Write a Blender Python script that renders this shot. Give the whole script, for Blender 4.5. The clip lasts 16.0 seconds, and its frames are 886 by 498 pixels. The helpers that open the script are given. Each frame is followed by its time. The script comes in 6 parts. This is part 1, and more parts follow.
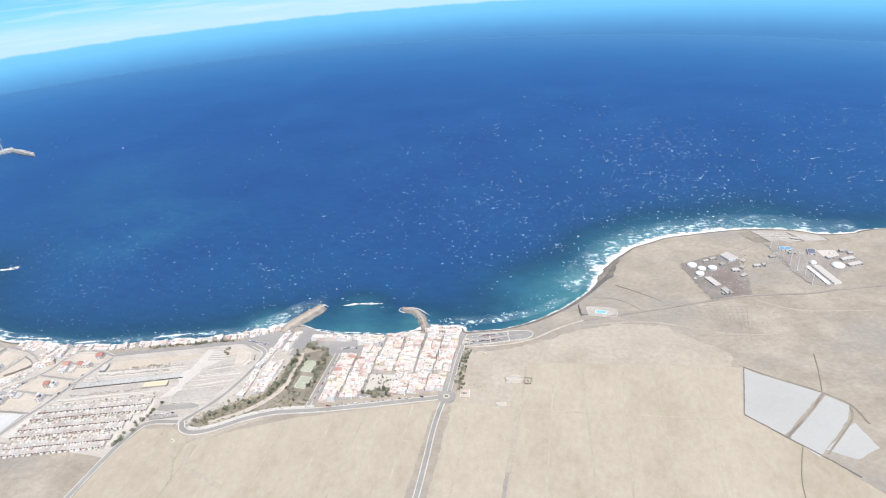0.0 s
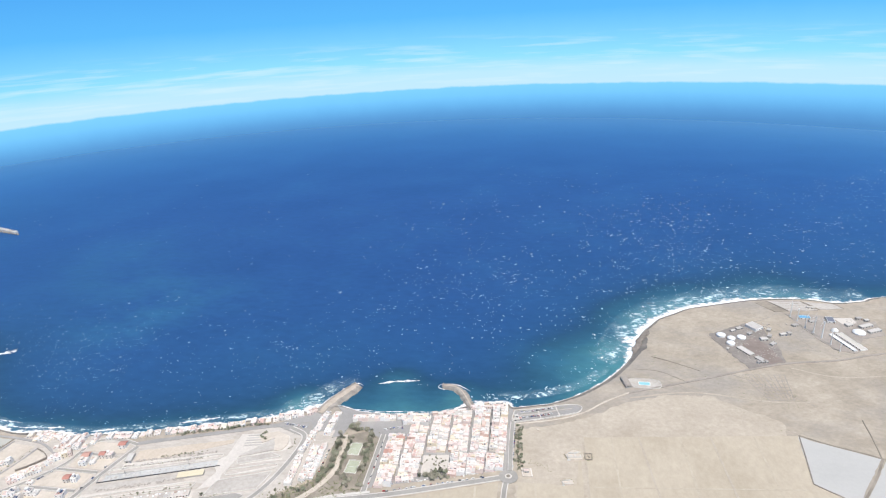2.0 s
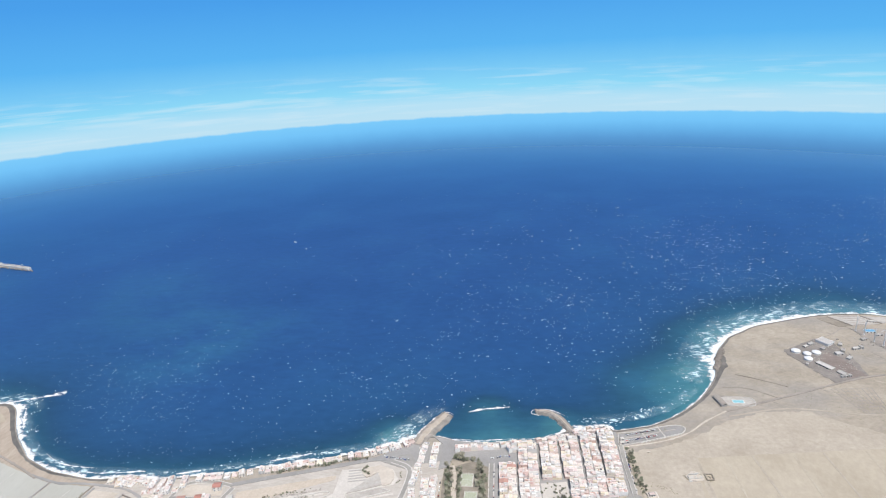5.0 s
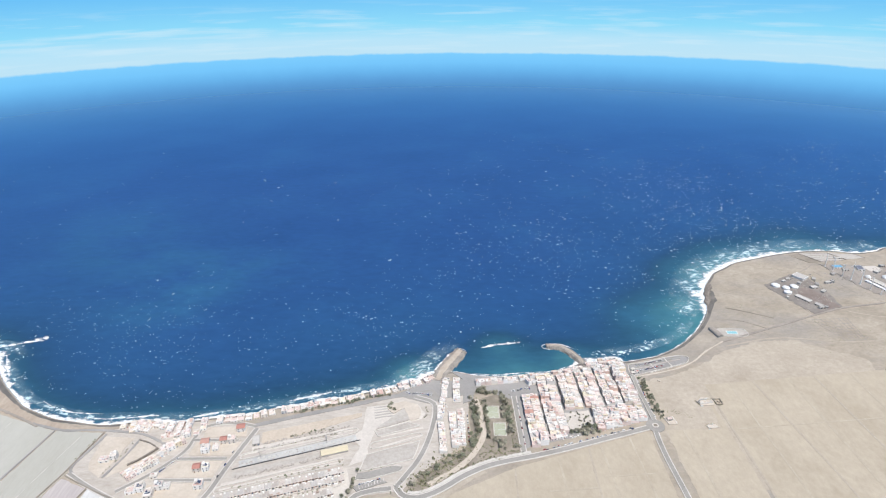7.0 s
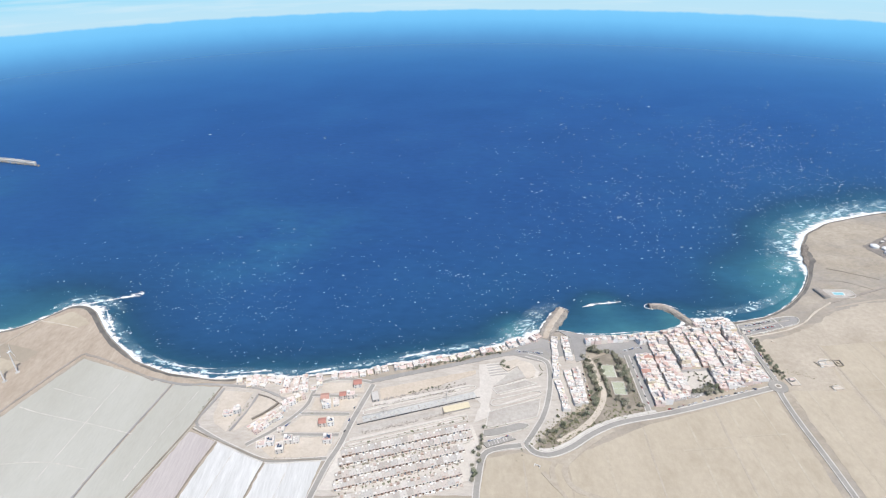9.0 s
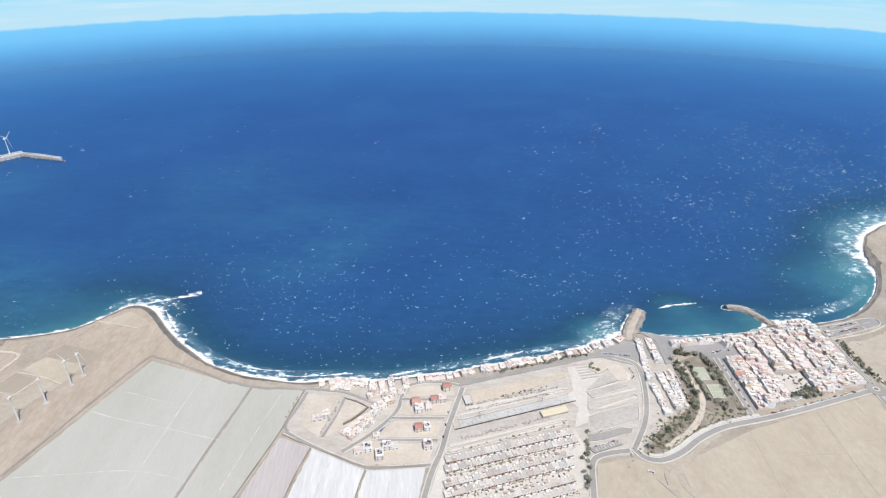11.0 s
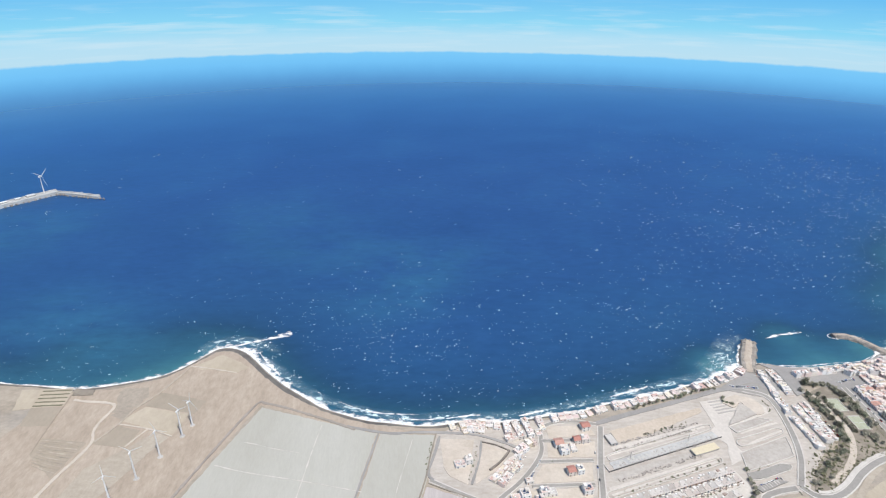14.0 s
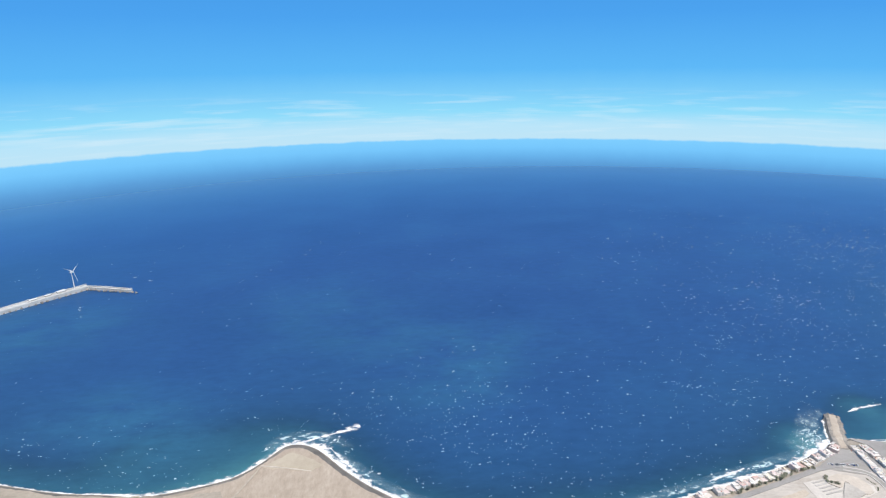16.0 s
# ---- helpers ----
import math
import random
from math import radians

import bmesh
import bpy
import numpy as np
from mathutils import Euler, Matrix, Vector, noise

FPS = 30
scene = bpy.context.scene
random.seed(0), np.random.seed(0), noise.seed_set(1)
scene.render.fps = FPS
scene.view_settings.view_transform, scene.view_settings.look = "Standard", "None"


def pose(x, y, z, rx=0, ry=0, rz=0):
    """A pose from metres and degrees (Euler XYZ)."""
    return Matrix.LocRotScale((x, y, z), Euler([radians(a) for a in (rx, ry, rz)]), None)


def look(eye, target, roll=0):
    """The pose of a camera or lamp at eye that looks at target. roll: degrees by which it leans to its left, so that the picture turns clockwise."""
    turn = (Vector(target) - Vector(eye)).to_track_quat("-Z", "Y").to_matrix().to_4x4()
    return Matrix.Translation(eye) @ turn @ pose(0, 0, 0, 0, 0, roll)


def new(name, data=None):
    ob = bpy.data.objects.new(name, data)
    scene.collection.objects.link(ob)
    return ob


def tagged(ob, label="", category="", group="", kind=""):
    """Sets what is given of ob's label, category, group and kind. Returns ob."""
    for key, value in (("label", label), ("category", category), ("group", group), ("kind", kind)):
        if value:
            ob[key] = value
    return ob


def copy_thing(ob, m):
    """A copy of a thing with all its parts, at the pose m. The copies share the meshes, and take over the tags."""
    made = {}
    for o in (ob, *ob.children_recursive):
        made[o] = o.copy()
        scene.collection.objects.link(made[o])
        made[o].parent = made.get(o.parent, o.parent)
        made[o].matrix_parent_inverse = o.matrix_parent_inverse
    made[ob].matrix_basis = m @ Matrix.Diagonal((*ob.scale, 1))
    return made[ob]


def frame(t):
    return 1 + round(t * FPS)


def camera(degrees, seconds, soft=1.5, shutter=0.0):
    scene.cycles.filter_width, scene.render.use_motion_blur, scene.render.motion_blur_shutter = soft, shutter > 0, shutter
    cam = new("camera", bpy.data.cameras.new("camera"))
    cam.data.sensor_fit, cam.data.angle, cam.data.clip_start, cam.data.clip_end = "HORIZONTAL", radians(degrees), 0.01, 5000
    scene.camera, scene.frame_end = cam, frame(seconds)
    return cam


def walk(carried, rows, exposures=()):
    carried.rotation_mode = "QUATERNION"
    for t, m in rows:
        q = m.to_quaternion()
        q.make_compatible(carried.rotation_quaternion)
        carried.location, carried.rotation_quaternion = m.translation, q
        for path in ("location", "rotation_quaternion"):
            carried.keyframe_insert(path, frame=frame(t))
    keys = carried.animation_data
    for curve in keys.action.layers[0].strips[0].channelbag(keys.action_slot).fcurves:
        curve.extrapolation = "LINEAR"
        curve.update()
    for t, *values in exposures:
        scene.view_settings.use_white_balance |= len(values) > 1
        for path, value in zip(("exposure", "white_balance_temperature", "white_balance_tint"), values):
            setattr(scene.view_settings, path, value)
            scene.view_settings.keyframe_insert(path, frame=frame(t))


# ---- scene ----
# ---- camera and its flight: seconds, place, yaw, pitch, roll ----
cam = camera(72.67, 16.0, 1.15)
FLIGHT = [
    (0.0, -8.33, 21.05, 279.48, 15.286, -29.679, -4.981),
    (0.5, -24.54, 17.72, 280.01, 13.837, -28.274, -4.396),
    (1.0, -40.70, 14.46, 280.53, 12.395, -26.321, -3.804),
    (1.5, -56.81, 11.33, 281.01, 11.094, -24.392, -3.407),
    (2.0, -72.89, 8.45, 281.37, 10.049, -22.704, -3.366),
    (2.5, -88.93, 5.95, 281.58, 9.230, -21.429, -3.446),
    (3.0, -104.95, 3.98, 281.59, 8.823, -20.394, -3.509),
    (3.5, -120.92, 2.65, 281.36, 8.440, -19.360, -3.848),
    (6.0, -200.06, 0.03, 278.81, 3.336, -22.150, -1.894),
    (6.5, -216.06, 0.18, 278.02, 1.266, -23.908, -1.081),
    (7.0, -232.45, 0.89, 276.88, -0.502, -25.722, -0.617),
    (7.5, -249.26, 2.12, 275.38, -1.264, -27.212, -0.615),
    (8.0, -266.45, 3.75, 273.62, -0.924, -28.423, -0.882),
    (8.5, -283.92, 5.71, 271.67, -0.160, -29.128, -0.863),
    (9.0, -301.46, 7.97, 269.59, 0.889, -29.280, -0.900),
    (11.5, -387.57, 21.17, 258.82, -1.725, -28.976, 0.733),
    (12.0, -404.20, 23.88, 256.89, -2.500, -28.960, 1.090),
    (12.5, -420.45, 26.53, 255.21, -3.174, -28.665, 1.264),
    (13.0, -436.40, 29.13, 253.81, -3.525, -27.931, 1.195),
    (13.5, -452.11, 31.64, 252.73, -3.729, -26.847, 0.991),
    (14.0, -467.59, 34.04, 251.92, -3.871, -25.570, 0.627),
    (14.5, -482.88, 36.36, 251.36, -4.160, -23.880, 0.054),
    (15.0, -497.98, 38.66, 250.93, -4.584, -21.612, -0.475),
    (15.5, -512.91, 41.01, 250.52, -4.940, -19.392, -0.723),
    (16.0, -527.74, 43.43, 250.12, -5.326, -17.715, -0.769),
]


def flight_pose(x, y, z, yaw, pitch, roll):
    a, b = radians(yaw), radians(pitch)
    ahead = Vector((-math.sin(a) * math.cos(b), math.cos(a) * math.cos(b), math.sin(b)))
    return look((x, y, z), Vector((x, y, z)) + ahead * 100, roll)


walk(cam, [(r[0], flight_pose(*r[1:])) for r in FLIGHT],
     [(0.0, 0.42), (2.0, 0.40), (2.6, 0.29), (3.5, 0.23), (6.0, 0.25), (7.5, 0.29), (12.0, 0.29), (13.0, 0.22), (14.0, 0.22), (15.0, 0.25), (16.0, 0.29)])

# ---- world, sun ----
SUN_TO = Vector((5.0, -8.0, 17.5)).normalized()
world = bpy.data.worlds.new("sky_world")
scene.world = world
world.use_nodes = True
wn = world.node_tree
wn.nodes.clear()
w_sky = wn.nodes.new("ShaderNodeTexSky")
w_sky.sky_type, w_sky.sun_disc = "NISHITA", False
w_sky.sun_elevation = math.asin(SUN_TO.z)
w_sky.sun_rotation = math.atan2(SUN_TO.x, SUN_TO.y)
w_bg = wn.nodes.new("ShaderNodeBackground")
w_bg.inputs["Strength"].default_value = 0.10
w_out = wn.nodes.new("ShaderNodeOutputWorld")
wn.links.new(w_sky.outputs[0], w_bg.inputs[0])
wn.links.new(w_bg.outputs[0], w_out.inputs[0])
sun = new("sun", bpy.data.lights.new("sun", "SUN"))
sun.data.energy, sun.data.angle, sun.data.color = 4.0, radians(0.5), (1.0, 0.97, 0.93)
sun.matrix_world = look(SUN_TO * 500, (0, 0, 0))
scene.view_settings.exposure = 0.30


# ---- materials ----
def node(nt, kind, **values):
    n = nt.nodes.new(kind)
    for key, value in values.items():
        n.inputs[key.replace("_", " ")].default_value = value
    return n


def start_material(name):
    m = bpy.data.materials.new(name)
    m.use_nodes = True
    nt = m.node_tree
    return m, nt, nt.nodes["Principled BSDF"], nt.nodes["Material Output"]


def ramp(nt, source, stops, constant=False):
    r = nt.nodes.new("ShaderNodeValToRGB")
    r.color_ramp.interpolation = "CONSTANT" if constant else "LINEAR"
    els = r.color_ramp.elements
    while len(els) < len(stops):
        els.new(0.5)
    for e, (pos, col) in zip(els, stops):
        e.position, e.color = pos, (*col, 1)
    nt.links.new(source, r.inputs[0])
    return r.outputs[0]


def mixed(nt, kind, a, b, factor):
    mx = nt.nodes.new("ShaderNodeMix")
    mx.data_type, mx.blend_type = "RGBA", kind
    for sock, v in ((mx.inputs[6], a), (mx.inputs[7], b), (mx.inputs[0], factor)):
        if isinstance(v, bpy.types.NodeSocket):
            nt.links.new(v, sock)
        elif isinstance(v, tuple):
            sock.default_value = (*v, 1)
        else:
            sock.default_value = v
    return mx.outputs[2]


def place_noise(nt, scale, detail=4.0, stretch=(1, 1, 1), turn=0.0, rough=0.6):
    geo = nt.nodes.new("ShaderNodeNewGeometry")
    mp = nt.nodes.new("ShaderNodeMapping")
    mp.inputs["Scale"].default_value = stretch
    mp.inputs["Rotation"].default_value = (0, 0, radians(turn))
    nt.links.new(geo.outputs["Position"], mp.inputs[0])
    n = node(nt, "ShaderNodeTexNoise", Scale=scale, Detail=detail, Roughness=rough)
    nt.links.new(mp.outputs[0], n.inputs["Vector"])
    return n.outputs[0]


def earth(name, low, mid, high, coarse=0.02, fine=0.5, rough=0.95, stretch=(1, 1, 1), turn=0.0, bump=0.3, grit=0.16, rugged=0.6, stony=None):
    """Ground-like surface: broad patches, then grain, then relief; stony: the colour of wide bare stretches."""
    m, nt, bsdf, out = start_material(name)
    broad = ramp(nt, place_noise(nt, coarse, 8, stretch, turn, rugged), [(0.3, low), (0.52, mid), (0.72, high)])
    if stony:
        where = ramp(nt, place_noise(nt, 0.011, 6, (0.8, 1.5, 1), 20, 0.62), [(0.47, (0, 0, 0)), (0.60, (0.75, 0.75, 0.75))])
        broad = mixed(nt, "MIX", broad, stony, where)
    grain = ramp(nt, place_noise(nt, fine, 5, stretch, turn, 0.75), [(0.25, (1 - grit, 1 - grit, 1 - grit)), (0.7, (1 + grit * 0.5, 1 + grit * 0.5, 1 + grit * 0.5))])
    nt.links.new(mixed(nt, "MULTIPLY", broad, grain, 1.0), bsdf.inputs["Base Color"])
    bsdf.inputs["Roughness"].default_value = rough
    bsdf.inputs["Specular IOR Level"].default_value = 0.2
    b = node(nt, "ShaderNodeBump", Strength=bump, Distance=0.3)
    nt.links.new(place_noise(nt, fine * 2, 4), b.inputs["Height"])
    nt.links.new(b.outputs[0], bsdf.inputs["Normal"])
    return m


def painted(name, stops, rough=0.8, grain=1.5, metal=0.0):
    """Paint that differs from object to object, with weathering."""
    m, nt, bsdf, out = start_material(name)
    info = nt.nodes.new("ShaderNodeObjectInfo")
    tint = ramp(nt, info.outputs["Random"], stops, True)
    wear = ramp(nt, place_noise(nt, grain, 5), [(0.3, (0.8, 0.79, 0.77)), (0.6, (1, 1, 1))])
    nt.links.new(mixed(nt, "MULTIPLY", tint, wear, 0.8), bsdf.inputs["Base Color"])
    bsdf.inputs["Roughness"].default_value = rough
    bsdf.inputs["Metallic"].default_value = metal
    return m


def island_colours(name, stops):
    """A matt surface whose small loose pieces each take a colour of their own."""
    m, nt, bsdf, out = start_material(name)
    geo = nt.nodes.new("ShaderNodeNewGeometry")
    nt.links.new(ramp(nt, geo.outputs["Random Per Island"], stops), bsdf.inputs["Base Color"])
    bsdf.inputs["Roughness"].default_value = 0.9
    bsdf.inputs["Specular IOR Level"].default_value = 0.1
    return m


M_SAND = earth("dry_land", (0.272, 0.236, 0.188), (0.358, 0.311, 0.251), (0.438, 0.384, 0.313), 0.034, 0.30, stretch=(0.85, 1.1, 1), turn=-25, grit=0.20, rugged=0.72, stony=(0.292, 0.268, 0.240))
M_FIELD = earth("ploughed_field", (0.348, 0.297, 0.226), (0.414, 0.359, 0.281), (0.457, 0.397, 0.317), 0.02, 0.3, stretch=(1, 0.6, 1), turn=2, grit=0.12, rugged=0.73)
M_FIELD_DARK = earth("dark_field", (0.29, 0.25, 0.198), (0.325, 0.28, 0.223), (0.365, 0.317, 0.255), 0.03, 0.5, stretch=(1, 0.5, 1), grit=0.1)
M_TOWN = earth("pale_town_ground", (0.375, 0.335, 0.29), (0.45, 0.408, 0.362), (0.515, 0.472, 0.425), 0.06, 0.4, grit=0.18, stretch=(0.6, 1.5, 1), turn=-16, rugged=0.74)
M_SMEAR = earth("dark_stony_soil", (0.29, 0.253, 0.21), (0.335, 0.292, 0.24), (0.385, 0.335, 0.275), 0.06, 0.5, grit=0.2, rugged=0.75)
M_PALE = earth("pale_dusty_soil", (0.345, 0.297, 0.235), (0.412, 0.359, 0.292), (0.465, 0.406, 0.335), 0.025, 0.3, grit=0.18, rugged=0.74)
M_CAPE = earth("cape_soil", (0.325, 0.268, 0.212), (0.385, 0.322, 0.258), (0.44, 0.375, 0.305), 0.045, 0.3, grit=0.22, stretch=(1.6, 0.6, 1), turn=-20, rugged=0.74)
M_TRACK = earth("field_track", (0.35, 0.305, 0.247), (0.393, 0.344, 0.28), (0.425, 0.375, 0.31), 0.05, 0.4)
M_YARD = earth("grey_brown_yard", (0.25, 0.222, 0.196), (0.305, 0.272, 0.24), (0.36, 0.322, 0.285), 0.06, 0.4, rugged=0.72)
M_WORKS = earth("dark_works_ground", (0.185, 0.166, 0.150), (0.235, 0.211, 0.190), (0.29, 0.262, 0.236), 0.07, 0.5, grit=0.2, rugged=0.72)
M_BAND = earth("tilled_band", (0.37, 0.32, 0.25), (0.415, 0.363, 0.288), (0.455, 0.40, 0.325), 0.06, 0.4)
M_NET = earth("crop_netting", (0.365, 0.352, 0.305), (0.405, 0.395, 0.35), (0.445, 0.437, 0.395), 0.022, 0.8, 0.6, (1, 0.22, 1), 8, grit=0.07, rugged=0.68)
M_NET_PINK = earth("pinkish_netting", (0.38, 0.34, 0.33), (0.43, 0.39, 0.375), (0.48, 0.44, 0.42), 0.03, 0.8, 0.7, (1, 0.1, 1), 8)
M_NET_WHITE = earth("white_netting", (0.46, 0.455, 0.44), (0.55, 0.545, 0.53), (0.64, 0.635, 0.62), 0.16, 0.9, 0.5, (1, 0.10, 1), 8, rugged=0.7)
M_ASPHALT = earth("asphalt", (0.255, 0.242, 0.222), (0.295, 0.28, 0.257), (0.335, 0.317, 0.29), 0.05, 0.6)
M_GRAVEL = earth("grey_gravel", (0.25, 0.24, 0.23), (0.30, 0.288, 0.275), (0.355, 0.338, 0.32), 0.04, 0.9)
M_PAVING = earth("pale_paving", (0.48, 0.44, 0.395), (0.54, 0.50, 0.452), (0.60, 0.56, 0.51), 0.05, 0.6)
M_KERB = earth("pale_kerb", (0.46, 0.43, 0.39), (0.53, 0.50, 0.46), (0.59, 0.56, 0.52), 0.1, 1.0)
M_PIER = earth("pier_concrete", (0.36, 0.36, 0.35), (0.44, 0.44, 0.43), (0.52, 0.52, 0.51), 0.04, 0.3)
M_CREST = earth("breakwater_crest", (0.37, 0.31, 0.25), (0.43, 0.37, 0.305), (0.50, 0.44, 0.37), 0.15, 0.9)
M_LOT = earth("compacted_lot", (0.365, 0.335, 0.30), (0.425, 0.392, 0.353), (0.48, 0.447, 0.405), 0.08, 0.4, grit=0.2, rugged=0.74)
M_DIRT = earth("pale_dirt", (0.44, 0.382, 0.318), (0.50, 0.44, 0.372), (0.555, 0.498, 0.43), 0.05, 0.45, grit=0.14, rugged=0.68)
M_SANDPLOT = earth("orange_sand", (0.44, 0.372, 0.298), (0.50, 0.43, 0.352), (0.54, 0.478, 0.402), 0.03, 0.5)
M_BEACH = earth("dark_beach", (0.095, 0.09, 0.086), (0.15, 0.14, 0.13), (0.235, 0.212, 0.19), 0.08, 0.8)
M_ROCK = earth("breakwater_rock", (0.15, 0.132, 0.116), (0.225, 0.198, 0.172), (0.32, 0.28, 0.24), 0.3, 1.5, bump=0.8)
M_ARMOUR = earth("armour_stone", (0.21, 0.19, 0.168), (0.29, 0.262, 0.232), (0.38, 0.345, 0.305), 0.3, 1.5, bump=0.6)
M_BED = earth("planted_soil", (0.12, 0.115, 0.075), (0.17, 0.16, 0.11), (0.23, 0.205, 0.15), 0.15, 0.9)
M_SCRUB = earth("scrub_soil", (0.195, 0.172, 0.138), (0.265, 0.232, 0.19), (0.35, 0.308, 0.256), 0.08, 0.6)
M_COURT = earth("court_turf", (0.335, 0.355, 0.265), (0.38, 0.395, 0.30), (0.42, 0.43, 0.34), 0.1, 1.0)
M_VOLCANIC = earth("dark_volcanic_yard", (0.18, 0.148, 0.13), (0.225, 0.185, 0.165), (0.28, 0.24, 0.21), 0.08, 0.6)
M_SALT = earth("white_pond_lining", (0.385, 0.377, 0.355), (0.42, 0.41, 0.388), (0.455, 0.445, 0.422), 0.015, 0.4, 0.5, grit=0.05)
M_WALL = painted("plaster", [(0.0, (0.74, 0.72, 0.69)), (0.26, (0.68, 0.62, 0.55)), (0.40, (0.66, 0.54, 0.49)), (0.52, (0.76, 0.75, 0.73)),
                             (0.70, (0.65, 0.56, 0.42)), (0.77, (0.56, 0.41, 0.35)), (0.82, (0.58, 0.56, 0.53)), (0.88, (0.70, 0.59, 0.56))])
M_ROOF = painted("roof_terrace", [(0.0, (0.60, 0.55, 0.51)), (0.20, (0.68, 0.65, 0.62)), (0.40, (0.56, 0.45, 0.41)), (0.52, (0.52, 0.365, 0.32)),
                                  (0.60, (0.64, 0.57, 0.52)), (0.74, (0.50, 0.48, 0.46)), (0.82, (0.63, 0.52, 0.49)), (0.93, (0.66, 0.60, 0.48))])
M_FRONT = painted("terrace_front", [(0.0, (0.42, 0.32, 0.265)), (0.22, (0.66, 0.64, 0.61)), (0.5, (0.50, 0.41, 0.36)), (0.68, (0.35, 0.27, 0.225)), (0.82, (0.60, 0.55, 0.48))])
M_WHITE = painted("white_paint", [(0.0, (0.70, 0.70, 0.69)), (0.5, (0.64, 0.635, 0.62))], 0.45, 2.0)
M_WHITE_WALL = painted("whitewash", [(0.0, (0.74, 0.73, 0.71)), (0.5, (0.68, 0.655, 0.62)), (0.8, (0.60, 0.55, 0.50))])
M_PINK_ROOF = painted("terrace_roof", [(0.0, (0.475, 0.43, 0.39)), (0.22, (0.54, 0.505, 0.47)), (0.45, (0.405, 0.365, 0.33)), (0.62, (0.50, 0.44, 0.395)), (0.82, (0.45, 0.425, 0.40))])
M_ROOF_GREY = painted("grey_roof", [(0.0, (0.40, 0.38, 0.355)), (0.35, (0.50, 0.475, 0.445)), (0.7, (0.34, 0.32, 0.30))])
M_SLATE = painted("brown_roof", [(0.0, (0.245, 0.215, 0.195))])
M_PALE_ROOF = painted("beige_roof", [(0.0, (0.50, 0.47, 0.42))])
M_PANEL_ROOF = painted("panel_roof", [(0.0, (0.16, 0.17, 0.20))], 0.5)
M_DULL = painted("weathered_scrap", [(0.0, (0.36, 0.33, 0.30))])
M_PALE_SCRAP = painted("pale_rubble", [(0.0, (0.49, 0.475, 0.445))])
M_YELLOW = painted("yellow_roof", [(0.0, (0.60, 0.53, 0.38))])
M_RED = painted("red_tile", [(0.0, (0.40, 0.19, 0.15)), (0.5, (0.45, 0.26, 0.21))])
M_GLASS = painted("window_glass", [(0.0, (0.04, 0.05, 0.06)), (0.5, (0.07, 0.08, 0.09))], 0.15)
M_WOOD = painted("door_wood", [(0.0, (0.16, 0.09, 0.05)), (0.5, (0.10, 0.14, 0.20))], 0.6)
M_CONCRETE = painted("concrete", [(0.0, (0.40, 0.38, 0.35)), (0.5, (0.46, 0.44, 0.41))])
M_BLUE = painted("blue_sheet", [(0.0, (0.13, 0.34, 0.52))], 0.5)
M_DARK = painted("dark_wall_and_shade", [(0.0, (0.05, 0.055, 0.06))], 0.5)
M_PANEL = painted("solar_glass", [(0.0, (0.05, 0.07, 0.12))], 0.2)
M_CAR = painted("car_paint", [(0.0, (0.75, 0.75, 0.75)), (0.45, (0.10, 0.10, 0.11)), (0.65, (0.35, 0.36, 0.38)), (0.82, (0.35, 0.04, 0.04)), (0.92, (0.05, 0.10, 0.3))], 0.25)
M_TYRE = painted("tyre", [(0.0, (0.02, 0.02, 0.02))])
M_LEAF = painted("leaves", [(0.0, (0.215, 0.23, 0.155)), (0.25, (0.285, 0.275, 0.205)), (0.55, (0.335, 0.315, 0.245)), (0.8, (0.245, 0.255, 0.18))], 0.8)
M_BUSH = island_colours("bush_leaves", [(0.0, (0.21, 0.225, 0.13)), (0.3, (0.30, 0.29, 0.20)), (0.6, (0.26, 0.275, 0.15)), (0.8, (0.33, 0.29, 0.21)), (1.0, (0.19, 0.20, 0.13))])
M_BARK = painted("bark", [(0.0, (0.14, 0.10, 0.07))], 0.9)


def clutter_material():
    """Odds and ends: each small piece has a colour of its own."""
    m, nt, bsdf, out = start_material("clutter")
    geo = nt.nodes.new("ShaderNodeNewGeometry")
    col = ramp(nt, geo.outputs["Random Per Island"], [(0.0, (0.70, 0.69, 0.67)), (0.35, (0.45, 0.42, 0.39)), (0.5, (0.40, 0.22, 0.17)), (0.6, (0.62, 0.52, 0.45)),
                                                      (0.75, (0.16, 0.16, 0.17)), (0.84, (0.66, 0.65, 0.63)), (0.94, (0.25, 0.32, 0.42)), (0.97, (0.55, 0.44, 0.22))], True)
    wear = ramp(nt, place_noise(nt, 1.5, 4), [(0.3, (0.82, 0.82, 0.82)), (0.6, (1, 1, 1))])
    nt.links.new(mixed(nt, "MULTIPLY", col, wear, 1.0), bsdf.inputs["Base Color"])
    bsdf.inputs["Roughness"].default_value = 0.8
    return m


M_CLUTTER = clutter_material()


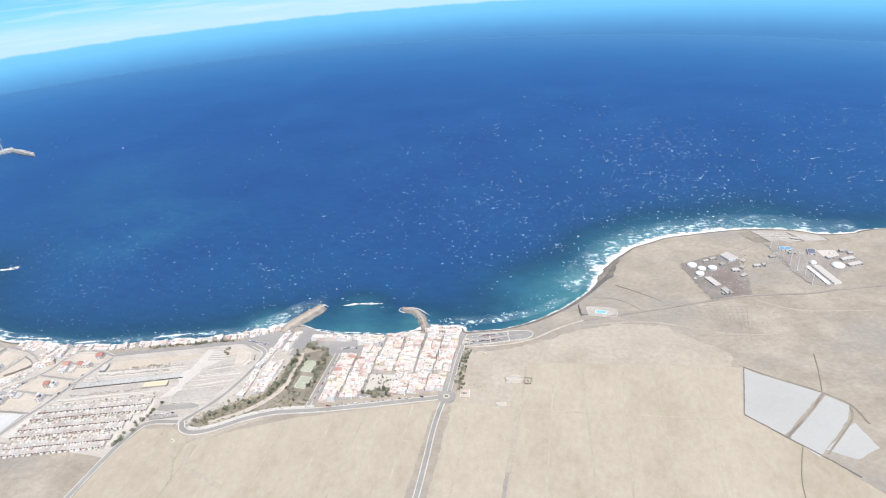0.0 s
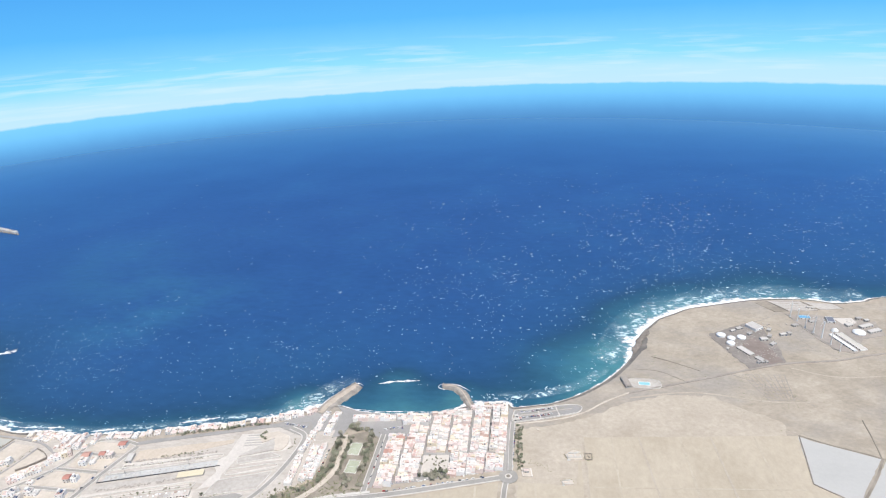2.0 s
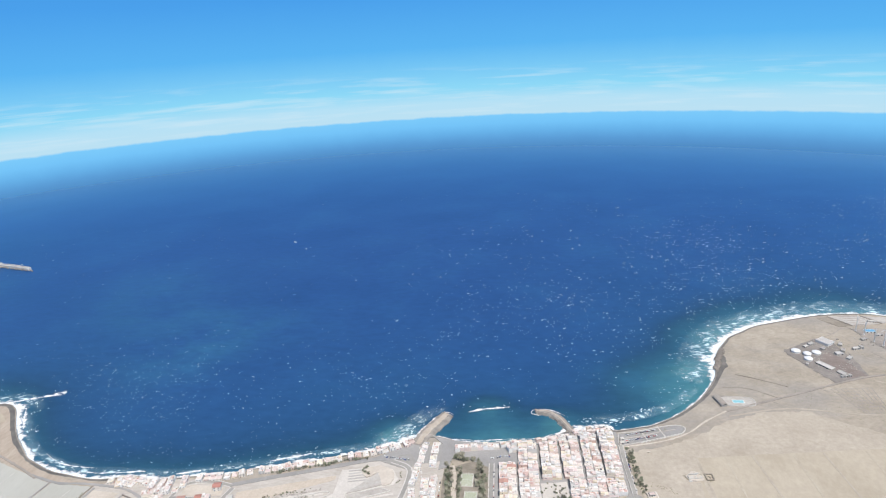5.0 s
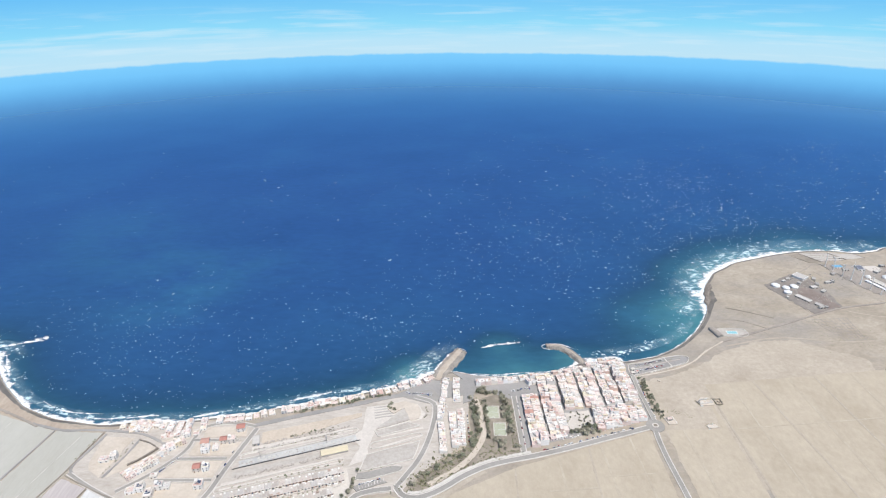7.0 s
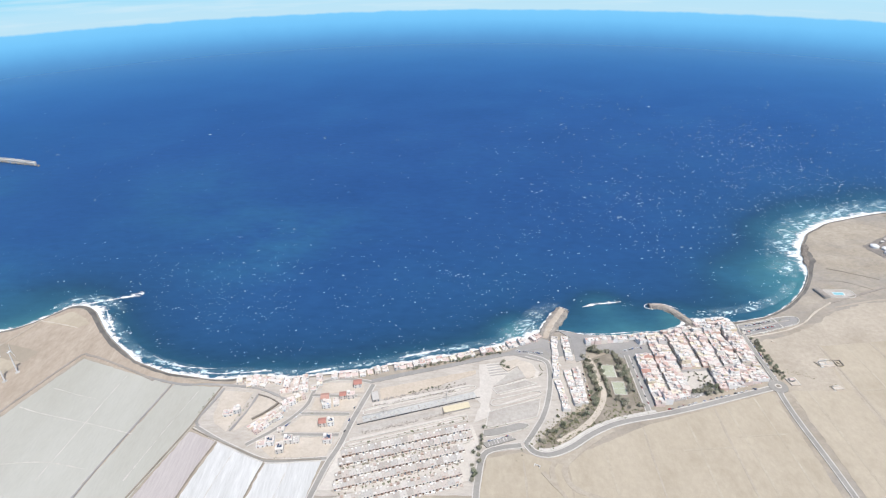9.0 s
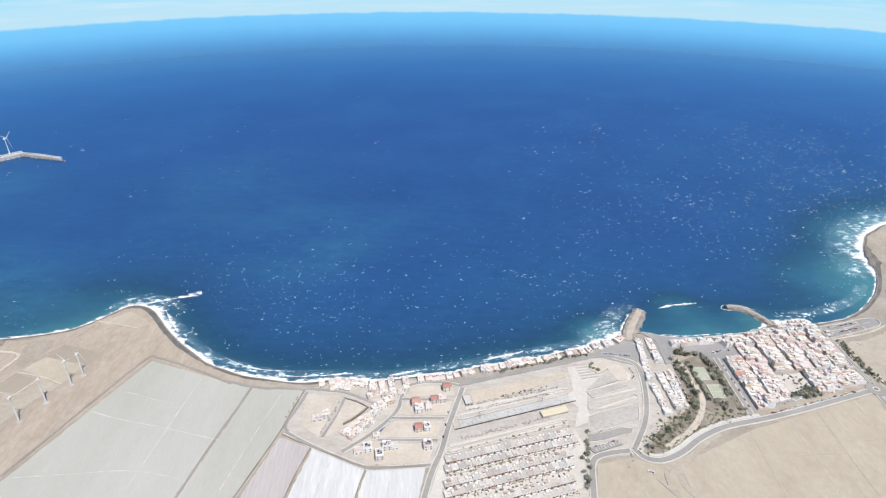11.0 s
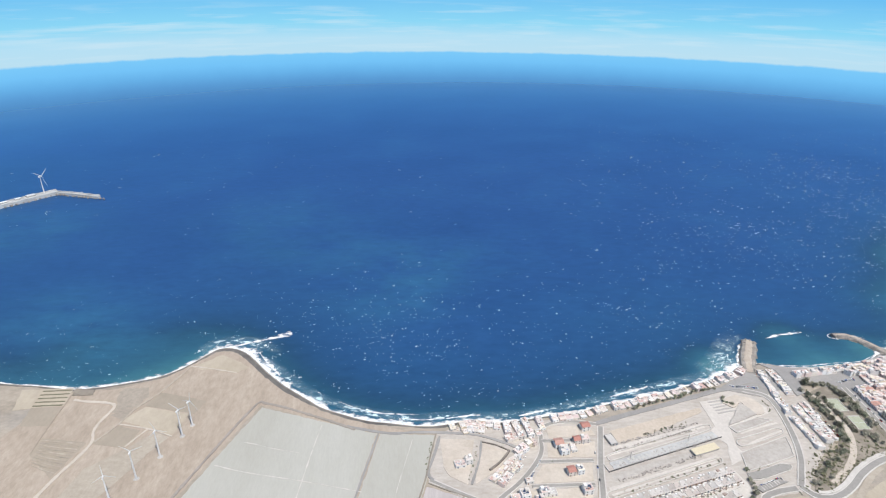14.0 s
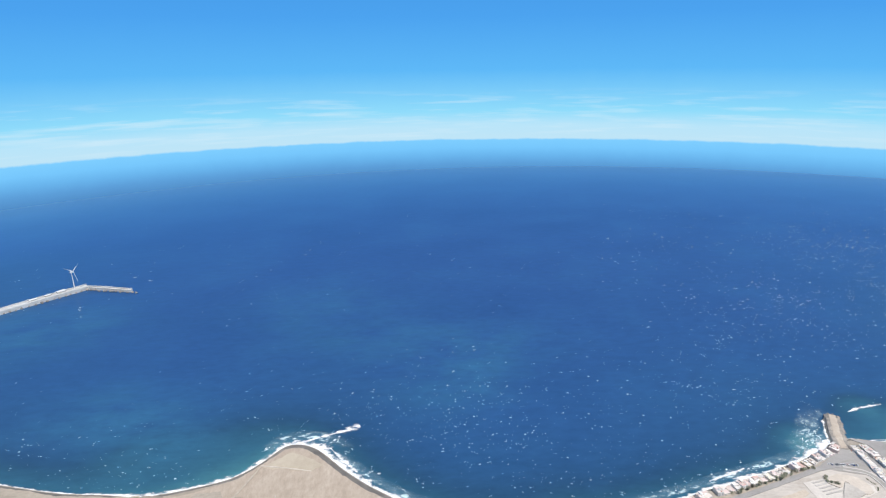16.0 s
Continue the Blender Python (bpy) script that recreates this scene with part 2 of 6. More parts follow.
def foam_material():
    """White water: dense where the thickness attribute is high, breaking into lace where it is thin."""
    m, nt, bsdf, out = start_material("foam")
    bsdf.inputs["Base Color"].default_value = (0.80, 0.83, 0.84, 1)
    bsdf.inputs["Roughness"].default_value = 0.9
    at = nt.nodes.new("ShaderNodeAttribute")
    at.attribute_name = "thickness"
    add = nt.nodes.new("ShaderNodeMath")
    add.operation = "ADD"
    nt.links.new(at.outputs["Fac"], add.inputs[0])
    lace = node(nt, "ShaderNodeMapRange")
    lace.inputs["From Min"].default_value, lace.inputs["From Max"].default_value = 0.30, 0.70
    lace.inputs["To Min"].default_value, lace.inputs["To Max"].default_value = -0.56, 0.44
    nt.links.new(place_noise(nt, 0.20, 8, (0.8, 1.5, 1), 35, 0.75), lace.inputs[0])
    nt.links.new(lace.outputs[0], add.inputs[1])
    holes = ramp(nt, add.outputs[0], [(0.18, (0.0, 0.0, 0.0)), (0.42, (0.40, 0.40, 0.40)), (0.70, (0.95, 0.95, 0.95))])
    clear = nt.nodes.new("ShaderNodeBsdfTransparent")
    mix = nt.nodes.new("ShaderNodeMixShader")
    nt.links.new(holes, mix.inputs[0])
    nt.links.new(clear.outputs[0], mix.inputs[1])
    nt.links.new(bsdf.outputs[0], mix.inputs[2])
    nt.links.new(mix.outputs[0], out.inputs[0])
    return m


def sea_material():
    """Deep blue water; the bed shows through turquoise where the depth attribute says it is shallow."""
    m, nt, bsdf, out = start_material("sea_water")
    at = nt.nodes.new("ShaderNodeAttribute")
    at.attribute_name = "shallow"
    deep = ramp(nt, place_noise(nt, 0.009, 7, rough=0.65), [(0.3, (0.0150, 0.052, 0.170)), (0.5, (0.0180, 0.060, 0.190)), (0.7, (0.0210, 0.074, 0.206))])
    amount = ramp(nt, at.outputs["Fac"], [(0.0, (0, 0, 0)), (0.5, (1, 1, 1))])
    tint = ramp(nt, at.outputs["Fac"], [(0.20, (0.0205, 0.077, 0.164)), (0.42, (0.0170, 0.056, 0.108)), (0.68, (0.026, 0.092, 0.146)), (1.0, (0.060, 0.185, 0.205))])
    bed = mixed(nt, "MIX", deep, tint, amount)
    sand = nt.nodes.new("ShaderNodeAttribute")
    sand.attribute_name = "shoal"
    drifted = ramp(nt, place_noise(nt, 0.02, 6, (0.7, 1.4, 1), 25, 0.68), [(0.36, (0, 0, 0)), (0.62, (1, 1, 1))])
    bed = mixed(nt, "MIX", bed, (0.030, 0.118, 0.212), mixed(nt, "MULTIPLY", drifted, sand.outputs["Color"], 1.0))
    ripple = ramp(nt, place_noise(nt, 0.12, 5, (0.6, 1.3, 1), 20, 0.7), [(0.3, (0.86, 0.87, 0.89)), (0.7, (1.12, 1.12, 1.10))])
    nt.links.new(mixed(nt, "MULTIPLY", bed, ripple, 1.0), bsdf.inputs["Base Color"])
    bsdf.inputs["Roughness"].default_value = 0.5
    bsdf.inputs["Specular IOR Level"].default_value = 0.0
    b = node(nt, "ShaderNodeBump", Strength=0.15, Distance=0.5)
    nt.links.new(place_noise(nt, 0.25, 5, (0.7, 1.2, 1), 20), b.inputs["Height"])
    nt.links.new(b.outputs[0], bsdf.inputs["Normal"])
    gloss = node(nt, "ShaderNodeBsdfGlossy", Color=(0.58, 0.86, 1.0, 1), Roughness=0.32)
    nt.links.new(b.outputs[0], gloss.inputs["Normal"])
    facing = node(nt, "ShaderNodeLayerWeight", Blend=0.5)
    share = ramp(nt, facing.outputs["Facing"], [(0.40, (0.02, 0.02, 0.02)), (0.60, (0.09, 0.09, 0.09)), (0.78, (0.21, 0.21, 0.21)), (0.86, (0.345, 0.345, 0.345)), (0.92, (0.44, 0.44, 0.44)), (1.0, (0.47, 0.47, 0.47))])
    mix = nt.nodes.new("ShaderNodeMixShader")
    nt.links.new(share, mix.inputs[0])
    nt.links.new(bsdf.outputs[0], mix.inputs[1])
    nt.links.new(gloss.outputs[0], mix.inputs[2])
    nt.links.new(mix.outputs[0], out.inputs[0])
    return m


def drift_material():
    """Old foam left by broken waves: thin torn strands."""
    m, nt, bsdf, out = start_material("drifting_foam")
    bsdf.inputs["Base Color"].default_value = (0.58, 0.77, 0.82, 1)
    bsdf.inputs["Roughness"].default_value = 0.9
    at = nt.nodes.new("ShaderNodeAttribute")
    at.attribute_name = "thickness"
    strands = ramp(nt, place_noise(nt, 0.24, 7, (0.75, 1.5, 1), 35, 0.72), [(0.505, (0, 0, 0)), (0.565, (0.9, 0.9, 0.9)), (0.70, (1, 1, 1))])
    clumps = ramp(nt, place_noise(nt, 0.05, 4, (1, 1, 1), 0, 0.6), [(0.42, (0, 0, 0)), (0.58, (1, 1, 1))])
    veil = mixed(nt, "ADD", mixed(nt, "MULTIPLY", strands, clumps, 1.0), (0.07, 0.07, 0.07), 1.0)
    cover = mixed(nt, "MULTIPLY", veil, at.outputs["Color"], 1.0)
    clear = nt.nodes.new("ShaderNodeBsdfTransparent")
    mix = nt.nodes.new("ShaderNodeMixShader")
    nt.links.new(cover, mix.inputs[0])
    nt.links.new(clear.outputs[0], mix.inputs[1])
    nt.links.new(bsdf.outputs[0], mix.inputs[2])
    nt.links.new(mix.outputs[0], out.inputs[0])
    return m


M_DRIFT = drift_material()
M_FOAM, M_SEA = foam_material(), sea_material()
M_CAP = island_colours("whitecap_foam", [(0.0, (0.14, 0.31, 0.48)), (0.25, (0.32, 0.50, 0.64)), (0.55, (0.56, 0.72, 0.80)), (1.0, (0.78, 0.86, 0.90))])
M_FLAKE = island_colours("foam_flakes", [(0.0, (0.40, 0.60, 0.66)), (0.5, (0.62, 0.76, 0.80)), (1.0, (0.78, 0.84, 0.86))])


# ---- mesh helpers ----
from mathutils import geometry


def mesh_object(name, verts, faces, material, parent=None, at=None):
    me = bpy.data.meshes.new(name)
    me.from_pydata([tuple(v) for v in verts], [], faces)
    me.update()
    me.materials.append(material)
    ob = new(name, me)
    if parent:
        ob.parent = parent
    if at:
        ob.matrix_basis = at
    return ob


def part(name, bm, material, parent, label=""):
    me = bpy.data.meshes.new(name)
    bm.to_mesh(me)
    bm.free()
    me.materials.append(material)
    ob = new(name, me)
    ob.parent = parent
    if label:
        tagged(ob, label)
    return ob


def empty(name, at, label, category, group="", kind=""):
    ob = new(name)
    ob.matrix_basis = at
    return tagged(ob, label, category, group, kind)


def box(bm, x0, y0, z0, x1, y1, z1, slope=0.0):
    """A block; slope draws its top in."""
    vs = [bm.verts.new(c) for c in ((x0, y0, z0), (x1, y0, z0), (x1, y1, z0), (x0, y1, z0), (x0 + slope, y0 + slope, z1),
                                    (x1 - slope, y0 + slope, z1), (x1 - slope, y1 - slope, z1), (x0 + slope, y1 - slope, z1))]
    for f in ((3, 2, 1, 0), (4, 5, 6, 7), (0, 1, 5, 4), (1, 2, 6, 5), (2, 3, 7, 6), (3, 0, 4, 7)):
        bm.faces.new([vs[i] for i in f])


def boxes(*rows):
    bm = bmesh.new()
    for r in rows:
        box(bm, *r)
    return bm


def lathe(profile, sides=12):
    """A turned body from (radius, height) pairs."""
    bm = bmesh.new()
    rings = [[bm.verts.new((r * math.cos(2 * math.pi * k / sides), r * math.sin(2 * math.pi * k / sides), z)) for k in range(sides)] for r, z in profile]
    for a, b in zip(rings, rings[1:]):
        for k in range(sides):
            bm.faces.new((a[k], a[(k + 1) % sides], b[(k + 1) % sides], b[k]))
    bm.faces.new(rings[0][::-1])
    bm.faces.new(rings[-1])
    return bm


def smooth(points, step):
    """A Catmull-Rom curve through plan points, in even steps."""
    ps = [Vector(p[:2]) for p in points]
    ps = [ps[0] * 2 - ps[1]] + ps + [ps[-1] * 2 - ps[-2]]
    fine = []
    for a, b, c, e in zip(ps, ps[1:], ps[2:], ps[3:]):
        n = max(2, int((c - b).length / step * 2))
        for k in range(n):
            t = k / n
            fine.append(0.5 * (2 * b + (c - a) * t + (2 * a - 5 * b + 4 * c - e) * t * t + (3 * b - a - 3 * c + e) * t ** 3))
    fine.append(ps[-2])
    out, run = [fine[0]], 0.0
    for a, b in zip(fine, fine[1:]):
        run += (b - a).length
        if run >= step:
            out.append(b)
            run = 0.0
    out.append(fine[-1])
    return out


def sides_of(line, i):
    d = (line[min(i + 1, len(line) - 1)] - line[max(i - 1, 0)]).normalized()
    return Vector((d.y, -d.x))


def strip(name, line, left, right, z, material, parent=None, thick=0.12, jitter=0.0):
    """A slab along a line, from offset left to offset right of it."""
    vs, fs = [], []
    for i, p in enumerate(line):
        n = sides_of(line, i)
        j = jitter * noise.noise((p.x * 0.3, p.y * 0.3, 0))
        a, b = p + n * (left + j), p + n * (right - j)
        vs += [(a.x, a.y, z - thick), (a.x, a.y, z), (b.x, b.y, z), (b.x, b.y, z - thick)]
        if i:
            k = 4 * i
            fs += [(k - 4, k - 3, k + 1, k), (k - 3, k - 2, k + 2, k + 1), (k - 2, k - 1, k + 3, k + 2)]
    fs += [(0, 3, 2, 1), tuple(len(vs) - 4 + k for k in range(4))]
    return mesh_object(name, vs, fs, material, parent)


LAYER = [0]


def patch(name, points, material, z, label, category="field", rough=0.8):
    """A piece of ground with uneven edges, a little proud of what it lies on."""
    LAYER[0] += 1
    z = 0.02 + 0.004 * LAYER[0]
    ps = []
    for a, b in zip(points, points[1:] + points[:1]):
        a, b = Vector(a), Vector(b)
        n = max(1, int((b - a).length / 3))
        for k in range(n):
            p = a.lerp(b, k / n)
            o = noise.noise_vector((p.x * 0.35, p.y * 0.35, 7))
            ps.append((p.x + o.x * rough, p.y + o.y * rough))
    m = len(ps)
    vs = [(x, y, z) for x, y in ps] + [(x, y, -0.02) for x, y in ps]
    fs = [tuple(range(m))] + [(k, (k + 1) % m, m + (k + 1) % m, m + k) for k in range(m)]
    return tagged(mesh_object(name, vs, fs, material), label, category, kind="structure")


# ---- sea, sky, land ----
MID = Vector((-268.0, 20.0))
FLAT, CURVE, SEA_Z = 800.0, 7080.0, -1.0

COAST_SOUTH = [(900, 640), (600, 610), (400, 590), (250, 567), (221, 556), (196, 552), (178, 557), (154, 558), (134, 556), (113, 551), (86, 542), (64, 534),
               (48, 523), (34, 513), (25, 501), (16, 488), (9, 473), (5, 459), (-1, 443), (-11, 427), (-24, 411), (-44, 393), (-64, 381), (-74, 378), (-92, 374)]
COAST_HARBOUR = [(-97, 379), (-107, 377), (-117, 374), (-128, 372), (-139, 366), (-150, 362), (-166, 361), (-181, 359), (-194, 359), (-206, 360),
                 (-215, 363), (-224, 365), (-240, 361)]
COAST_TOWN = [(-246, 357), (-256, 353), (-270, 347), (-281, 344), (-294, 340), (-304, 337), (-317, 334), (-330, 330), (-343, 328), (-352, 325), (-362, 322),
              (-377, 320), (-390, 318), (-401, 316), (-412, 315), (-430, 318), (-440, 316), (-453, 314), (-466, 315)]
COAST_CAPE = [(-480, 318), (-494, 321), (-508, 327), (-522, 334), (-534, 344), (-549, 357), (-563, 372), (-574, 386), (-582, 395), (-592, 401), (-602, 401),
              (-609, 394), (-616, 385), (-625, 376), (-637, 369), (-655, 364), (-670, 361), (-685, 360), (-705, 364), (-735, 369), (-775, 381)]
COAST_NORTH = [(-820, 395), (-880, 425), (-940, 480), (-985, 560), (-1010, 650), (-1060, 760)]
coast = smooth(COAST_SOUTH + COAST_HARBOUR + COAST_TOWN + COAST_CAPE + COAST_NORTH, 2.0)
coast_np = np.array([tuple(p) for p in coast])


def sea_level(x, y):
    r = math.hypot(x - MID.x, y - MID.y)
    return SEA_Z - max(0.0, r - FLAT) ** 2 / (2 * CURVE)


def build_sea():
    def axis(lo, hi, step):
        return np.concatenate([np.linspace(-4500, lo, 40)[:-1], np.arange(lo, hi, step), np.linspace(hi, 4500, 40)])
    xs, ys = axis(-1100, 420, 8.0), axis(270, 860, 8.0)
    gx, gy = np.meshgrid(xs, ys)
    r = np.hypot(gx - MID.x, gy - MID.y)
    gz = SEA_Z - np.maximum(0, r - FLAT) ** 2 / (2 * CURVE)
    pts = np.c_[gx.ravel(), gy.ravel()]
    near = np.full(len(pts), 400.0)
    sel = (pts[:, 0] > -1150) & (pts[:, 0] < 500) & (pts[:, 1] > 250) & (pts[:, 1] < 900)
    few = coast_np[::3]
    near[sel] = np.sqrt(((pts[sel][:, None, :] - few[None]) ** 2).sum(2)).min(1)
    nx, ny = len(xs), len(ys)
    faces = [(j * nx + i, j * nx + i + 1, (j + 1) * nx + i + 1, (j + 1) * nx + i) for j in range(ny - 1) for i in range(nx - 1)]
    ob = mesh_object("sea", np.c_[pts, gz.ravel()], faces, M_SEA)
    shallow = np.exp(-near / 14.0) * 0.34 + np.exp(-near / 150.0) * 0.42
    for cx, cy, rad, amount in ((-176, 374, 30, 0.26), (-135, 385, 14, 0.3), (-186, 402, 16, 0.3), (-255, 368, 16, 0.4), (-40, 436, 44, 0.46), (-16, 464, 20, 0.2), (10, 515, 35, 0.35), (60, 550, 40, 0.3), (150, 570, 60, 0.25), (-640, 392, 45, 0.25), (-700, 400, 30, 0.2)):
        d = np.hypot(pts[:, 0] - cx, pts[:, 1] - cy) / rad
        shallow += amount * np.exp(-d * d)
    pale = np.zeros(len(pts))
    for cx, cy, rad, amount in ((-462, 530, 70, 0.6), (-480, 462, 50, 0.45), (-600, 640, 80, 0.45), (-745, 455, 55, 0.6), (-690, 415, 45, 0.6), (-860, 620, 70, 0.8), (-940, 560, 60, 0.6),
                                (-180, 374, 24, 0.35), (-60, 440, 40, 0.5), (-300, 430, 60, 0.2), (-560, 560, 60, 0.3)):
        d = np.hypot(pts[:, 0] - cx, (pts[:, 1] - cy) * 1.3) / rad
        pale += amount * np.exp(-d * d)
    at = ob.data.attributes.new("shoal", "FLOAT", "POINT")
    at.data.foreach_set("value", np.clip(pale, 0, 1).astype(np.float32))
    at = ob.data.attributes.new("shallow", "FLOAT", "POINT")
    at.data.foreach_set("value", np.clip(shallow, 0, 1).astype(np.float32))
    for p in ob.data.polygons:
        p.use_smooth = True
    return tagged(ob, "deep blue windy ocean with turquoise shallows", "sea", kind="structure")


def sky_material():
    """Low sky over the sea, glowing: far-sea haze painted below the horizon, pale band at the horizon, thin streaks of
    cloud, deep blue above.
    """
    m, nt, bsdf, out = start_material("far_sky_and_sea_haze")
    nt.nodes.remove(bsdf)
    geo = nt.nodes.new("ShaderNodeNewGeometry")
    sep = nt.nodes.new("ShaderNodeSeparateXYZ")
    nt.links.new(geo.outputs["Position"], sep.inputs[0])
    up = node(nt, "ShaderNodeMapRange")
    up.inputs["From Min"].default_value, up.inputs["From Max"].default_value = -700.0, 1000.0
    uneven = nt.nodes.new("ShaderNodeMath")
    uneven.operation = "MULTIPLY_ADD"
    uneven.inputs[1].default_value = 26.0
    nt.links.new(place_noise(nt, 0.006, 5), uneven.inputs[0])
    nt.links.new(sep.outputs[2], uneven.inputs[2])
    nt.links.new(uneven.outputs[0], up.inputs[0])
    # the first five stops paint the far sea's haze, below the horizon
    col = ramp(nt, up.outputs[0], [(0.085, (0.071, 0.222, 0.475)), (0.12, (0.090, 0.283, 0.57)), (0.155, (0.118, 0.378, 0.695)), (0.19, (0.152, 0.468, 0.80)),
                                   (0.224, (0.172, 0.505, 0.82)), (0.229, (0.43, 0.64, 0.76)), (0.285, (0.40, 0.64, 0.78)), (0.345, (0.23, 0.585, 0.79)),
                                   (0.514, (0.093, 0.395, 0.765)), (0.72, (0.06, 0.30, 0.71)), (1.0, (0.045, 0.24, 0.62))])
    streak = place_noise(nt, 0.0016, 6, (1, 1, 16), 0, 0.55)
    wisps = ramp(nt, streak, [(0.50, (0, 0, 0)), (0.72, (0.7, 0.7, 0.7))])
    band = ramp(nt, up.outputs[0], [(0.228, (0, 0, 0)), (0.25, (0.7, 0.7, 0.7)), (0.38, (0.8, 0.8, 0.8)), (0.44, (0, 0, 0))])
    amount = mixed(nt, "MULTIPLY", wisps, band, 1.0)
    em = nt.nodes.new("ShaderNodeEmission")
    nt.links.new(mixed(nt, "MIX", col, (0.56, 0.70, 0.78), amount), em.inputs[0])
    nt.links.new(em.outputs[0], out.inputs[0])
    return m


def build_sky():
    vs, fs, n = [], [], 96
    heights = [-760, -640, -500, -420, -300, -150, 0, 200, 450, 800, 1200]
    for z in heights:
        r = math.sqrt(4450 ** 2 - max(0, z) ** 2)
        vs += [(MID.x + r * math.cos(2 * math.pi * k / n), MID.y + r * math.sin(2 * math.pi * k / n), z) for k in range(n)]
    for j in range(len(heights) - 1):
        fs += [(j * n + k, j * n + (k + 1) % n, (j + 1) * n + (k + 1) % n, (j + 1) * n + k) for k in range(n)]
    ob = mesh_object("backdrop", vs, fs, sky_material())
    return tagged(ob, "glowing backdrop with painted far-sea haze, pale horizon band and thin cloud streaks under blue sky", "sky", kind="structure")


def build_land():
    outline = [tuple(p) for p in coast] + [(-1150, 600), (-1200, 0), (-900, -700), (0, -900), (700, -600), (950, 0), (1000, 500)]
    n = len(outline)
    inner = [(x, y) for x in range(-720, 240, 60) for y in range(-300, 300, 60)]
    edges = [(k, (k + 1) % n) for k in range(n)]
    vs, es, fs, *rest = geometry.delaunay_2d_cdt([Vector(p) for p in outline + inner], edges, [], 1, 1e-4)
    ob = mesh_object("ground", [(v.x, v.y, 0.0) for v in vs], [tuple(f) for f in fs], M_SAND)
    return tagged(ob, "dry beige coastal plain with dusty soil", "ground", kind="structure")


def build_beach():
    vs, fs = [], []
    for i, p in enumerate(coast):
        n = sides_of(coast, i)
        w = 1.9 + 1.2 * noise.noise((p.x * 0.05, p.y * 0.05, 3)) + 0.6 * noise.noise((p.x * 0.3, p.y * 0.3, 3))
        w += 6.5 * math.exp(-((p.x - 9) ** 2 + (p.y - 468) ** 2) / 18 ** 2) * (1 + 0.6 * noise.noise((p.x * 0.2, p.y * 0.2, 8))) + 2.8 * math.exp(-((p.x + 560) ** 2 + (p.y - 370) ** 2) / 70 ** 2) + 1.2 * math.exp(-((p.x + 15) ** 2 + (p.y - 425) ** 2) / 40 ** 2)
        for off, z in ((-w, 0.06), (-0.6, 0.03), (0.6, -0.7), (2.2, -1.6)):
            q = p + n * off
            vs.append((q.x, q.y, z))
        if i:
            k = 4 * i
            for s in range(3):
                fs.append((k - 4 + s, k - 3 + s, k + 1 + s, k + s))
    return tagged(mesh_object("beach", vs, fs, M_BEACH), "narrow dark gravel beach along the shore", "beach", kind="structure")


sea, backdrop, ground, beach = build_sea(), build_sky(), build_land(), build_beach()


def blob(vs, fs, x, y, z, length, width, turn, rng, n=8):
    """An uneven flat flake of foam."""
    k0 = len(vs)
    ca, sa = math.cos(turn), math.sin(turn)
    for k in range(n):
        a = 2 * math.pi * k / n
        u, v = length * math.cos(a) * rng.uniform(0.55, 1.1), width * math.sin(a) * rng.uniform(0.5, 1.2)
        vs.append((x + u * ca - v * sa, y + u * sa + v * ca, z))
    fs.append(tuple(range(k0, k0 + n)))


def build_surf():
    """Breaking foam: a ragged ribbon on the waterline and flakes off it, wider off the two capes."""
    rng = random.Random(5)
    vs, fs = [], []
    reach = []
    for i, p in enumerate(coast):
        w = 0.9
        for cx, cy, rad, more in ((-650, 366, 50, 3), (2, 472, 24, 15), (35, 520, 34, 10), (90, 552, 45, 9), (180, 565, 50, 6), (-575, 385, 24, 6.5), (-600, 402, 14, 4), (-535, 345, 30, 4.5),
                                  (-480, 318, 50, 2.5), (-400, 316, 50, 2.5), (-310, 336, 30, 3.5), (-250, 355, 18, 9), (-112, 378, 16, 8)):
            d = ((p.x - cx) ** 2 + (p.y - cy) ** 2) / rad ** 2
            w += more * math.exp(-d)
        if -225 < p.x < -128:
            w = 1.0
        reach.append(w)
    steps = (0.0, 0.08, 0.18, 0.3, 0.45, 0.62, 0.8, 1.0)
    thick = []
    for i, p in enumerate(coast):
        n = sides_of(coast, i)
        w = 1.3 + reach[i] * (0.9 + 0.9 * noise.noise((p.x * 0.09, p.y * 0.09, 1)) + 0.3 * noise.noise((p.x * 0.4, p.y * 0.4, 2)))
        for s in steps:
            q = p + n * (0.3 + w * s)
            vs.append((q.x, q.y, -0.32 if s == 0 else SEA_Z + 0.14))
            thick.append(1.04 - 1.05 * s + 0.25 * noise.noise((p.x * 0.13, p.y * 0.13, 6)))
        if i:
            k, m = len(steps) * i, len(steps)
            for j in range(m - 1):
                fs.append((k - m + j, k - m + j + 1, k + j + 1, k + j))
    ob = mesh_object("surf", vs, fs, M_FOAM)
    at = ob.data.attributes.new("thickness", "FLOAT", "POINT")
    at.data.foreach_set("value", np.array(thick, dtype=np.float32))
    return tagged(ob, "white breaking surf along the shoreline", "surf", kind="stuff")


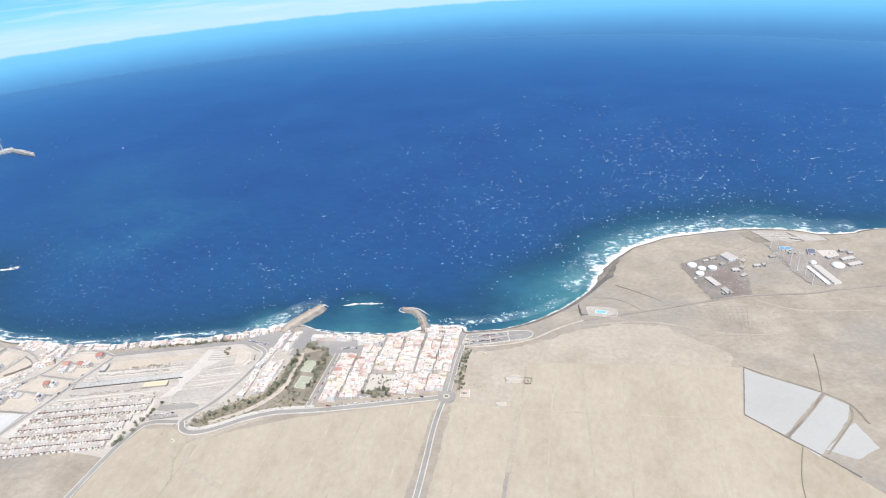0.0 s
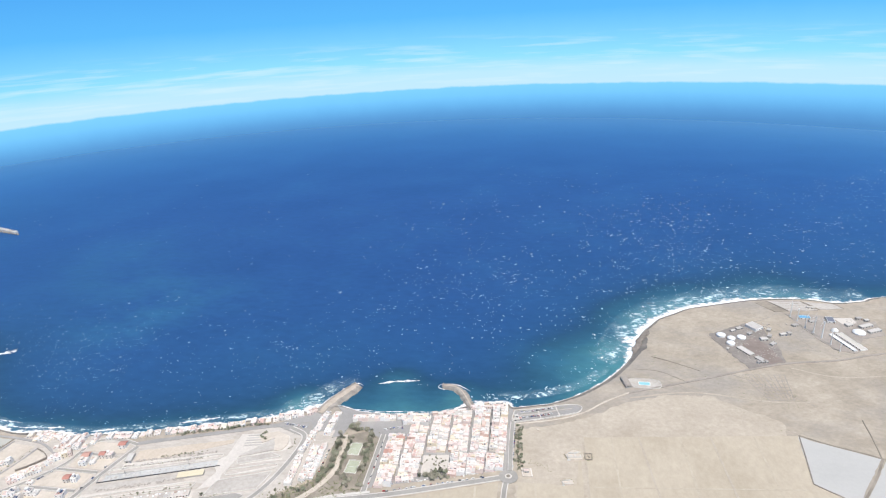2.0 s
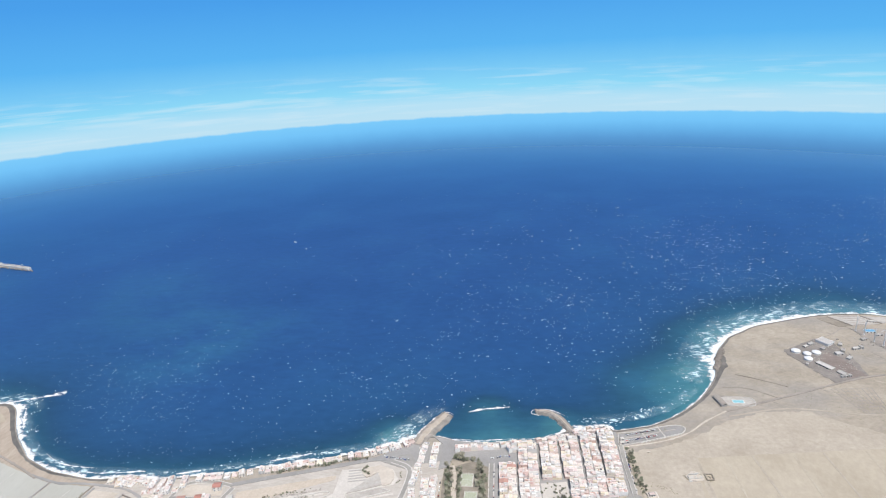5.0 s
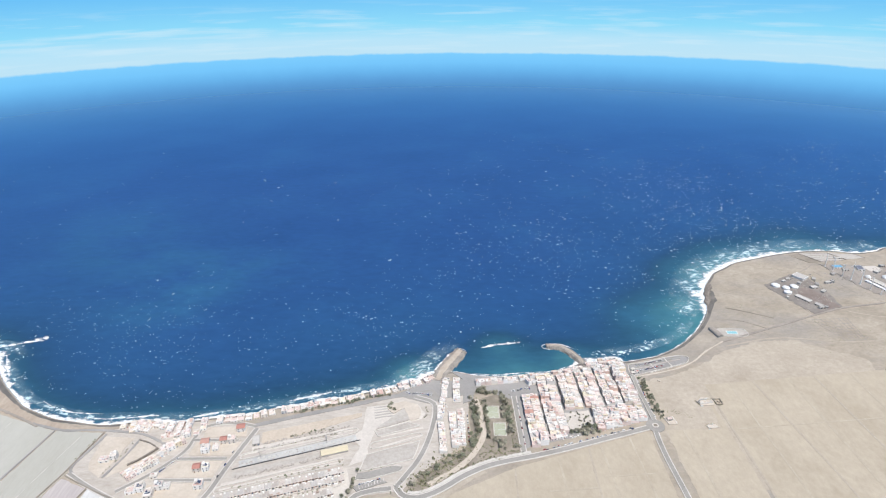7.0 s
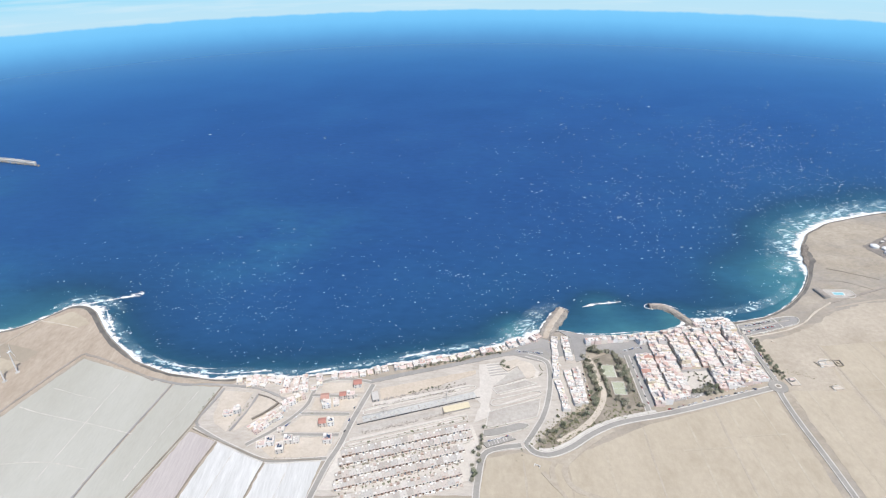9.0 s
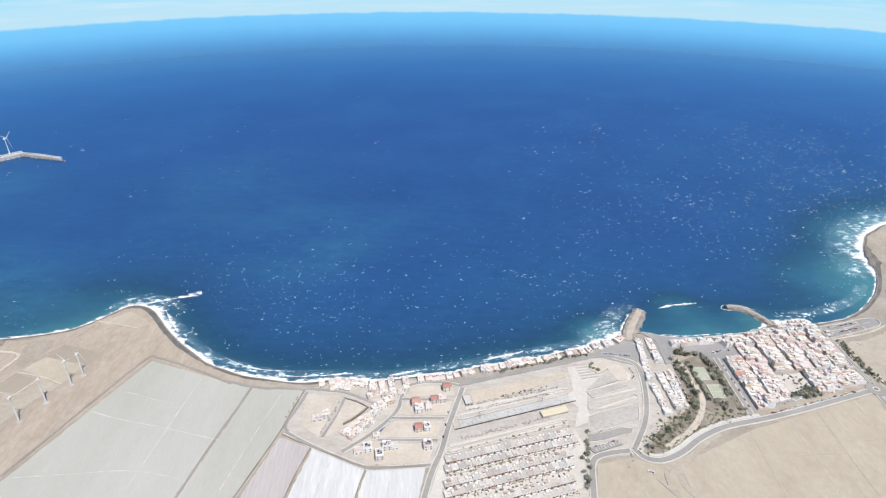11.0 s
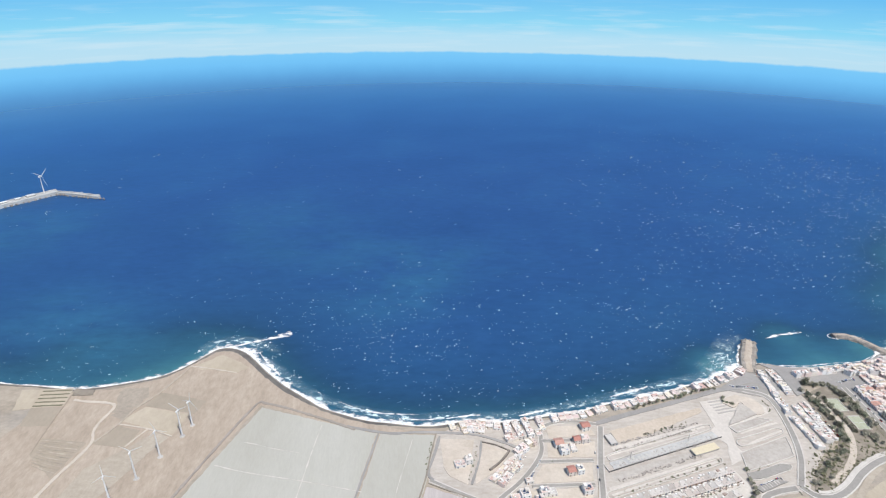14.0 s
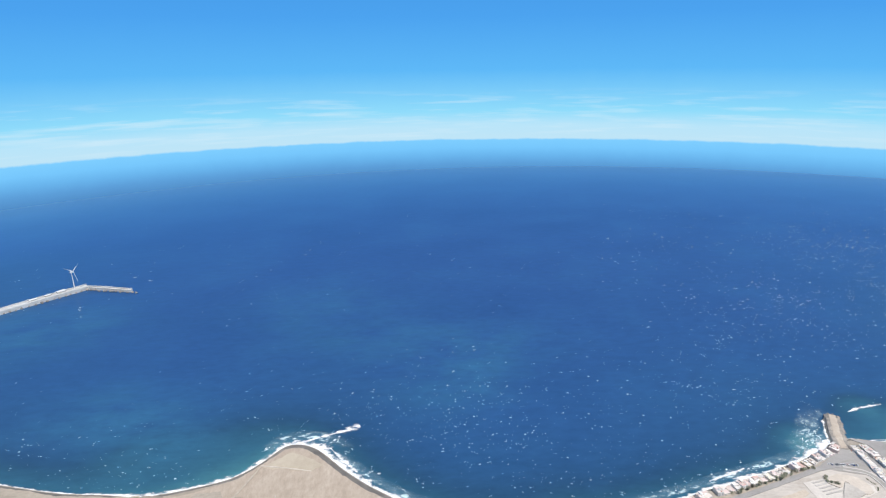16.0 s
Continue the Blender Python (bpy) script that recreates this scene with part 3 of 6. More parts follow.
def build_whitecaps():
    """Crests breaking in the wind: each a few torn flakes lying across the swell, in loose flocks."""
    rng = random.Random(11)
    vs, fs = [], []
    count = 0
    while count < 7000:
        x, y = rng.uniform(-1350, 850), 330 + 900 * rng.random() ** 1.2
        i = int(np.argmin(((coast_np - (x, y)) ** 2).sum(1)))
        n = sides_of(coast, i)
        if (Vector((x, y)) - coast[i]).dot(n) < 6 or (-222 < x < -126 and y < 397):
            continue
        if rng.random() < (y - 640) / 460:
            continue
        if rng.random() < min(0.9, max(0.0, (-120 - x) / 380) * max(0.0, (y - 420) / 150)):
            continue
        if noise.noise((x * 0.006, y * 0.006, 4)) + 0.6 * noise.noise((x * 0.03, y * 0.03, 5)) < rng.uniform(-0.5, 0.6):
            continue
        s = (0.40 + 1.15 * rng.random() ** 4.0) * (0.72 + min(y - 350, 420) / 480)
        t = rng.gauss(-0.2, 0.3)
        lift = 0.15 + max(0.0, math.hypot(x - MID.x, y - MID.y) - FLAT) * 0.002
        for k in range(rng.choice((1, 1, 2, 2))):
            u, v = rng.gauss(0, 1.3) * s * (k > 0), rng.gauss(0, 0.6) * s * (k > 0)
            f = 1.0 if k == 0 else 0.7
            blob(vs, fs, x + u, y + v, sea_level(x, y) + lift + 0.004 * k, rng.uniform(0.45, 0.85) * s * f, rng.uniform(0.28, 0.55) * s * f, t + rng.gauss(0, 0.25), rng, 7)
        count += 1
    return tagged(mesh_object("whitecaps", vs, fs, M_CAP), "scattered white wave crests on open water", "whitecaps", kind="stuff")


BREAKERS = []


def breaker(points, width, label):
    """A separate line of broken water off the shore."""
    line = smooth(points, 1.5)
    vs, fs, thick = [], [], []
    for i, p in enumerate(line):
        n = sides_of(line, i)
        w = 1.8 * width * (0.7 + 0.8 * noise.noise((p.x * 0.2, p.y * 0.2, 9))) * math.sin(math.pi * (i + 0.7) / (len(line) + 0.4)) ** 0.5
        for s, t in ((-1, 0.0), (-0.5, 0.40), (0, 0.74), (0.5, 0.46), (1, 0.0)):
            q = p + n * (w * s)
            vs.append((q.x, q.y, SEA_Z + 0.17 + 0.012 * len(BREAKERS)))
            thick.append(t)
        if i:
            k = 5 * i
            fs += [(k - 5 + j, k - 4 + j, k + 1 + j, k + j) for j in range(4)]
    BREAKERS.append(label)
    ob = mesh_object("breaker", vs, fs, M_FOAM)
    at = ob.data.attributes.new("thickness", "FLOAT", "POINT")
    at.data.foreach_set("value", np.array(thick, dtype=np.float32))
    return tagged(ob, label, "surf", kind="stuff")


build_surf(), build_whitecaps()
breaker([(-200, 396), (-190, 399.5), (-180, 401), (-168, 403)], 1.6, "foam breaking over a submerged reef")
breaker([(-594, 404), (-582, 409), (-570, 413), (-560, 417)], 1.7, "white breaker off the tip of the cape")
breaker([(-566, 414), (-560, 417.5), (-554, 420)], 4.2, "bright breaker on a rock off the cape")
breaker([(-573, 396), (-565, 384), (-554, 369)], 2.2, "foam trailing along the cape")
breaker([(-338, 336), (-328, 339), (-318, 342), (-310, 345)], 1.9, "white wave breaking before the shore houses")
breaker([(-400, 321), (-392, 323), (-384, 325)], 1.2, "white wave breaking before the shore houses")
breaker([(-445, 321), (-430, 323), (-424, 323)], 1.2, "white wave breaking before the shore houses")


def foam_patch(places, label, seed):
    """Torn streaks of foam drifting off the shore."""
    rg = random.Random(seed)
    vs, fs = [], []
    for cx, cy, rx, ry, n, turn in places:
        for _ in range(n):
            s = 0.62 * rg.uniform(0.3, 1.0) ** 1.5
            blob(vs, fs, cx + rg.gauss(0, 0.5) * rx, cy + rg.gauss(0, 0.5) * ry, SEA_Z + 0.18 + 0.002 * (len(fs) % 60), 2.3 * s, 0.7 * s, turn + rg.gauss(0, 0.3), rg, 9)
    return tagged(mesh_object("foam_streaks", vs, fs, M_FLAKE), label, "surf", kind="stuff")


def drift(points, width, label):
    """A belt of torn foam strands off the shore."""
    line = smooth(points, 2.0)
    vs, fs, thick = [], [], []
    for i, p in enumerate(line):
        n = sides_of(line, i)
        end = min(1.0, i / 8, (len(line) - 1 - i) / 8)
        for j in range(7):
            q = p + n * (width * (j / 6 - 0.15))
            vs.append((q.x, q.y, SEA_Z + 0.155))
            thick.append(max(0.0, end * (1 - abs(j / 6 - 0.3) / 0.7)) if j else 0.0)
        if i:
            k = 7 * i
            fs += [(k - 7 + j, k - 6 + j, k + 1 + j, k + j) for j in range(6)]
    ob = mesh_object("foam_belt", vs, fs, M_DRIFT)
    at = ob.data.attributes.new("thickness", "FLOAT_COLOR", "POINT")
    at.data.foreach_set("color", np.repeat(np.array(thick, dtype=np.float32)[:, None], 4, 1).ravel())
    return tagged(ob, label, "surf", kind="stuff")


drift([(235, 566), (196, 560), (154, 566), (113, 560), (64, 543), (34, 524), (14, 499), (2, 474), (-4, 455), (-16, 435)], 30, "torn foam strands off the southern point")
drift([(-16, 432), (-30, 414), (-52, 398), (-78, 388), (-106, 386)], 11, "thin foam strands in the southern bay")
drift([(-226, 374), (-246, 366), (-270, 353), (-300, 344), (-330, 336), (-365, 327), (-400, 321), (-440, 321), (-470, 321), (-500, 330), (-528, 345), (-550, 366), (-572, 394)], 8, "foam strands before the shore houses")
drift([(-214, 398), (-226, 392), (-237, 378), (-250, 364), (-268, 354)], 17, "cloudy foam beside the wide breakwater")
drift([(-560, 392), (-572, 402), (-586, 408), (-602, 409), (-613, 397)], 11, "foam strands around the cape")

breaker([(-226, 359), (-208, 362.5), (-190, 361.5), (-170, 363.5), (-150, 364.5), (-134, 371)], 0.7, "thin foam line on the harbour beach")
breaker([(-240, 362), (-233, 374), (-226, 386), (-217, 395), (-211, 392)], 1.4, "white water along the wide breakwater")
breaker([(-470, 322), (-458, 320.5), (-446, 321.5)], 0.9, "thin wave line before the shore")
breaker([(-512, 340), (-496, 331), (-480, 327), (-462, 325.5)], 0.7, "thin wave line before the shore")
breaker([(-126, 392), (-137, 399), (-149, 399), (-151.5, 395), (-146, 392)], 0.9, "white water round the hooked breakwater")

foam_patch([(-112, 386, 9, 4, 22, -0.5), (-93, 385, 8, 4, 18, 0.3), (-66, 398, 10, 6, 16, 0.3), (-38, 418, 12, 12, 10, -0.6), (-22, 445, 9, 14, 14, -0.7), (-10, 480, 10, 16, 16, -0.8),
            (12, 515, 12, 12, 14, -0.5), (50, 548, 18, 8, 14, -0.3), (100, 568, 26, 7, 16, -0.2), (160, 575, 26, 6, 12, -0.1)], "torn streaks of foam in the southern bay", 2)
foam_patch([(-250, 364, 9, 8, 30, 0.7), (-242, 374, 5, 9, 18, 0.8), (-310, 343, 16, 3, 12, 0.25), (-390, 323, 14, 2, 8, 0.1), (-435, 322, 16, 2, 8, 0.1)], "torn foam before the shore houses", 3)
foam_patch([(-572, 404, 9, 4, 18, 0.5), (-560, 392, 5, 6, 12, -0.8), (-545, 368, 5, 8, 10, -0.7), (-614, 398, 6, 4, 8, 0.7), (-500, 332, 18, 3, 10, -0.2)], "torn foam around the cape", 4)


# ---- roads and fields ----
def road(points, width, label, material=None, verge=0.0, z=None, name="road"):
    LAYER[0] += 1
    z = 0.02 + 0.004 * LAYER[0] if z is None else z + 0.0007 * (LAYER[0] % 60)
    line = smooth(points, 2.5)
    ob = strip(name, line, -width / 2, width / 2, z, material or M_ASPHALT, None, z + 0.02, 0.0 if verge else 0.5)
    tagged(ob, label, "road", kind="structure")
    if verge:
        strip("kerb", line, width / 2 + 0.004, width / 2 + verge, z + 0.0045, M_KERB, ob, z + 0.02)
        strip("kerb", line, -width / 2 - verge, -width / 2 - 0.004, z + 0.0045, M_KERB, ob, z + 0.02)
    return ob


patch("town_ground", [(-356, 312), (-330, 319), (-290, 329), (-262, 337), (-240, 343), (-226, 350), (-217, 352), (-212, 335), (-216, 300), (-222, 287), (-240, 272), (-256, 254), (-285, 250), (-290, 222), (-378, 222), (-372, 245)], M_TOWN, 0.05,
      "pale dusty ground of the new town quarter", "ground")
patch("town_ground", [(-458, 272), (-441, 262), (-411, 247), (-373, 246), (-354, 310), (-372, 316), (-400, 315), (-430, 316), (-452, 307)], M_TOWN, 0.05, "pale dusty ground between seaside plots", "ground")
patch("village_ground", [(-179, 334), (-179, 286), (-93, 310), (-92, 352), (-92, 373), (-128, 371), (-166, 357)], M_GRAVEL, 0.07, "grey streets between village houses", "street")
patch("terrace_ground", [(-367, 252), (-290, 273), (-286, 258), (-292, 232), (-330, 222), (-374, 226)], M_PAVING, 0.06, "pale ground between terraced houses", "ground")
patch("dev_ground", [(-357, 308), (-290, 325), (-284, 300), (-288, 274), (-362, 254)], M_TOWN, 0.05, "pale cleared building land", "ground")
patch("gravel_band", [(-358, 270.5), (-330, 279), (-309, 285), (-308, 281.5), (-330, 275), (-357, 266)], M_LOT, 0.1, "grey gravel band below the platform", "ground", 0.4)
patch("gravel_band", [(-352, 291), (-320, 299.5), (-290, 307.5), (-290, 304), (-320, 296), (-351, 288)], M_PAVING, 0.1, "pale cleared strip of ground", "ground", 0.4)
patch("gravel_band", [(-362, 262), (-330, 271), (-293, 282), (-292, 279.5), (-330, 268.5), (-362, 259.5)], M_PAVING, 0.1, "pale cleared strip of ground", "ground", 0.4)
patch("garden_ground", [(-149, 318), (-132, 320), (-131, 303), (-148, 300)], M_PAVING, 0.1, "pale paved village garden square", "square", 0.4)
patch("field", [(-690, 355), (-655, 359), (-630, 368), (-616, 382), (-603, 397), (-591, 396), (-581, 388), (-563, 366), (-548, 351), (-530, 337), (-512, 325), (-490, 317), (-470, 311),
                (-455, 311), (-452, 308), (-487, 310), (-520, 322), (-560, 338), (-600, 240), (-645, 120), (-720, 120), (-710, 300)], M_CAPE, 0.05, "bare pinkish beige land on the cape")
patch("field", [(-238, 241), (-248, 245), (-262, 251), (-282, 247), (-287, 225), (-292, 130), (-239, 130)], M_FIELD, 0.05, "bare beige land beside the road bend")
patch("field", [(-88, 350), (-62, 356), (-40, 366), (-15, 384), (20, 398), (50, 398), (92, 372), (88, 345), (80, 300), (76, 250), (-86, 250)], M_PALE, 0.05, "pale dusty land between village and plain", rough=2.5)
patch("field", [(-98, 299), (-139, 286), (-186, 271), (-225, 252), (-237, 242), (-238, 130), (-98, 130)], M_FIELD, 0.05, "bare beige ploughed field beside the village road")
patch("field", [(-44, 345), (96, 359), (90, 316), (109, 300), (128, 286), (152, 264), (152, 130), (-43, 130)], M_FIELD, 0.05, "wide bare beige field with faint tracks")
patch("field", [(-86, 300), (-50, 300), (-46, 340), (-46, 130), (-86, 130)], M_FIELD, 0.045, "bare beige strip field beside the road")
patch("netted_field", [(-559, 336), (-520, 321), (-487, 309), (-503, 234), (-520, 130), (-640, 130), (-597, 241)], M_NET, 0.08, "large field under pale grey-green crop netting")
patch("netted_field", [(-485, 309), (-452, 306), (-459, 271), (-470, 235), (-500, 130), (-517, 130), (-501, 234)], M_NET, 0.08, "pale grey netted field beside the plots")
patch("netted_field", [(-459, 268), (-441, 260), (-447, 233), (-462, 130), (-497, 130), (-469, 233)], M_NET_PINK, 0.08, "narrow field under pinkish grey netting")
patch("netted_field", [(-439, 259), (-421, 252), (-408, 246), (-412, 225), (-425, 130), (-458, 130), (-446, 229)], M_NET_WHITE, 0.08, "field under bright white crop netting")
patch("netted_field", [(-407, 245.5), (-376, 245), (-379, 225), (-396, 130), (-423, 130), (-411, 224)], M_NET_WHITE, 0.08, "second field under bright white crop netting")
patch("pond", [(96, 358), (110, 352), (138, 341), (124, 322), (109, 302), (90, 316)], M_SALT, 0.08, "dry pond with a pale whitish lining", "pond")
patch("pond", [(140, 339), (151, 332), (147, 321), (135, 304), (123, 288), (111, 300), (126, 320)], M_SALT, 0.08, "pale lined pond beside an earth bank", "pond")
patch("pond", [(149, 318), (156, 300), (142, 289), (128, 294)], M_SALT, 0.08, "small pale lined pond", "pond")
patch("field", [(-716, 361), (-684, 360.5), (-682, 344), (-711, 341)], M_FIELD, 0.05, "pale field under the planted beds")
patch("field", [(-701, 343), (-682, 343), (-682, 325), (-699, 326)], M_FIELD_DARK, 0.05, "darker ploughed square on the cape")
patch("field", [(-681, 343), (-652, 342), (-655, 326), (-652, 311), (-681, 316)], M_CAPE, 0.05, "bare brownish square field beside a track")
patch("field", [(-680, 315.5), (-653, 310.5), (-660, 284), (-681, 303)], M_FIELD_DARK, 0.06, "furrowed field beside a track")
patch("ground", [(-653, 357), (-639, 360), (-633, 351), (-636, 341), (-641, 328), (-648, 332)], M_SMEAR, 0.06, "dark stony ground behind the shore", "ground", 4.5)
patch("field", [(-641, 328), (-631, 340), (-602, 332), (-606, 314), (-623, 321)], M_FIELD, 0.055, "pale bare field on the cape")
patch("field", [(-626, 354), (-595, 344), (-599, 332), (-632, 341)], M_FIELD_DARK, 0.06, "darker brown field on the cape")
patch("field", [(-641, 324), (-626, 319), (-630, 305), (-649, 309)], M_FIELD_DARK, 0.05, "brown field below the wind turbines")
patch("field", [(-617, 317), (-607, 313), (-614, 302), (-620, 288), (-629, 270), (-640, 240), (-652, 262), (-645, 290), (-629, 304)], M_TRACK, 0.05, "dull brown field around the wind turbines")
patch("field", [(-614, 379), (-600, 393), (-588, 388), (-576, 378), (-583, 372)], M_FIELD, 0.05, "pale sandy tip of the cape", rough=1.5)
for k in range(5):
    y = 359.2 - 3.6 * k
    patch("crop_bed", [(-702 + 0.3 * k, y), (-684 + 0.3 * k, y + 0.3), (-684 + 0.3 * k, y - 0.9), (-702 + 0.3 * k, y - 1.2)], M_BED, 0.1, "narrow dark planted bed", "crop bed", 0.3)
patch("scrub", [(-213, 330), (-186, 341), (-181, 330), (-181, 284), (-205, 274), (-229, 261), (-240, 254), (-253, 254), (-240, 272), (-222, 283), (-213, 292)], M_SCRUB, 0.05,
      "dry park soil with scrub around the courts", "park")
patch("paving", [(-283, 327), (-270, 329), (-260, 332), (-248, 329), (-243, 320), (-245, 314), (-254, 311.5), (-275, 304), (-279, 288), (-276.5, 279), (-289, 274), (-283.5, 290), (-291, 298), (-284, 304.5)], M_PAVING, 0.07,
      "pale paved plaza with wide walks", "plaza")
patch("sand_plot", [(-348.5, 304), (-315, 313.5), (-286, 321.5), (-285.5, 317.5), (-327, 299.5), (-342, 294), (-347, 294.5)], M_SANDPLOT, 0.09, "empty building plot of orange sand", "plot")
patch("parking_lot", [(-275.5, 303.5), (-254, 311), (-246, 308), (-273, 298.6)], M_LOT, 0.09, "grey empty lot with pale edges", "parking lot")
patch("parking_lot", [(-279, 282.5), (-246, 294), (-250, 278.5), (-282, 269)], M_LOT, 0.09, "large grey gravel lot", "parking lot")
patch("quay", [(-262, 341), (-247, 350), (-237, 356), (-228, 353), (-214, 357), (-209, 345), (-216, 338), (-232, 334), (-250, 336)], M_GRAVEL, 0.12, "grey paved quay at the breakwater root", "quay", 0.4)
patch("quay", [(-210, 345), (-207, 356), (-176, 357.5), (-166, 357), (-163, 352), (-166, 337), (-180, 331), (-188, 335), (-200, 342)], M_GRAVEL, 0.12, "grey paved square behind the harbour beach", "quay", 0.4)
patch("parking_lot", [(-262, 338), (-238, 345), (-232, 335), (-238, 329), (-252, 334)], M_ASPHALT, 0.13, "dark asphalt lot by the breakwater", "parking lot")
patch("parking_lot", [(-185, 341), (-166, 349), (-160, 337), (-178, 331)], M_GRAVEL, 0.12, "grey lot between park and village", "parking lot")
patch("camp_ground", [(-91, 370), (-76, 373), (-58, 378.5), (-47, 380), (-42.5, 377), (-47, 370.5), (-62, 365.3), (-78, 360.3), (-91.5, 357.5)], M_GRAVEL, 0.08, "grey lot with planted rows by the beach", "lot")
for pts in ([(-449, 280), (-450, 303), (-430, 301), (-437, 268), (-446, 274)], [(-427, 299), (-411, 291), (-419, 278), (-433, 268)], [(-386, 310), (-360, 309), (-358, 301), (-386, 300)],
            [(-388, 296), (-360, 296), (-363, 284), (-390, 285)], [(-394, 280), (-366, 280), (-369, 267), (-403, 267)], [(-419, 261), (-371, 263), (-374, 248), (-405, 248)]):
    patch("plot", pts, M_DIRT, 0.07, "bare sandy building plot between streets", "plot", 0.4)
patch("works_yard", [(70, 487), (88, 498), (107, 509), (118, 500), (121, 470), (119.5, 448), (104, 441), (88.5, 437)], M_WORKS, 0.07, "grey-brown yard of an industrial plant", "yard", 2.0)
patch("works_yard", [(93, 471), (104, 485), (112, 474), (118, 447), (104, 444)], M_VOLCANIC, 0.07, "dark volcanic gravel in the plant yard", "yard", 1.5)
patch("works_yard", [(146, 527), (166, 528), (184, 524), (214, 517), (213, 494), (190, 486), (184, 470), (176, 464), (162, 470), (152, 500)], M_YARD, 0.06, "grey yard around research buildings", "yard", 2.0)
patch("works_yard", [(183, 522), (198, 523), (199, 514), (186, 511)], M_PAVING, 0.06, "pale paved yard beside the research buildings", "yard", 0.6)
for k in range(9):
    u = k / 8
    road([(81 + 31 * u, 428 + 2 * u), (86 + 24 * u, 412 + 2 * u), (91 + 17 * u, 396 + 2 * u)], 0.6, "thin dark row of a dry plot", M_YARD, name="plot_row", z=0.03)
    road([(81 + 10 * u, 428 - 32 * u), (96 + 4 * u, 429 - 31.5 * u), (112 - 4 * u, 430 - 32 * u)], 0.5, "thin dark row of a dry plot", M_YARD, name="plot_row", z=0.03)
patch("field", [(126, 548), (136, 551), (150, 533), (138, 531)], M_SCRUB, 0.07, "olive planted plot near the shore")
patch("salt_pan", [(138, 552), (152, 554), (166, 553), (177, 536), (151, 533)], M_LOT, 0.07, "pale pans behind the shore", "pan")
patch("salt_pan", [(169, 552), (180, 550), (193, 549), (198, 540), (179, 537)], M_LOT, 0.07, "pale pans beside the shore track", "pan")
for k in range(5):
    u = k / 4
    road([(139 + 13 * u, 550 - 16 * u), (155 + 10 * u, 551.5 - 16 * u), (167 + 9 * u, 552 - 16 * u)], 0.6, "low grey bank between pans", M_YARD, name="plot_row", z=0.42)

road([(-92, 304), (-102, 301), (-128, 293), (-151, 286), (-173, 280), (-195, 275), (-207, 271), (-220, 264), (-231, 256), (-240, 251), (-248, 249), (-255, 251), (-259, 257)], 3.1,
     "curving grey village road with pale kerbs", verge=0.7)
tagged(strip("pavement", smooth([(-176, 279.4), (-195, 275), (-207, 271), (-220, 264), (-231, 256), (-240, 251), (-248, 249), (-253, 250)], 2.5), 2.26, 4.2, 0.60, M_KERB, None, 0.4),
       "broad pale pavement beside the road bend", "pavement", kind="structure")
road([(-259, 257), (-254, 265), (-247, 277), (-242, 290), (-238, 306), (-236, 322), (-238, 331), (-250, 337)], 2.7, "grey road along the white houses", verge=0.7)
road([(-93, 302), (-94, 291), (-94, 273), (-93, 254), (-92, 230), (-90, 150)], 2.5, "straight asphalt road between fields", verge=0.6)
road([(-262, 256), (-275, 254), (-284, 249), (-288, 232), (-290, 215), (-294, 150)], 3.0, "asphalt road with pale verge", verge=0.6)
road([(-238, 341), (-264, 338), (-281, 333), (-306, 325.5), (-329, 319), (-345, 314), (-356, 310.5)], 3.4, "dark gravel road behind the shore houses", M_GRAVEL)
road([(-353, 308), (-358, 291), (-363, 274), (-367, 257), (-372, 243), (-376, 227), (-382, 200), (-392, 150)], 2.7, "grey street between plots", verge=0.6)
road([(-355, 310), (-367, 313), (-381, 312.5), (-389, 308), (-391, 300), (-393, 289), (-400, 278), (-409, 268), (-416, 262), (-422, 257)], 2.2, "winding grey street", verge=0.5)
road([(-457, 272), (-441, 262), (-426, 254), (-411, 246.8), (-402, 245), (-373, 247)], 1.9, "grey perimeter street", verge=0.6)
road([(-505, 316), (-480, 309), (-465, 309), (-450, 308), (-429, 305), (-417, 300), (-405, 293)], 1.8, "narrow coastal lane", M_GRAVEL)
road([(-450, 305), (-454, 290), (-458, 277), (-455, 272)], 1.6, "narrow street beside netted fields", M_GRAVEL)
for a, b in (((-391, 298), (-362, 297)), ((-396, 282), (-365, 281.5)), ((-403, 265), (-369, 264.5))):
    road([a, ((a[0] + b[0]) / 2, (a[1] + b[1]) / 2), b], 2.0, "short grey street between plots", verge=0.4)
road([(-435, 268), (-429, 285), (-426, 300)], 1.3, "short grey street between sandy plots", M_GRAVEL)
road([(-181, 336), (-181, 310), (-181, 283)], 2.7, "grey street along the park", verge=0.6)
road([(-208, 333), (-206, 324), (-205, 311), (-205, 298), (-211, 284), (-222, 271), (-240, 258)], 3.6, "pale winding park path", M_DIRT, name="path")
road([(-7, 398), (48, 419), (88, 435), (120, 446), (159, 453), (186, 462), (260, 482)], 1.8, "grey dirt road across the plain", M_YARD, name="track")
road([(-89, 355), (-60, 362.5), (-41, 372), (-26, 385), (-7, 398)], 1.2, "pale dirt track along the beach", M_DIRT, name="track")
road([(-678, 349), (-670, 347), (-656, 345), (-650, 341), (-653, 327), (-653, 319), (-650, 310), (-653, 297), (-658, 282), (-668, 240)], 1.8, "pale winding dirt track on the cape", M_DIRT, name="track")
road([(-615, 382), (-626, 355), (-636, 339), (-641, 325), (-649, 310)], 1.1, "dark worn track on the cape", M_TRACK, name="track")
road([(-641, 325), (-622, 320), (-606, 313)], 0.9, "narrow pale track to the turbines", M_DIRT, name="track")
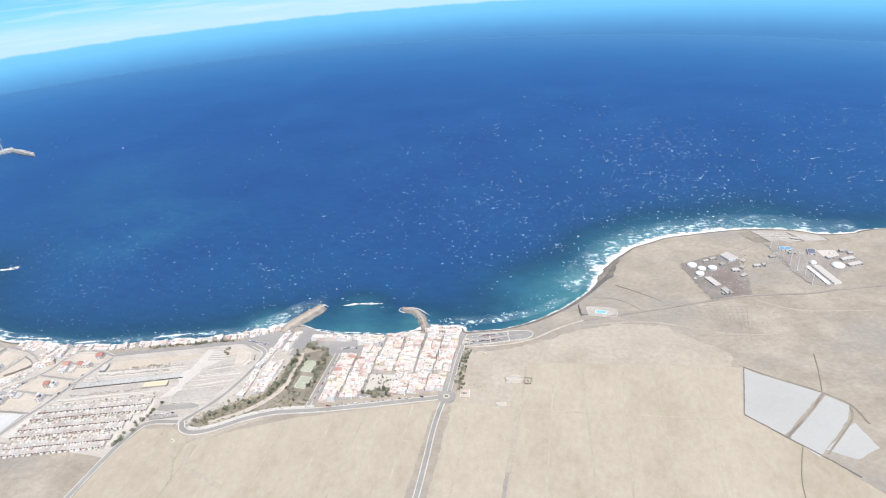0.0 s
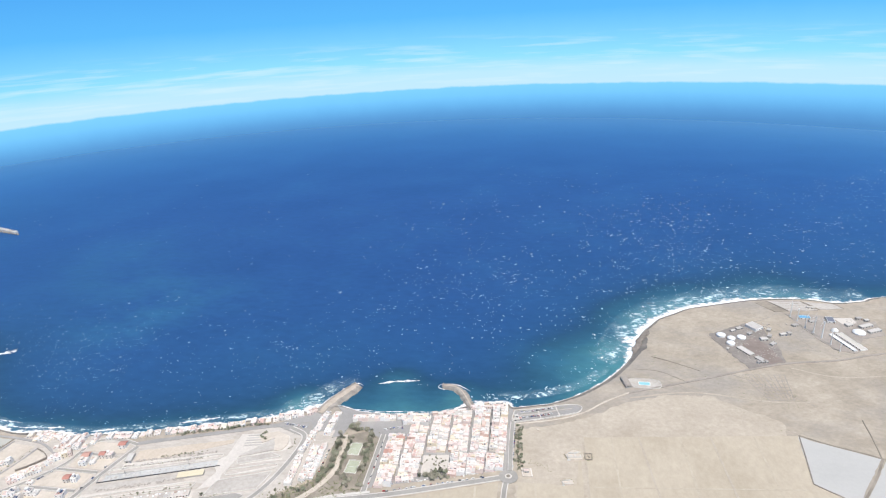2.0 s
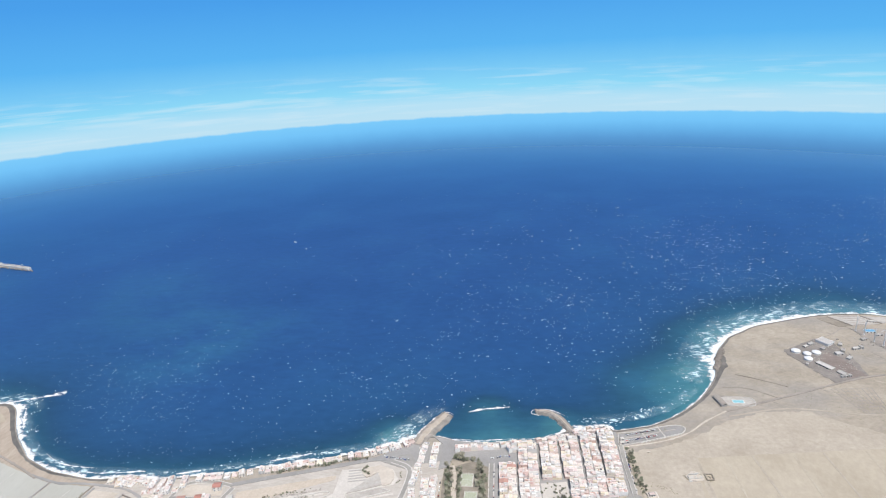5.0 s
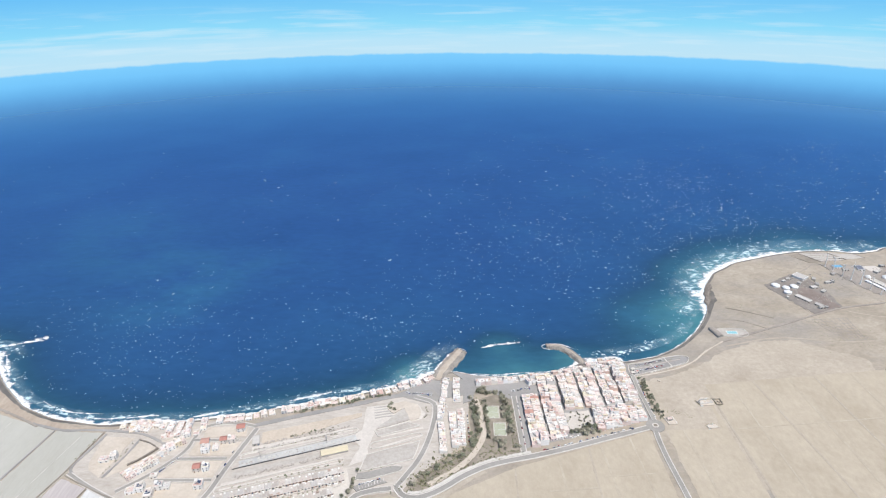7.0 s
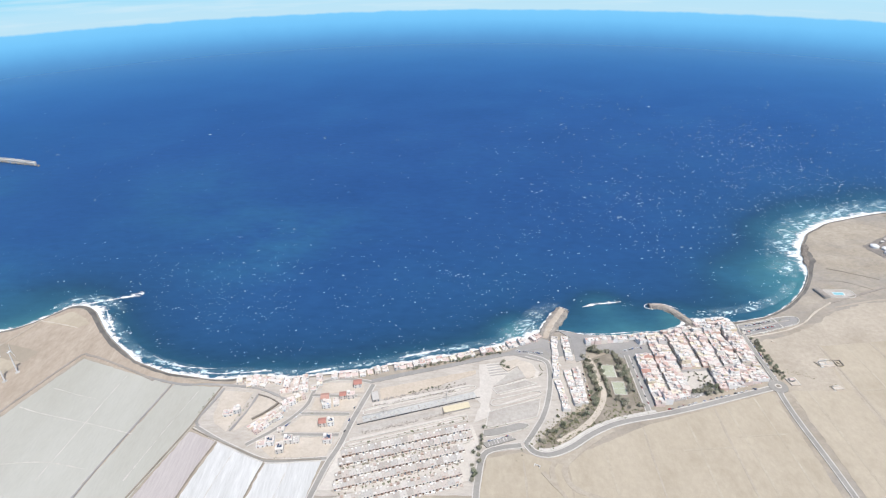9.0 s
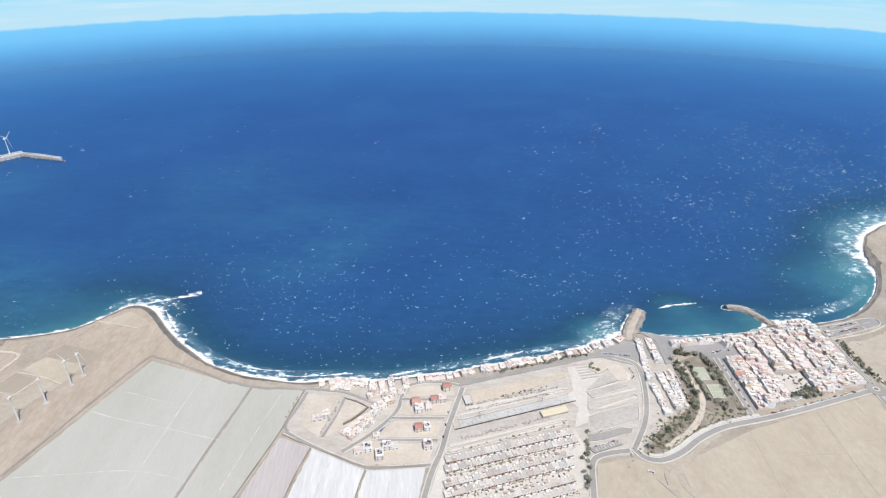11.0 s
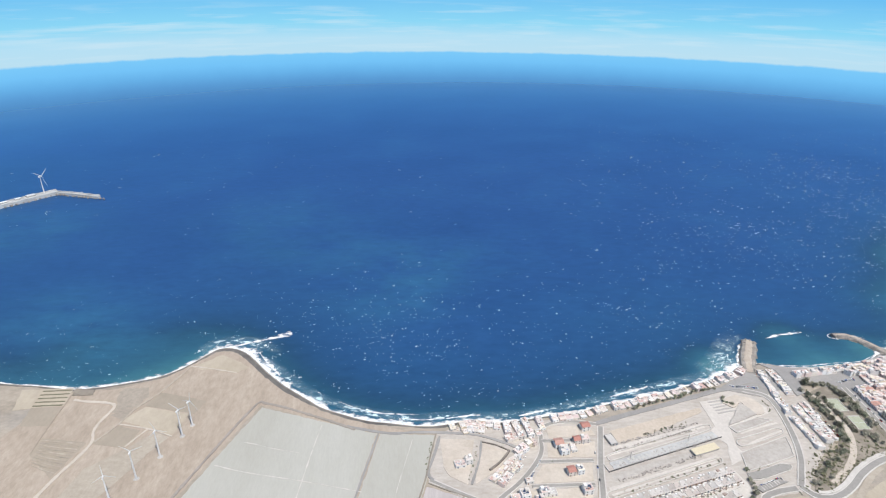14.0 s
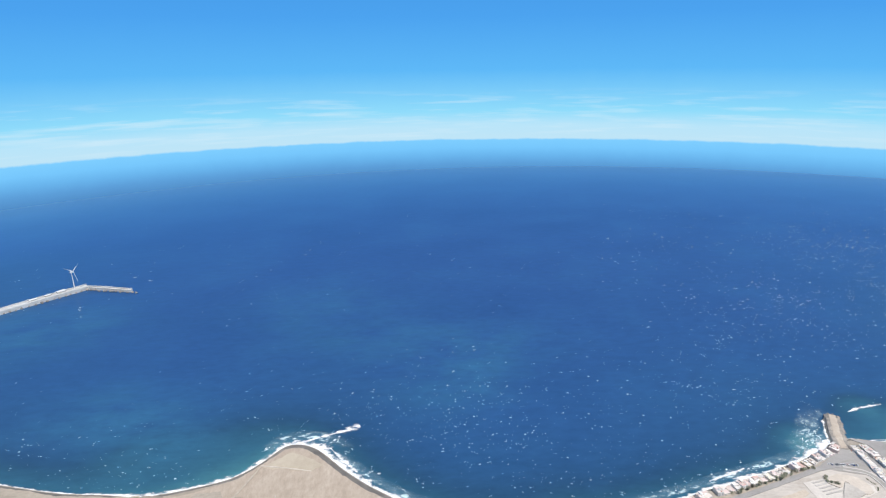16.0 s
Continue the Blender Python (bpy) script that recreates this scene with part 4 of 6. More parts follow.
road([(-622, 320), (-626, 313), (-630, 305)], 0.9, "narrow pale track to the turbines", M_DIRT, name="track")
road([(-682, 359), (-681.5, 341), (-681, 316), (-680, 303)], 0.6, "thin dark field boundary", M_FIELD_DARK, name="track")
road([(-616, 381), (-600, 377), (-583, 372)], 0.7, "narrow pale track on the cape tip", M_DIRT, name="track")
road([(-500, 313), (-520, 323.5), (-556, 339), (-566, 332), (-600, 243), (-640, 140)], 1.5, "dark track around the netted field", M_YARD, name="track")
road([(-486, 309), (-502, 234), (-518, 130)], 1.0, "narrow dark track between netted fields", M_GRAVEL, name="track")
road([(-140, 285), (-141, 250), (-142, 130)], 1.2, "faint field track", M_TRACK, name="track", z=0.13)
road([(-188, 270), (-189, 240), (-190, 130)], 1.0, "faint field track", M_TRACK, name="track", z=0.13)
road([(-44, 345), (-43, 300), (-43, 130)], 1.4, "faint field track", M_TRACK, name="track", z=0.13)
road([(-7, 348), (-2, 300), (4, 240), (10, 130)], 1.2, "faint field track", M_TRACK, name="track", z=0.13)
road([(40, 352), (43, 300), (46, 250), (52, 130)], 1.2, "faint field track", M_TRACK, name="track", z=0.13)
patch("beach_sand", [(-224, 364), (-215, 362), (-206, 359), (-194, 358), (-181, 358), (-166, 360), (-150, 361), (-139, 365), (-129, 371), (-132, 364), (-150, 356), (-170, 355.5), (-206, 354), (-207, 345), (-210, 332), (-217, 329), (-216, 356)],
      M_GRAVEL, 0.10, "dark grey harbour beach and slipway", "beach", 0.5)


for pts, w in (([(-575, 289), (-557, 283), (-525, 275), (-493, 266)], 0.32), ([(-563, 306), (-556, 304), (-545, 300), (-530, 296)], 0.26), ([(-594, 241), (-564, 243), (-534, 245), (-507, 240)], 0.3),
               ([(-520, 318), (-523, 297), (-528, 255), (-531, 232)], 0.4), ([(-466, 303), (-474, 270), (-482, 232)], 0.3), ([(-427, 254), (-433, 225), (-440, 170)], 0.3), ([(-393, 245), (-397, 220), (-406, 170)], 0.3)):
    road(pts, w, "pale seam in the crop netting", M_KERB, name="net_seam", z=0.17)

def kerb_loop(points, label, width=0.28, square=False):
    """A pale kerb right round a lot."""
    LAYER[0] += 1
    line = smooth(points + points[:1], 1.2)
    if square:
        ends = [Vector(p) for p in points + points[:1]]
        line = [a.lerp(b, k / 12) for a, b in zip(ends, ends[1:]) for k in range(12)] + ends[-1:]
    tagged(strip("kerb", line, -width, width, 0.03 + 0.004 * LAYER[0], M_KERB, None, 0.05 + 0.004 * LAYER[0]), label, "kerb", kind="structure")


kerb_loop([(-275.5, 303.5), (-264, 307.5), (-254, 311), (-246, 308), (-259, 303.2), (-273, 298.6)], "pale kerb around an empty lot", square=True)
kerb_loop([(-276, 293), (-260, 297.5), (-248, 301), (-244.5, 299), (-248, 295.8), (-260, 292), (-274, 287.8), (-277.5, 289.6)], "pale rounded kerb around a long island")
kerb_loop([(-279, 282.5), (-262, 288.6), (-246, 294), (-247.5, 286), (-250, 278.5), (-266, 273.6), (-282, 269)], "pale kerb around a gravel lot", square=True)
kerb_loop([(-356.5, 283), (-353, 286), (-322, 296), (-290, 306), (-287, 303.5), (-291, 301), (-322, 291), (-352, 281.5), (-356, 281)], "pale kerb around a planted strip", 0.3)
kerb_loop([(-364.5, 258), (-360, 260), (-328, 269.6), (-296, 279.3), (-292.8, 277), (-297, 274.2), (-328, 265), (-360, 255.3), (-364.5, 255)], "pale kerb around a planted strip", 0.3)
kerb_loop([(-363, 240), (-330, 250), (-296, 260), (-295, 257.5), (-330, 247), (-362, 237.5)], "pale kerb around a planted strip", 0.3)
kerb_loop([(-283, 267.5), (-276, 268.6), (-262, 273), (-256, 272), (-258, 269), (-275, 263.5), (-283, 263)], "pale kerb around a car park", 0.3)
kerb_loop([(-91, 370), (-76, 373), (-58, 378.5), (-47, 380), (-42.5, 377), (-47, 370.5), (-62, 365.3), (-78, 360.3), (-91.5, 357.5)], "pale kerb around the beach lot", 0.3)
for x, y in ((-73.3, 367.8), (-60.4, 372.6)):
    road([(x - 1.4, y + 6.2), (x, y), (x + 1.8, y - 5.8)], 0.8, "pale walk across the beach lot", M_PAVING, name="walk")
road([(-89, 364), (-76, 367), (-60, 372.5), (-50, 375.2)], 1.0, "pale lane between parking bays", M_LOT, name="walk")

for pts, w in (([(97, 362), (60, 372), (20, 385)], 0.8), ([(-7, 392), (40, 402), (95, 395), (140, 400)], 1.6), ([(120, 440), (150, 430), (200, 436)], 1.2),
               ([(-584, 386), (-573, 374), (-562, 361)], 0.5), ([(-622, 371), (-603, 369), (-586, 366)], 0.5),
               ([(-685, 343), (-690, 300), (-700, 250)], 0.8)):
    road(pts if len(pts) > 2 else [pts[0], ((pts[0][0] + pts[1][0]) / 2, (pts[0][1] + pts[1][1]) / 2), pts[1]], w, "faint worn track on dry land", M_TRACK, name="track", z=0.04)
patch("field", [(-682, 360), (-669, 358), (-669, 353), (-681, 353)], M_SCRUB, 0.06, "thin green planted plot by the shore")
for k in range(11):
    u = k / 10
    road([(-679.5 + 0.4 * k, 313.5 - 1.9 * k), (-668 + 0.1 * k, 311.5 - 2.1 * k), (-655 - 0.4 * k, 309.5 - 2.2 * k)], 0.45, "thin furrow of a ploughed field", M_SMEAR if k % 2 else M_TRACK, name="plot_row", z=0.38)

road([(-206, 268), (-216, 262), (-233, 248), (-240, 238), (-237, 227), (-225, 220), (-205, 214)], 3.0, "dark curving tyre track on bare land", M_TRACK, name="track", z=0.16)
road([(-262, 246), (-262, 230), (-264, 190)], 1.0, "faint worn track on dry land", M_TRACK, name="track", z=0.16)
for x0, y0, x1, y1, w in ((-132, 288, -130, 150, 1.6), (-160, 277, -163, 150, 1.4), (-112, 294, -108, 150, 1.2), (-215, 256, -213, 150, 1.4), (-135, 262, -105, 264, 1.0), (-170, 252, -140, 254, 1.2),
                          (-75, 300, -74, 150, 1.4), (-25, 346, -22, 150, 1.2), (20, 350, 24, 150, 1.4), (68, 355, 70, 150, 1.2), (-40, 300, 85, 310, 1.0)):
    road([(x0, y0), ((x0 + x1) / 2 + 0.8, (y0 + y1) / 2), (x1, y1)], w, "faint tilled band across the field", M_BAND, name="track", z=0.11)
for pts in ([(137.5, 496), (143, 481), (148, 466)], [(131, 513), (138, 496), (149, 500)], [(69, 487), (78, 463), (87, 437)], [(104, 506), (126, 518), (140, 530)], [(86, 540), (110, 524), (127, 517)],
            [(60, 436), (95, 414), (120, 392)], [(30, 412), (52, 392), (64, 372)]):
    road(pts, 0.6, "faint dark track and fence line", M_YARD, name="track", z=0.03)
patch("ruin_ground", [(-56, 326.6), (-55.2, 323.5), (-50, 322.6), (-45.4, 323.1), (-44.6, 327), (-46.4, 330.4), (-51.3, 331.2)], M_DIRT, 0.1, "pale trodden ground around a field ruin", "ground", 0.8)
patch("ruin_ground", [(-59.3, 302.5), (-56, 304.9), (-52, 303.9), (-51.4, 301.2), (-56.6, 300.3)], M_DIRT, 0.1, "pale trodden ground beside rubble", "ground", 0.8)
patch("ruin_ground", [(-75.6, 350), (-74.2, 351.2), (-72.6, 350), (-74, 349)], M_DIRT, 0.1, "small pale heap of dust on the field", "ground", 0.5)
patch("compound_ground", [(-84, 311.5), (-78.2, 312.2), (-77, 305), (-83, 304.4)], M_DIRT, 0.1, "pale yard of a small walled compound", "ground", 0.1)
for pts, w in (([(-252, 237), (-248, 230), (-244, 224), (-238, 212)], 2.2), ([(-243, 246), (-247, 238), (-246, 228)], 3.0)):
    road(pts, w, "dark worn wheel ruts on bare land", M_TRACK, name="track", z=0.35)
road([(-91.2, 309), (-91.5, 325), (-91.8, 340), (-91.5, 357)], 2.4, "grey street along the village edge", verge=0.4)


# ---- breakwaters, pier ----
def rock_mesh(name, seed):
    rng = random.Random(seed)
    bm = bmesh.new()
    bmesh.ops.create_icosphere(bm, subdivisions=1, radius=0.5)
    for v in bm.verts:
        v.co *= rng.uniform(0.75, 1.2)
        v.co.z *= 0.8
    me = bpy.data.meshes.new(name)
    bm.to_mesh(me)
    bm.free()
    me.materials.append(M_ARMOUR)
    return me


ROCKS = [rock_mesh("boulder", k) for k in range(5)]


def breakwater(points, half, top, crest, label, boulders, seed, round_tip=True):
    root = empty("breakwater", pose(*points[0], 0), label, "breakwater")
    o = Vector(points[0])
    line = [p - o for p in smooth(points, 1.5)]
    vs, fs = [], []
    m = len(line)
    for i, p in enumerate(line):
        n = sides_of(line, i)
        k = math.sqrt(max(0.10, 1 - max(0, (i - m + 5) / 5.2) ** 2)) if round_tip else 1.0
        up = min(1.0, 0.1 + i / 6)
        for off, z in ((-half - 1.8, -2.2), (-half, top * 0.8), (-half * 0.5, top), (half * 0.5, top), (half, top * 0.8), (half + 1.8, -2.2)):
            q = p + n * off * k
            vs.append((q.x, q.y, z * (up if z > 0 else 1) + 0.15 * noise.noise((q.x, q.y, 2))))
        if i:
            for j in range(5):
                a = 6 * (i - 1) + j
                fs.append((a, a + 1, a + 7, a + 6))
    fs.append(tuple(6 * (m - 1) + j for j in range(6)))
    mesh_object("mound", vs, fs, M_ARMOUR, root)
    vs, fs = [], []
    for i, p in enumerate(line[1:-1]):
        n = sides_of(line, i + 1)
        k = math.sqrt(max(0.03, 1 - max(0, (i + 6 - m) / 5.0) ** 2)) if round_tip else 1.0
        rise = (top + 0.16) * min(1.0, 0.25 + i / 6)
        for j in range(5):
            q = p + n * crest * k * (j / 2 - 1 + 0.22 * noise.noise((p.x * 0.5, p.y * 0.5, j)))
            vs.append((q.x, q.y, rise - (0.5 if j in (0, 4) else 0.0) + 0.08 * noise.noise((q.x * 0.8, q.y * 0.8, 5))))
        if i:
            fs += [(5 * i - 5 + j, 5 * i - 4 + j, 5 * i + 1 + j, 5 * i + j) for j in range(4)]
    mesh_object("crest", vs, fs, M_CREST, root)
    rng = random.Random(seed)
    for _ in range(boulders):
        i = rng.randrange(m)
        n = sides_of(line, i)
        side = rng.choice((-1, 1))
        off = side * rng.uniform(half * 0.75, half + 1.9)
        if i > m - 6:
            off *= 0.75
        q = line[i] + n * off
        z = top * 0.9 - (abs(off) - half * 0.7) / (half * 0.3 + 1.9) * (top + 1.4)
        s = rng.uniform(0.9, 1.9)
        b = new("boulder", rng.choice(ROCKS))
        b.parent = root
        b.matrix_basis = pose(q.x, q.y, z, rng.uniform(0, 360), rng.uniform(0, 360), rng.uniform(0, 360)) @ Matrix.Scale(s, 4)
    return root


breakwater([(-235, 354), (-229, 369), (-222, 381), (-216, 391)], 4.4, 1.3, 3.4, "wide rock breakwater with a pale flat crest", 260, 1)
breakwater([(-122, 370), (-127, 380), (-132, 389), (-139, 395), (-148, 395.5)], 2.0, 1.2, 0.75, "narrow hooked rock breakwater with a pale walkway", 150, 2)


def harbour_pier():
    root = empty("pier", pose(-881, 733, SEA_Z), "long pale concrete harbour pier bent at the turbine", "pier")
    o = Vector((-881, 733))
    for pts, half, z in (([(-1000, 596), (-934, 675), (-904, 709), (-879, 735)], 4.0, 2.8), ([(-881, 733), (-862, 729), (-846, 724), (-823, 716.5)], 1.6, 2.0)):
        line = [Vector(p) - o for p in pts]
        line = smooth(line, 4)
        strip("deck", line, -half, half, z, M_PIER, root, z + 2)
        strip("parapet", line, -half - 0.2, -half + 0.9, z + 1.2, M_PIER, root, 1.3)
    rng = random.Random(8)
    for k in range(46):
        u = k / 45
        p = (Vector((-1000, 598)).lerp(Vector((-880, 732)), u * 1.5) if k < 30 else Vector((-880, 732)).lerp(Vector((-820, 715)), (k - 30) / 15)) - o
        b = new("boulder", rng.choice(ROCKS))
        b.parent = root
        b.matrix_basis = pose(p.x + rng.uniform(2.5, 4.5), p.y - rng.uniform(3, 5), 0.4, rng.uniform(0, 360), 0, rng.uniform(0, 360)) @ Matrix.Scale(rng.uniform(2, 4), 4)
    return root


harbour_pier()
for k, (x, y, w, d, h) in enumerate(((-899, 716, 9, 4.5, 1.8), (-908, 706, 6, 3, 1.5), (-918, 695, 8, 3, 1.2))):
    shed = empty("warehouse", pose(x, y, 1.82, 0, 0, 50), "low pale shed standing on the harbour pier", "shed", "pier sheds")
    part("wall", boxes((-w / 2, -d / 2, 0, w / 2, d / 2, h)), M_CONCRETE, shed)
    part("roof", boxes((-w / 2 - 0.2, -d / 2 - 0.2, h + 0.003, w / 2 + 0.2, d / 2 + 0.2, h + 0.3, 0.15)), M_WHITE, shed)


# ---- wind turbines ----
def blade_mesh(r):
    bm = bmesh.new()
    rings = []
    for u in (0.04, 0.12, 0.3, 0.6, 0.85, 1.0):
        c = r * (0.04 if u < 0.1 else 0.062 * (1 - u) + 0.016)
        t = c * 0.3
        tw = radians(25 * (1 - u))
        ring = []
        for a, b in ((-0.3 * c, -t), (0.7 * c, 0), (-0.3 * c, t)):
            ring.append(bm.verts.new((a * math.cos(tw) - b * math.sin(tw), a * math.sin(tw) + b * math.cos(tw), r * u)))
        rings.append(ring)
    for a, b in zip(rings, rings[1:]):
        for k in range(3):
            bm.faces.new((a[k], a[(k + 1) % 3], b[(k + 1) % 3], b[k]))
    bm.faces.new(rings[-1])
    return bm


def turbine(x, y, z, hub, r, turn, spin, label, group, thick=1.0):
    root = empty("wind_turbine", pose(x, y, z, 0, 0, turn), label, "wind turbine", group)
    part("tower", lathe([(hub * 0.029 * thick, 0), (hub * 0.023 * thick, hub * 0.5), (hub * 0.016 * thick, hub)], 14), M_WHITE, root)
    part("foundation", lathe([(hub * 0.09, -0.1), (hub * 0.085, 0.18), (hub * 0.05, 0.22)], 14), M_CONCRETE, root)
    n = r * 0.055
    nac = part("nacelle", boxes((-n, -3.2 * n, -n, n, 2.6 * n, n, n * 0.25)), M_WHITE, root)
    nac.location = (0, 0, hub + n * 0.8)
    rot = part("rotor_hub", lathe([(n * 0.9, 0), (n * 0.8, n), (n * 0.25, n * 1.7)], 12), M_WHITE, root)
    rot.matrix_basis = pose(0, -3.2 * n, hub + n * 0.8, 90, 0, 0)
    for k in range(3):
        b = part("blade", blade_mesh(r), M_WHITE, rot)
        b.matrix_basis = rot.matrix_basis.inverted() @ pose(0, -4.0 * n, hub + n * 0.8, 0, spin + 120 * k, 0)
    return root


for k, (x, y, hub, spin) in enumerate(((-597, 322, 17.0, 350), (-600, 313, 18.2, 300), (-607, 297, 17.8, 20), (-614, 281.5, 18.0, 50), (-621, 266, 17.2, 0))):
    turbine(x, y, 0.08, hub, 6.7, 150 + 12 * k, spin, "white three-bladed wind turbine on bare cape fields", "cape turbines")
for k, (x, y, hub) in enumerate(((148, 523, 13.0), (151, 515, 12.3), (153, 503, 11.5), (157, 496, 14.5), (160, 487, 15.0), (163, 477, 12.0), (166, 467, 9.5))):
    turbine(x, y, 0.1, hub, hub * 0.32, 170 + 9 * k, 37 * k, "slim white wind turbine beside research buildings", "research turbines", 1.35)
turbine(-889, 726, 1.8, 19.8, 13.0, 165, 318, "tall white offshore wind turbine on the harbour pier", "pier turbine", 1.1)


# ---- houses ----
def window(parent, x, y, z, w, h, turn, shared={}):
    key = (w, h)
    if key not in shared:
        me = bpy.data.meshes.new("window")
        bm = boxes((-w / 2, -0.06, -h / 2, w / 2, 0.05, h / 2, 0.0))
        bm.to_mesh(me)
        bm.free()
        me.materials.append(M_GLASS)
        shared[key] = me
    ob = new("window", shared[key])
    ob.parent = parent
    ob.matrix_basis = pose(x, y, z, 0, 0, turn)
    return ob


def shell(w, d, h, rim=0.35, t=0.16):
    """Outer walls with a parapet standing over the roof."""
    bm = bmesh.new()
    box(bm, -w / 2, -d / 2, 0, w / 2, d / 2, h - 0.02)
    for r in ((-w / 2, -d / 2, h - 0.02, w / 2, -d / 2 + t, h + rim), (-w / 2, d / 2 - t, h - 0.02, w / 2, d / 2, h + rim),
              (-w / 2, -d / 2 + t, h - 0.02, -w / 2 + t, d / 2 - t, h + rim), (w / 2 - t, -d / 2 + t, h - 0.02, w / 2, d / 2 - t, h + rim)):
        box(bm, *r)
    return bm


def gable(w, d, h, rise, over=0.2):
    bm = bmesh.new()
    x, y = w / 2 + over, d / 2 + over
    vs = [bm.verts.new(c) for c in ((-x, -y, h), (x, -y, h), (x, y, h), (-x, y, h), (-x, 0, h + rise), (x, 0, h + rise))]
    for f in ((3, 2, 1, 0), (0, 1, 5, 4), (2, 3, 4, 5), (0, 4, 3), (1, 2, 5)):
        bm.faces.new([vs[i] for i in f])
    return bm


def house(at, kind, label, group, wall=None, roof=None):
    """kind: storeys, roof ('flat', 'tile'), width, depth, roof hut."""
    storeys, top, w, d, hut = kind
    h = 1.55 * storeys + 0.1
    root = empty("house", at, label, "house", group)
    wall, roof = wall or M_WALL, roof or M_ROOF
    if top == "step":
        low, back = h - 1.55, d * 0.12
        part("wall", shell(w, d, low, 0.3), wall, root)
        part("roof", boxes((-w / 2 + 0.16, -d / 2 + 0.16, low - 0.015, w / 2 - 0.16, back - 0.003, low + 0.05)), roof, root, "open roof terrace")
        up = part("upper_floor", boxes((-w / 2, back, low + 0.3, w / 2, d / 2, h), (-w / 2 + 0.163, back, low + 0.053, w / 2 - 0.163, d / 2 - 0.163, low + 0.3)), wall, root)
        part("upper_roof", boxes((-w / 2 + 0.14, back + 0.14, h + 0.003, w / 2 - 0.14, d / 2 - 0.14, h + 0.12)), roof, up)
        part("awning", boxes((-w * 0.4, back - 0.9, low + 1.1, w * 0.1, back - 0.003, low + 1.2)), roof, up)
        window(up, w * 0.25, back, low + 0.85, 0.7, 0.9, 0)
    elif top == "flat":
        part("wall", shell(w, d, h), wall, root)
        deck = part("roof", boxes((-w / 2 + 0.16, -d / 2 + 0.16, h - 0.015, w / 2 - 0.16, d / 2 - 0.16, h + 0.06)), roof, root)
        if hut:
            part("stair_hut", boxes((w * hut - 0.8, 0.1, h + 0.063, w * hut + 0.7, d / 2 - 0.3, h + 1.25)), wall, deck)
    else:
        part("wall", boxes((-w / 2, -d / 2, 0, w / 2, d / 2, h)), wall, root)
        part("roof", gable(w, d, h + 0.004, 0.9), M_RED, root, "red tiled pitched roof")
    for s in range(storeys - (top == "step")):
        z = 0.85 + 1.55 * s
        for x in ((-w * 0.27, w * 0.27) if s else (w * 0.27,)):
            window(root, x, -d / 2, z, 0.62, 0.72, 0)
    if storeys > 1 and top != "step":
        window(root, w / 2, -d * 0.15, z, 0.55, 0.6, 90)
    if top == "flat":
        part("roof_partition", boxes((-w / 2 + 0.163, -d * 0.1, h + 0.063, w * 0.1, -d * 0.1 + 0.12, h + 0.55)), wall, deck)
        part("water_tank", boxes((-w * 0.38, d * 0.12, h + 0.063, -w * 0.2, d * 0.3, h + 0.6)), roof, deck)
    part("door", boxes((-w * 0.27 - 0.32, -d / 2 - 0.05, 0.0, -w * 0.27 + 0.32, -d / 2 + 0.04, 1.1)), M_WOOD, root)
    return root


KINDS = [(2, "flat", 4.2, 4.8, 0.2), (1, "flat", 4.2, 4.8, 0.0), (2, "flat", 4.2, 4.8, -0.25), (3, "flat", 4.2, 4.8, 0.15), (2, "tile", 4.2, 4.8, 0.0), (1, "flat", 4.2, 4.8, 0.22), (2, "step", 4.2, 4.8, 0.0), (3, "step", 4.2, 4.8, 0.0)]
WORDS = ["pale plastered two-storey house with a roof hut", "low single-storey plastered house with flat roof", "two-storey plastered house with walled roof terrace",
         "three-storey plastered house with roof hut", "two-storey house under a red tiled roof", "small single-storey house with a roof hut",
         "two-storey house with a set-back upper floor", "three-storey house with a set-back top floor"]
made, ROOFS = {}, []


def place_house(x, y, turn, w, d, kind, group, wall=None, roof=None, tall=1.0):
    """A house of the given kind, fitted to its plot."""
    key = (kind, group)
    if KINDS[kind][1] == "flat":
        ROOFS.append((x, y, turn, w, d, 0.07 + (1.55 * KINDS[kind][0] + 0.16) * tall))
    m = pose(x, y, 0.07, 0, 0, turn) @ Matrix.Diagonal((w / 4.2, d / 4.8, tall, 1))
    if key not in made:
        made[key] = house(m, KINDS[kind], WORDS[kind], group, wall, roof)
        return made[key]
    src = made[key]
    ob = copy_thing(src, pose(x, y, 0.07, 0, 0, turn))
    ob.matrix_basis = m
    return ob


def row_of_houses(p, q, depth, front, group, rng, mix=(0, 0, 2, 3, 1), wide=4.0, wall=None, roof=None, gap=0.05, skip=0.0, shift=0.4, tall=(0.6, 1.05)):
    """Houses side by side from p to q; front: +1 or -1, the side to which the doors turn."""
    p, q = Vector(p), Vector(q)
    d = (q - p).normalized()
    n = Vector((d.y, -d.x)) * front
    turn = math.degrees(math.atan2(n.y, n.x)) + 90
    run, total = 0.0, (q - p).length
    while run < total - wide * 0.5:
        w = min(wide * rng.uniform(0.8, 1.25), total - run)
        if rng.random() >= skip:
            c = p + d * (run + w / 2) + n * rng.uniform(-shift, shift)
            place_house(c.x, c.y, turn, w - gap, depth * rng.uniform(0.9, 1.08), rng.choice(mix), group, wall, roof, rng.uniform(*tall))
        run += w


rng = random.Random(21)
VILLAGE = "village houses"


def road_edge(x):
    return 285.4 + (x + 175) * 0.288


def cross_street(x):
    return 319.6 + (x + 149) * 0.115


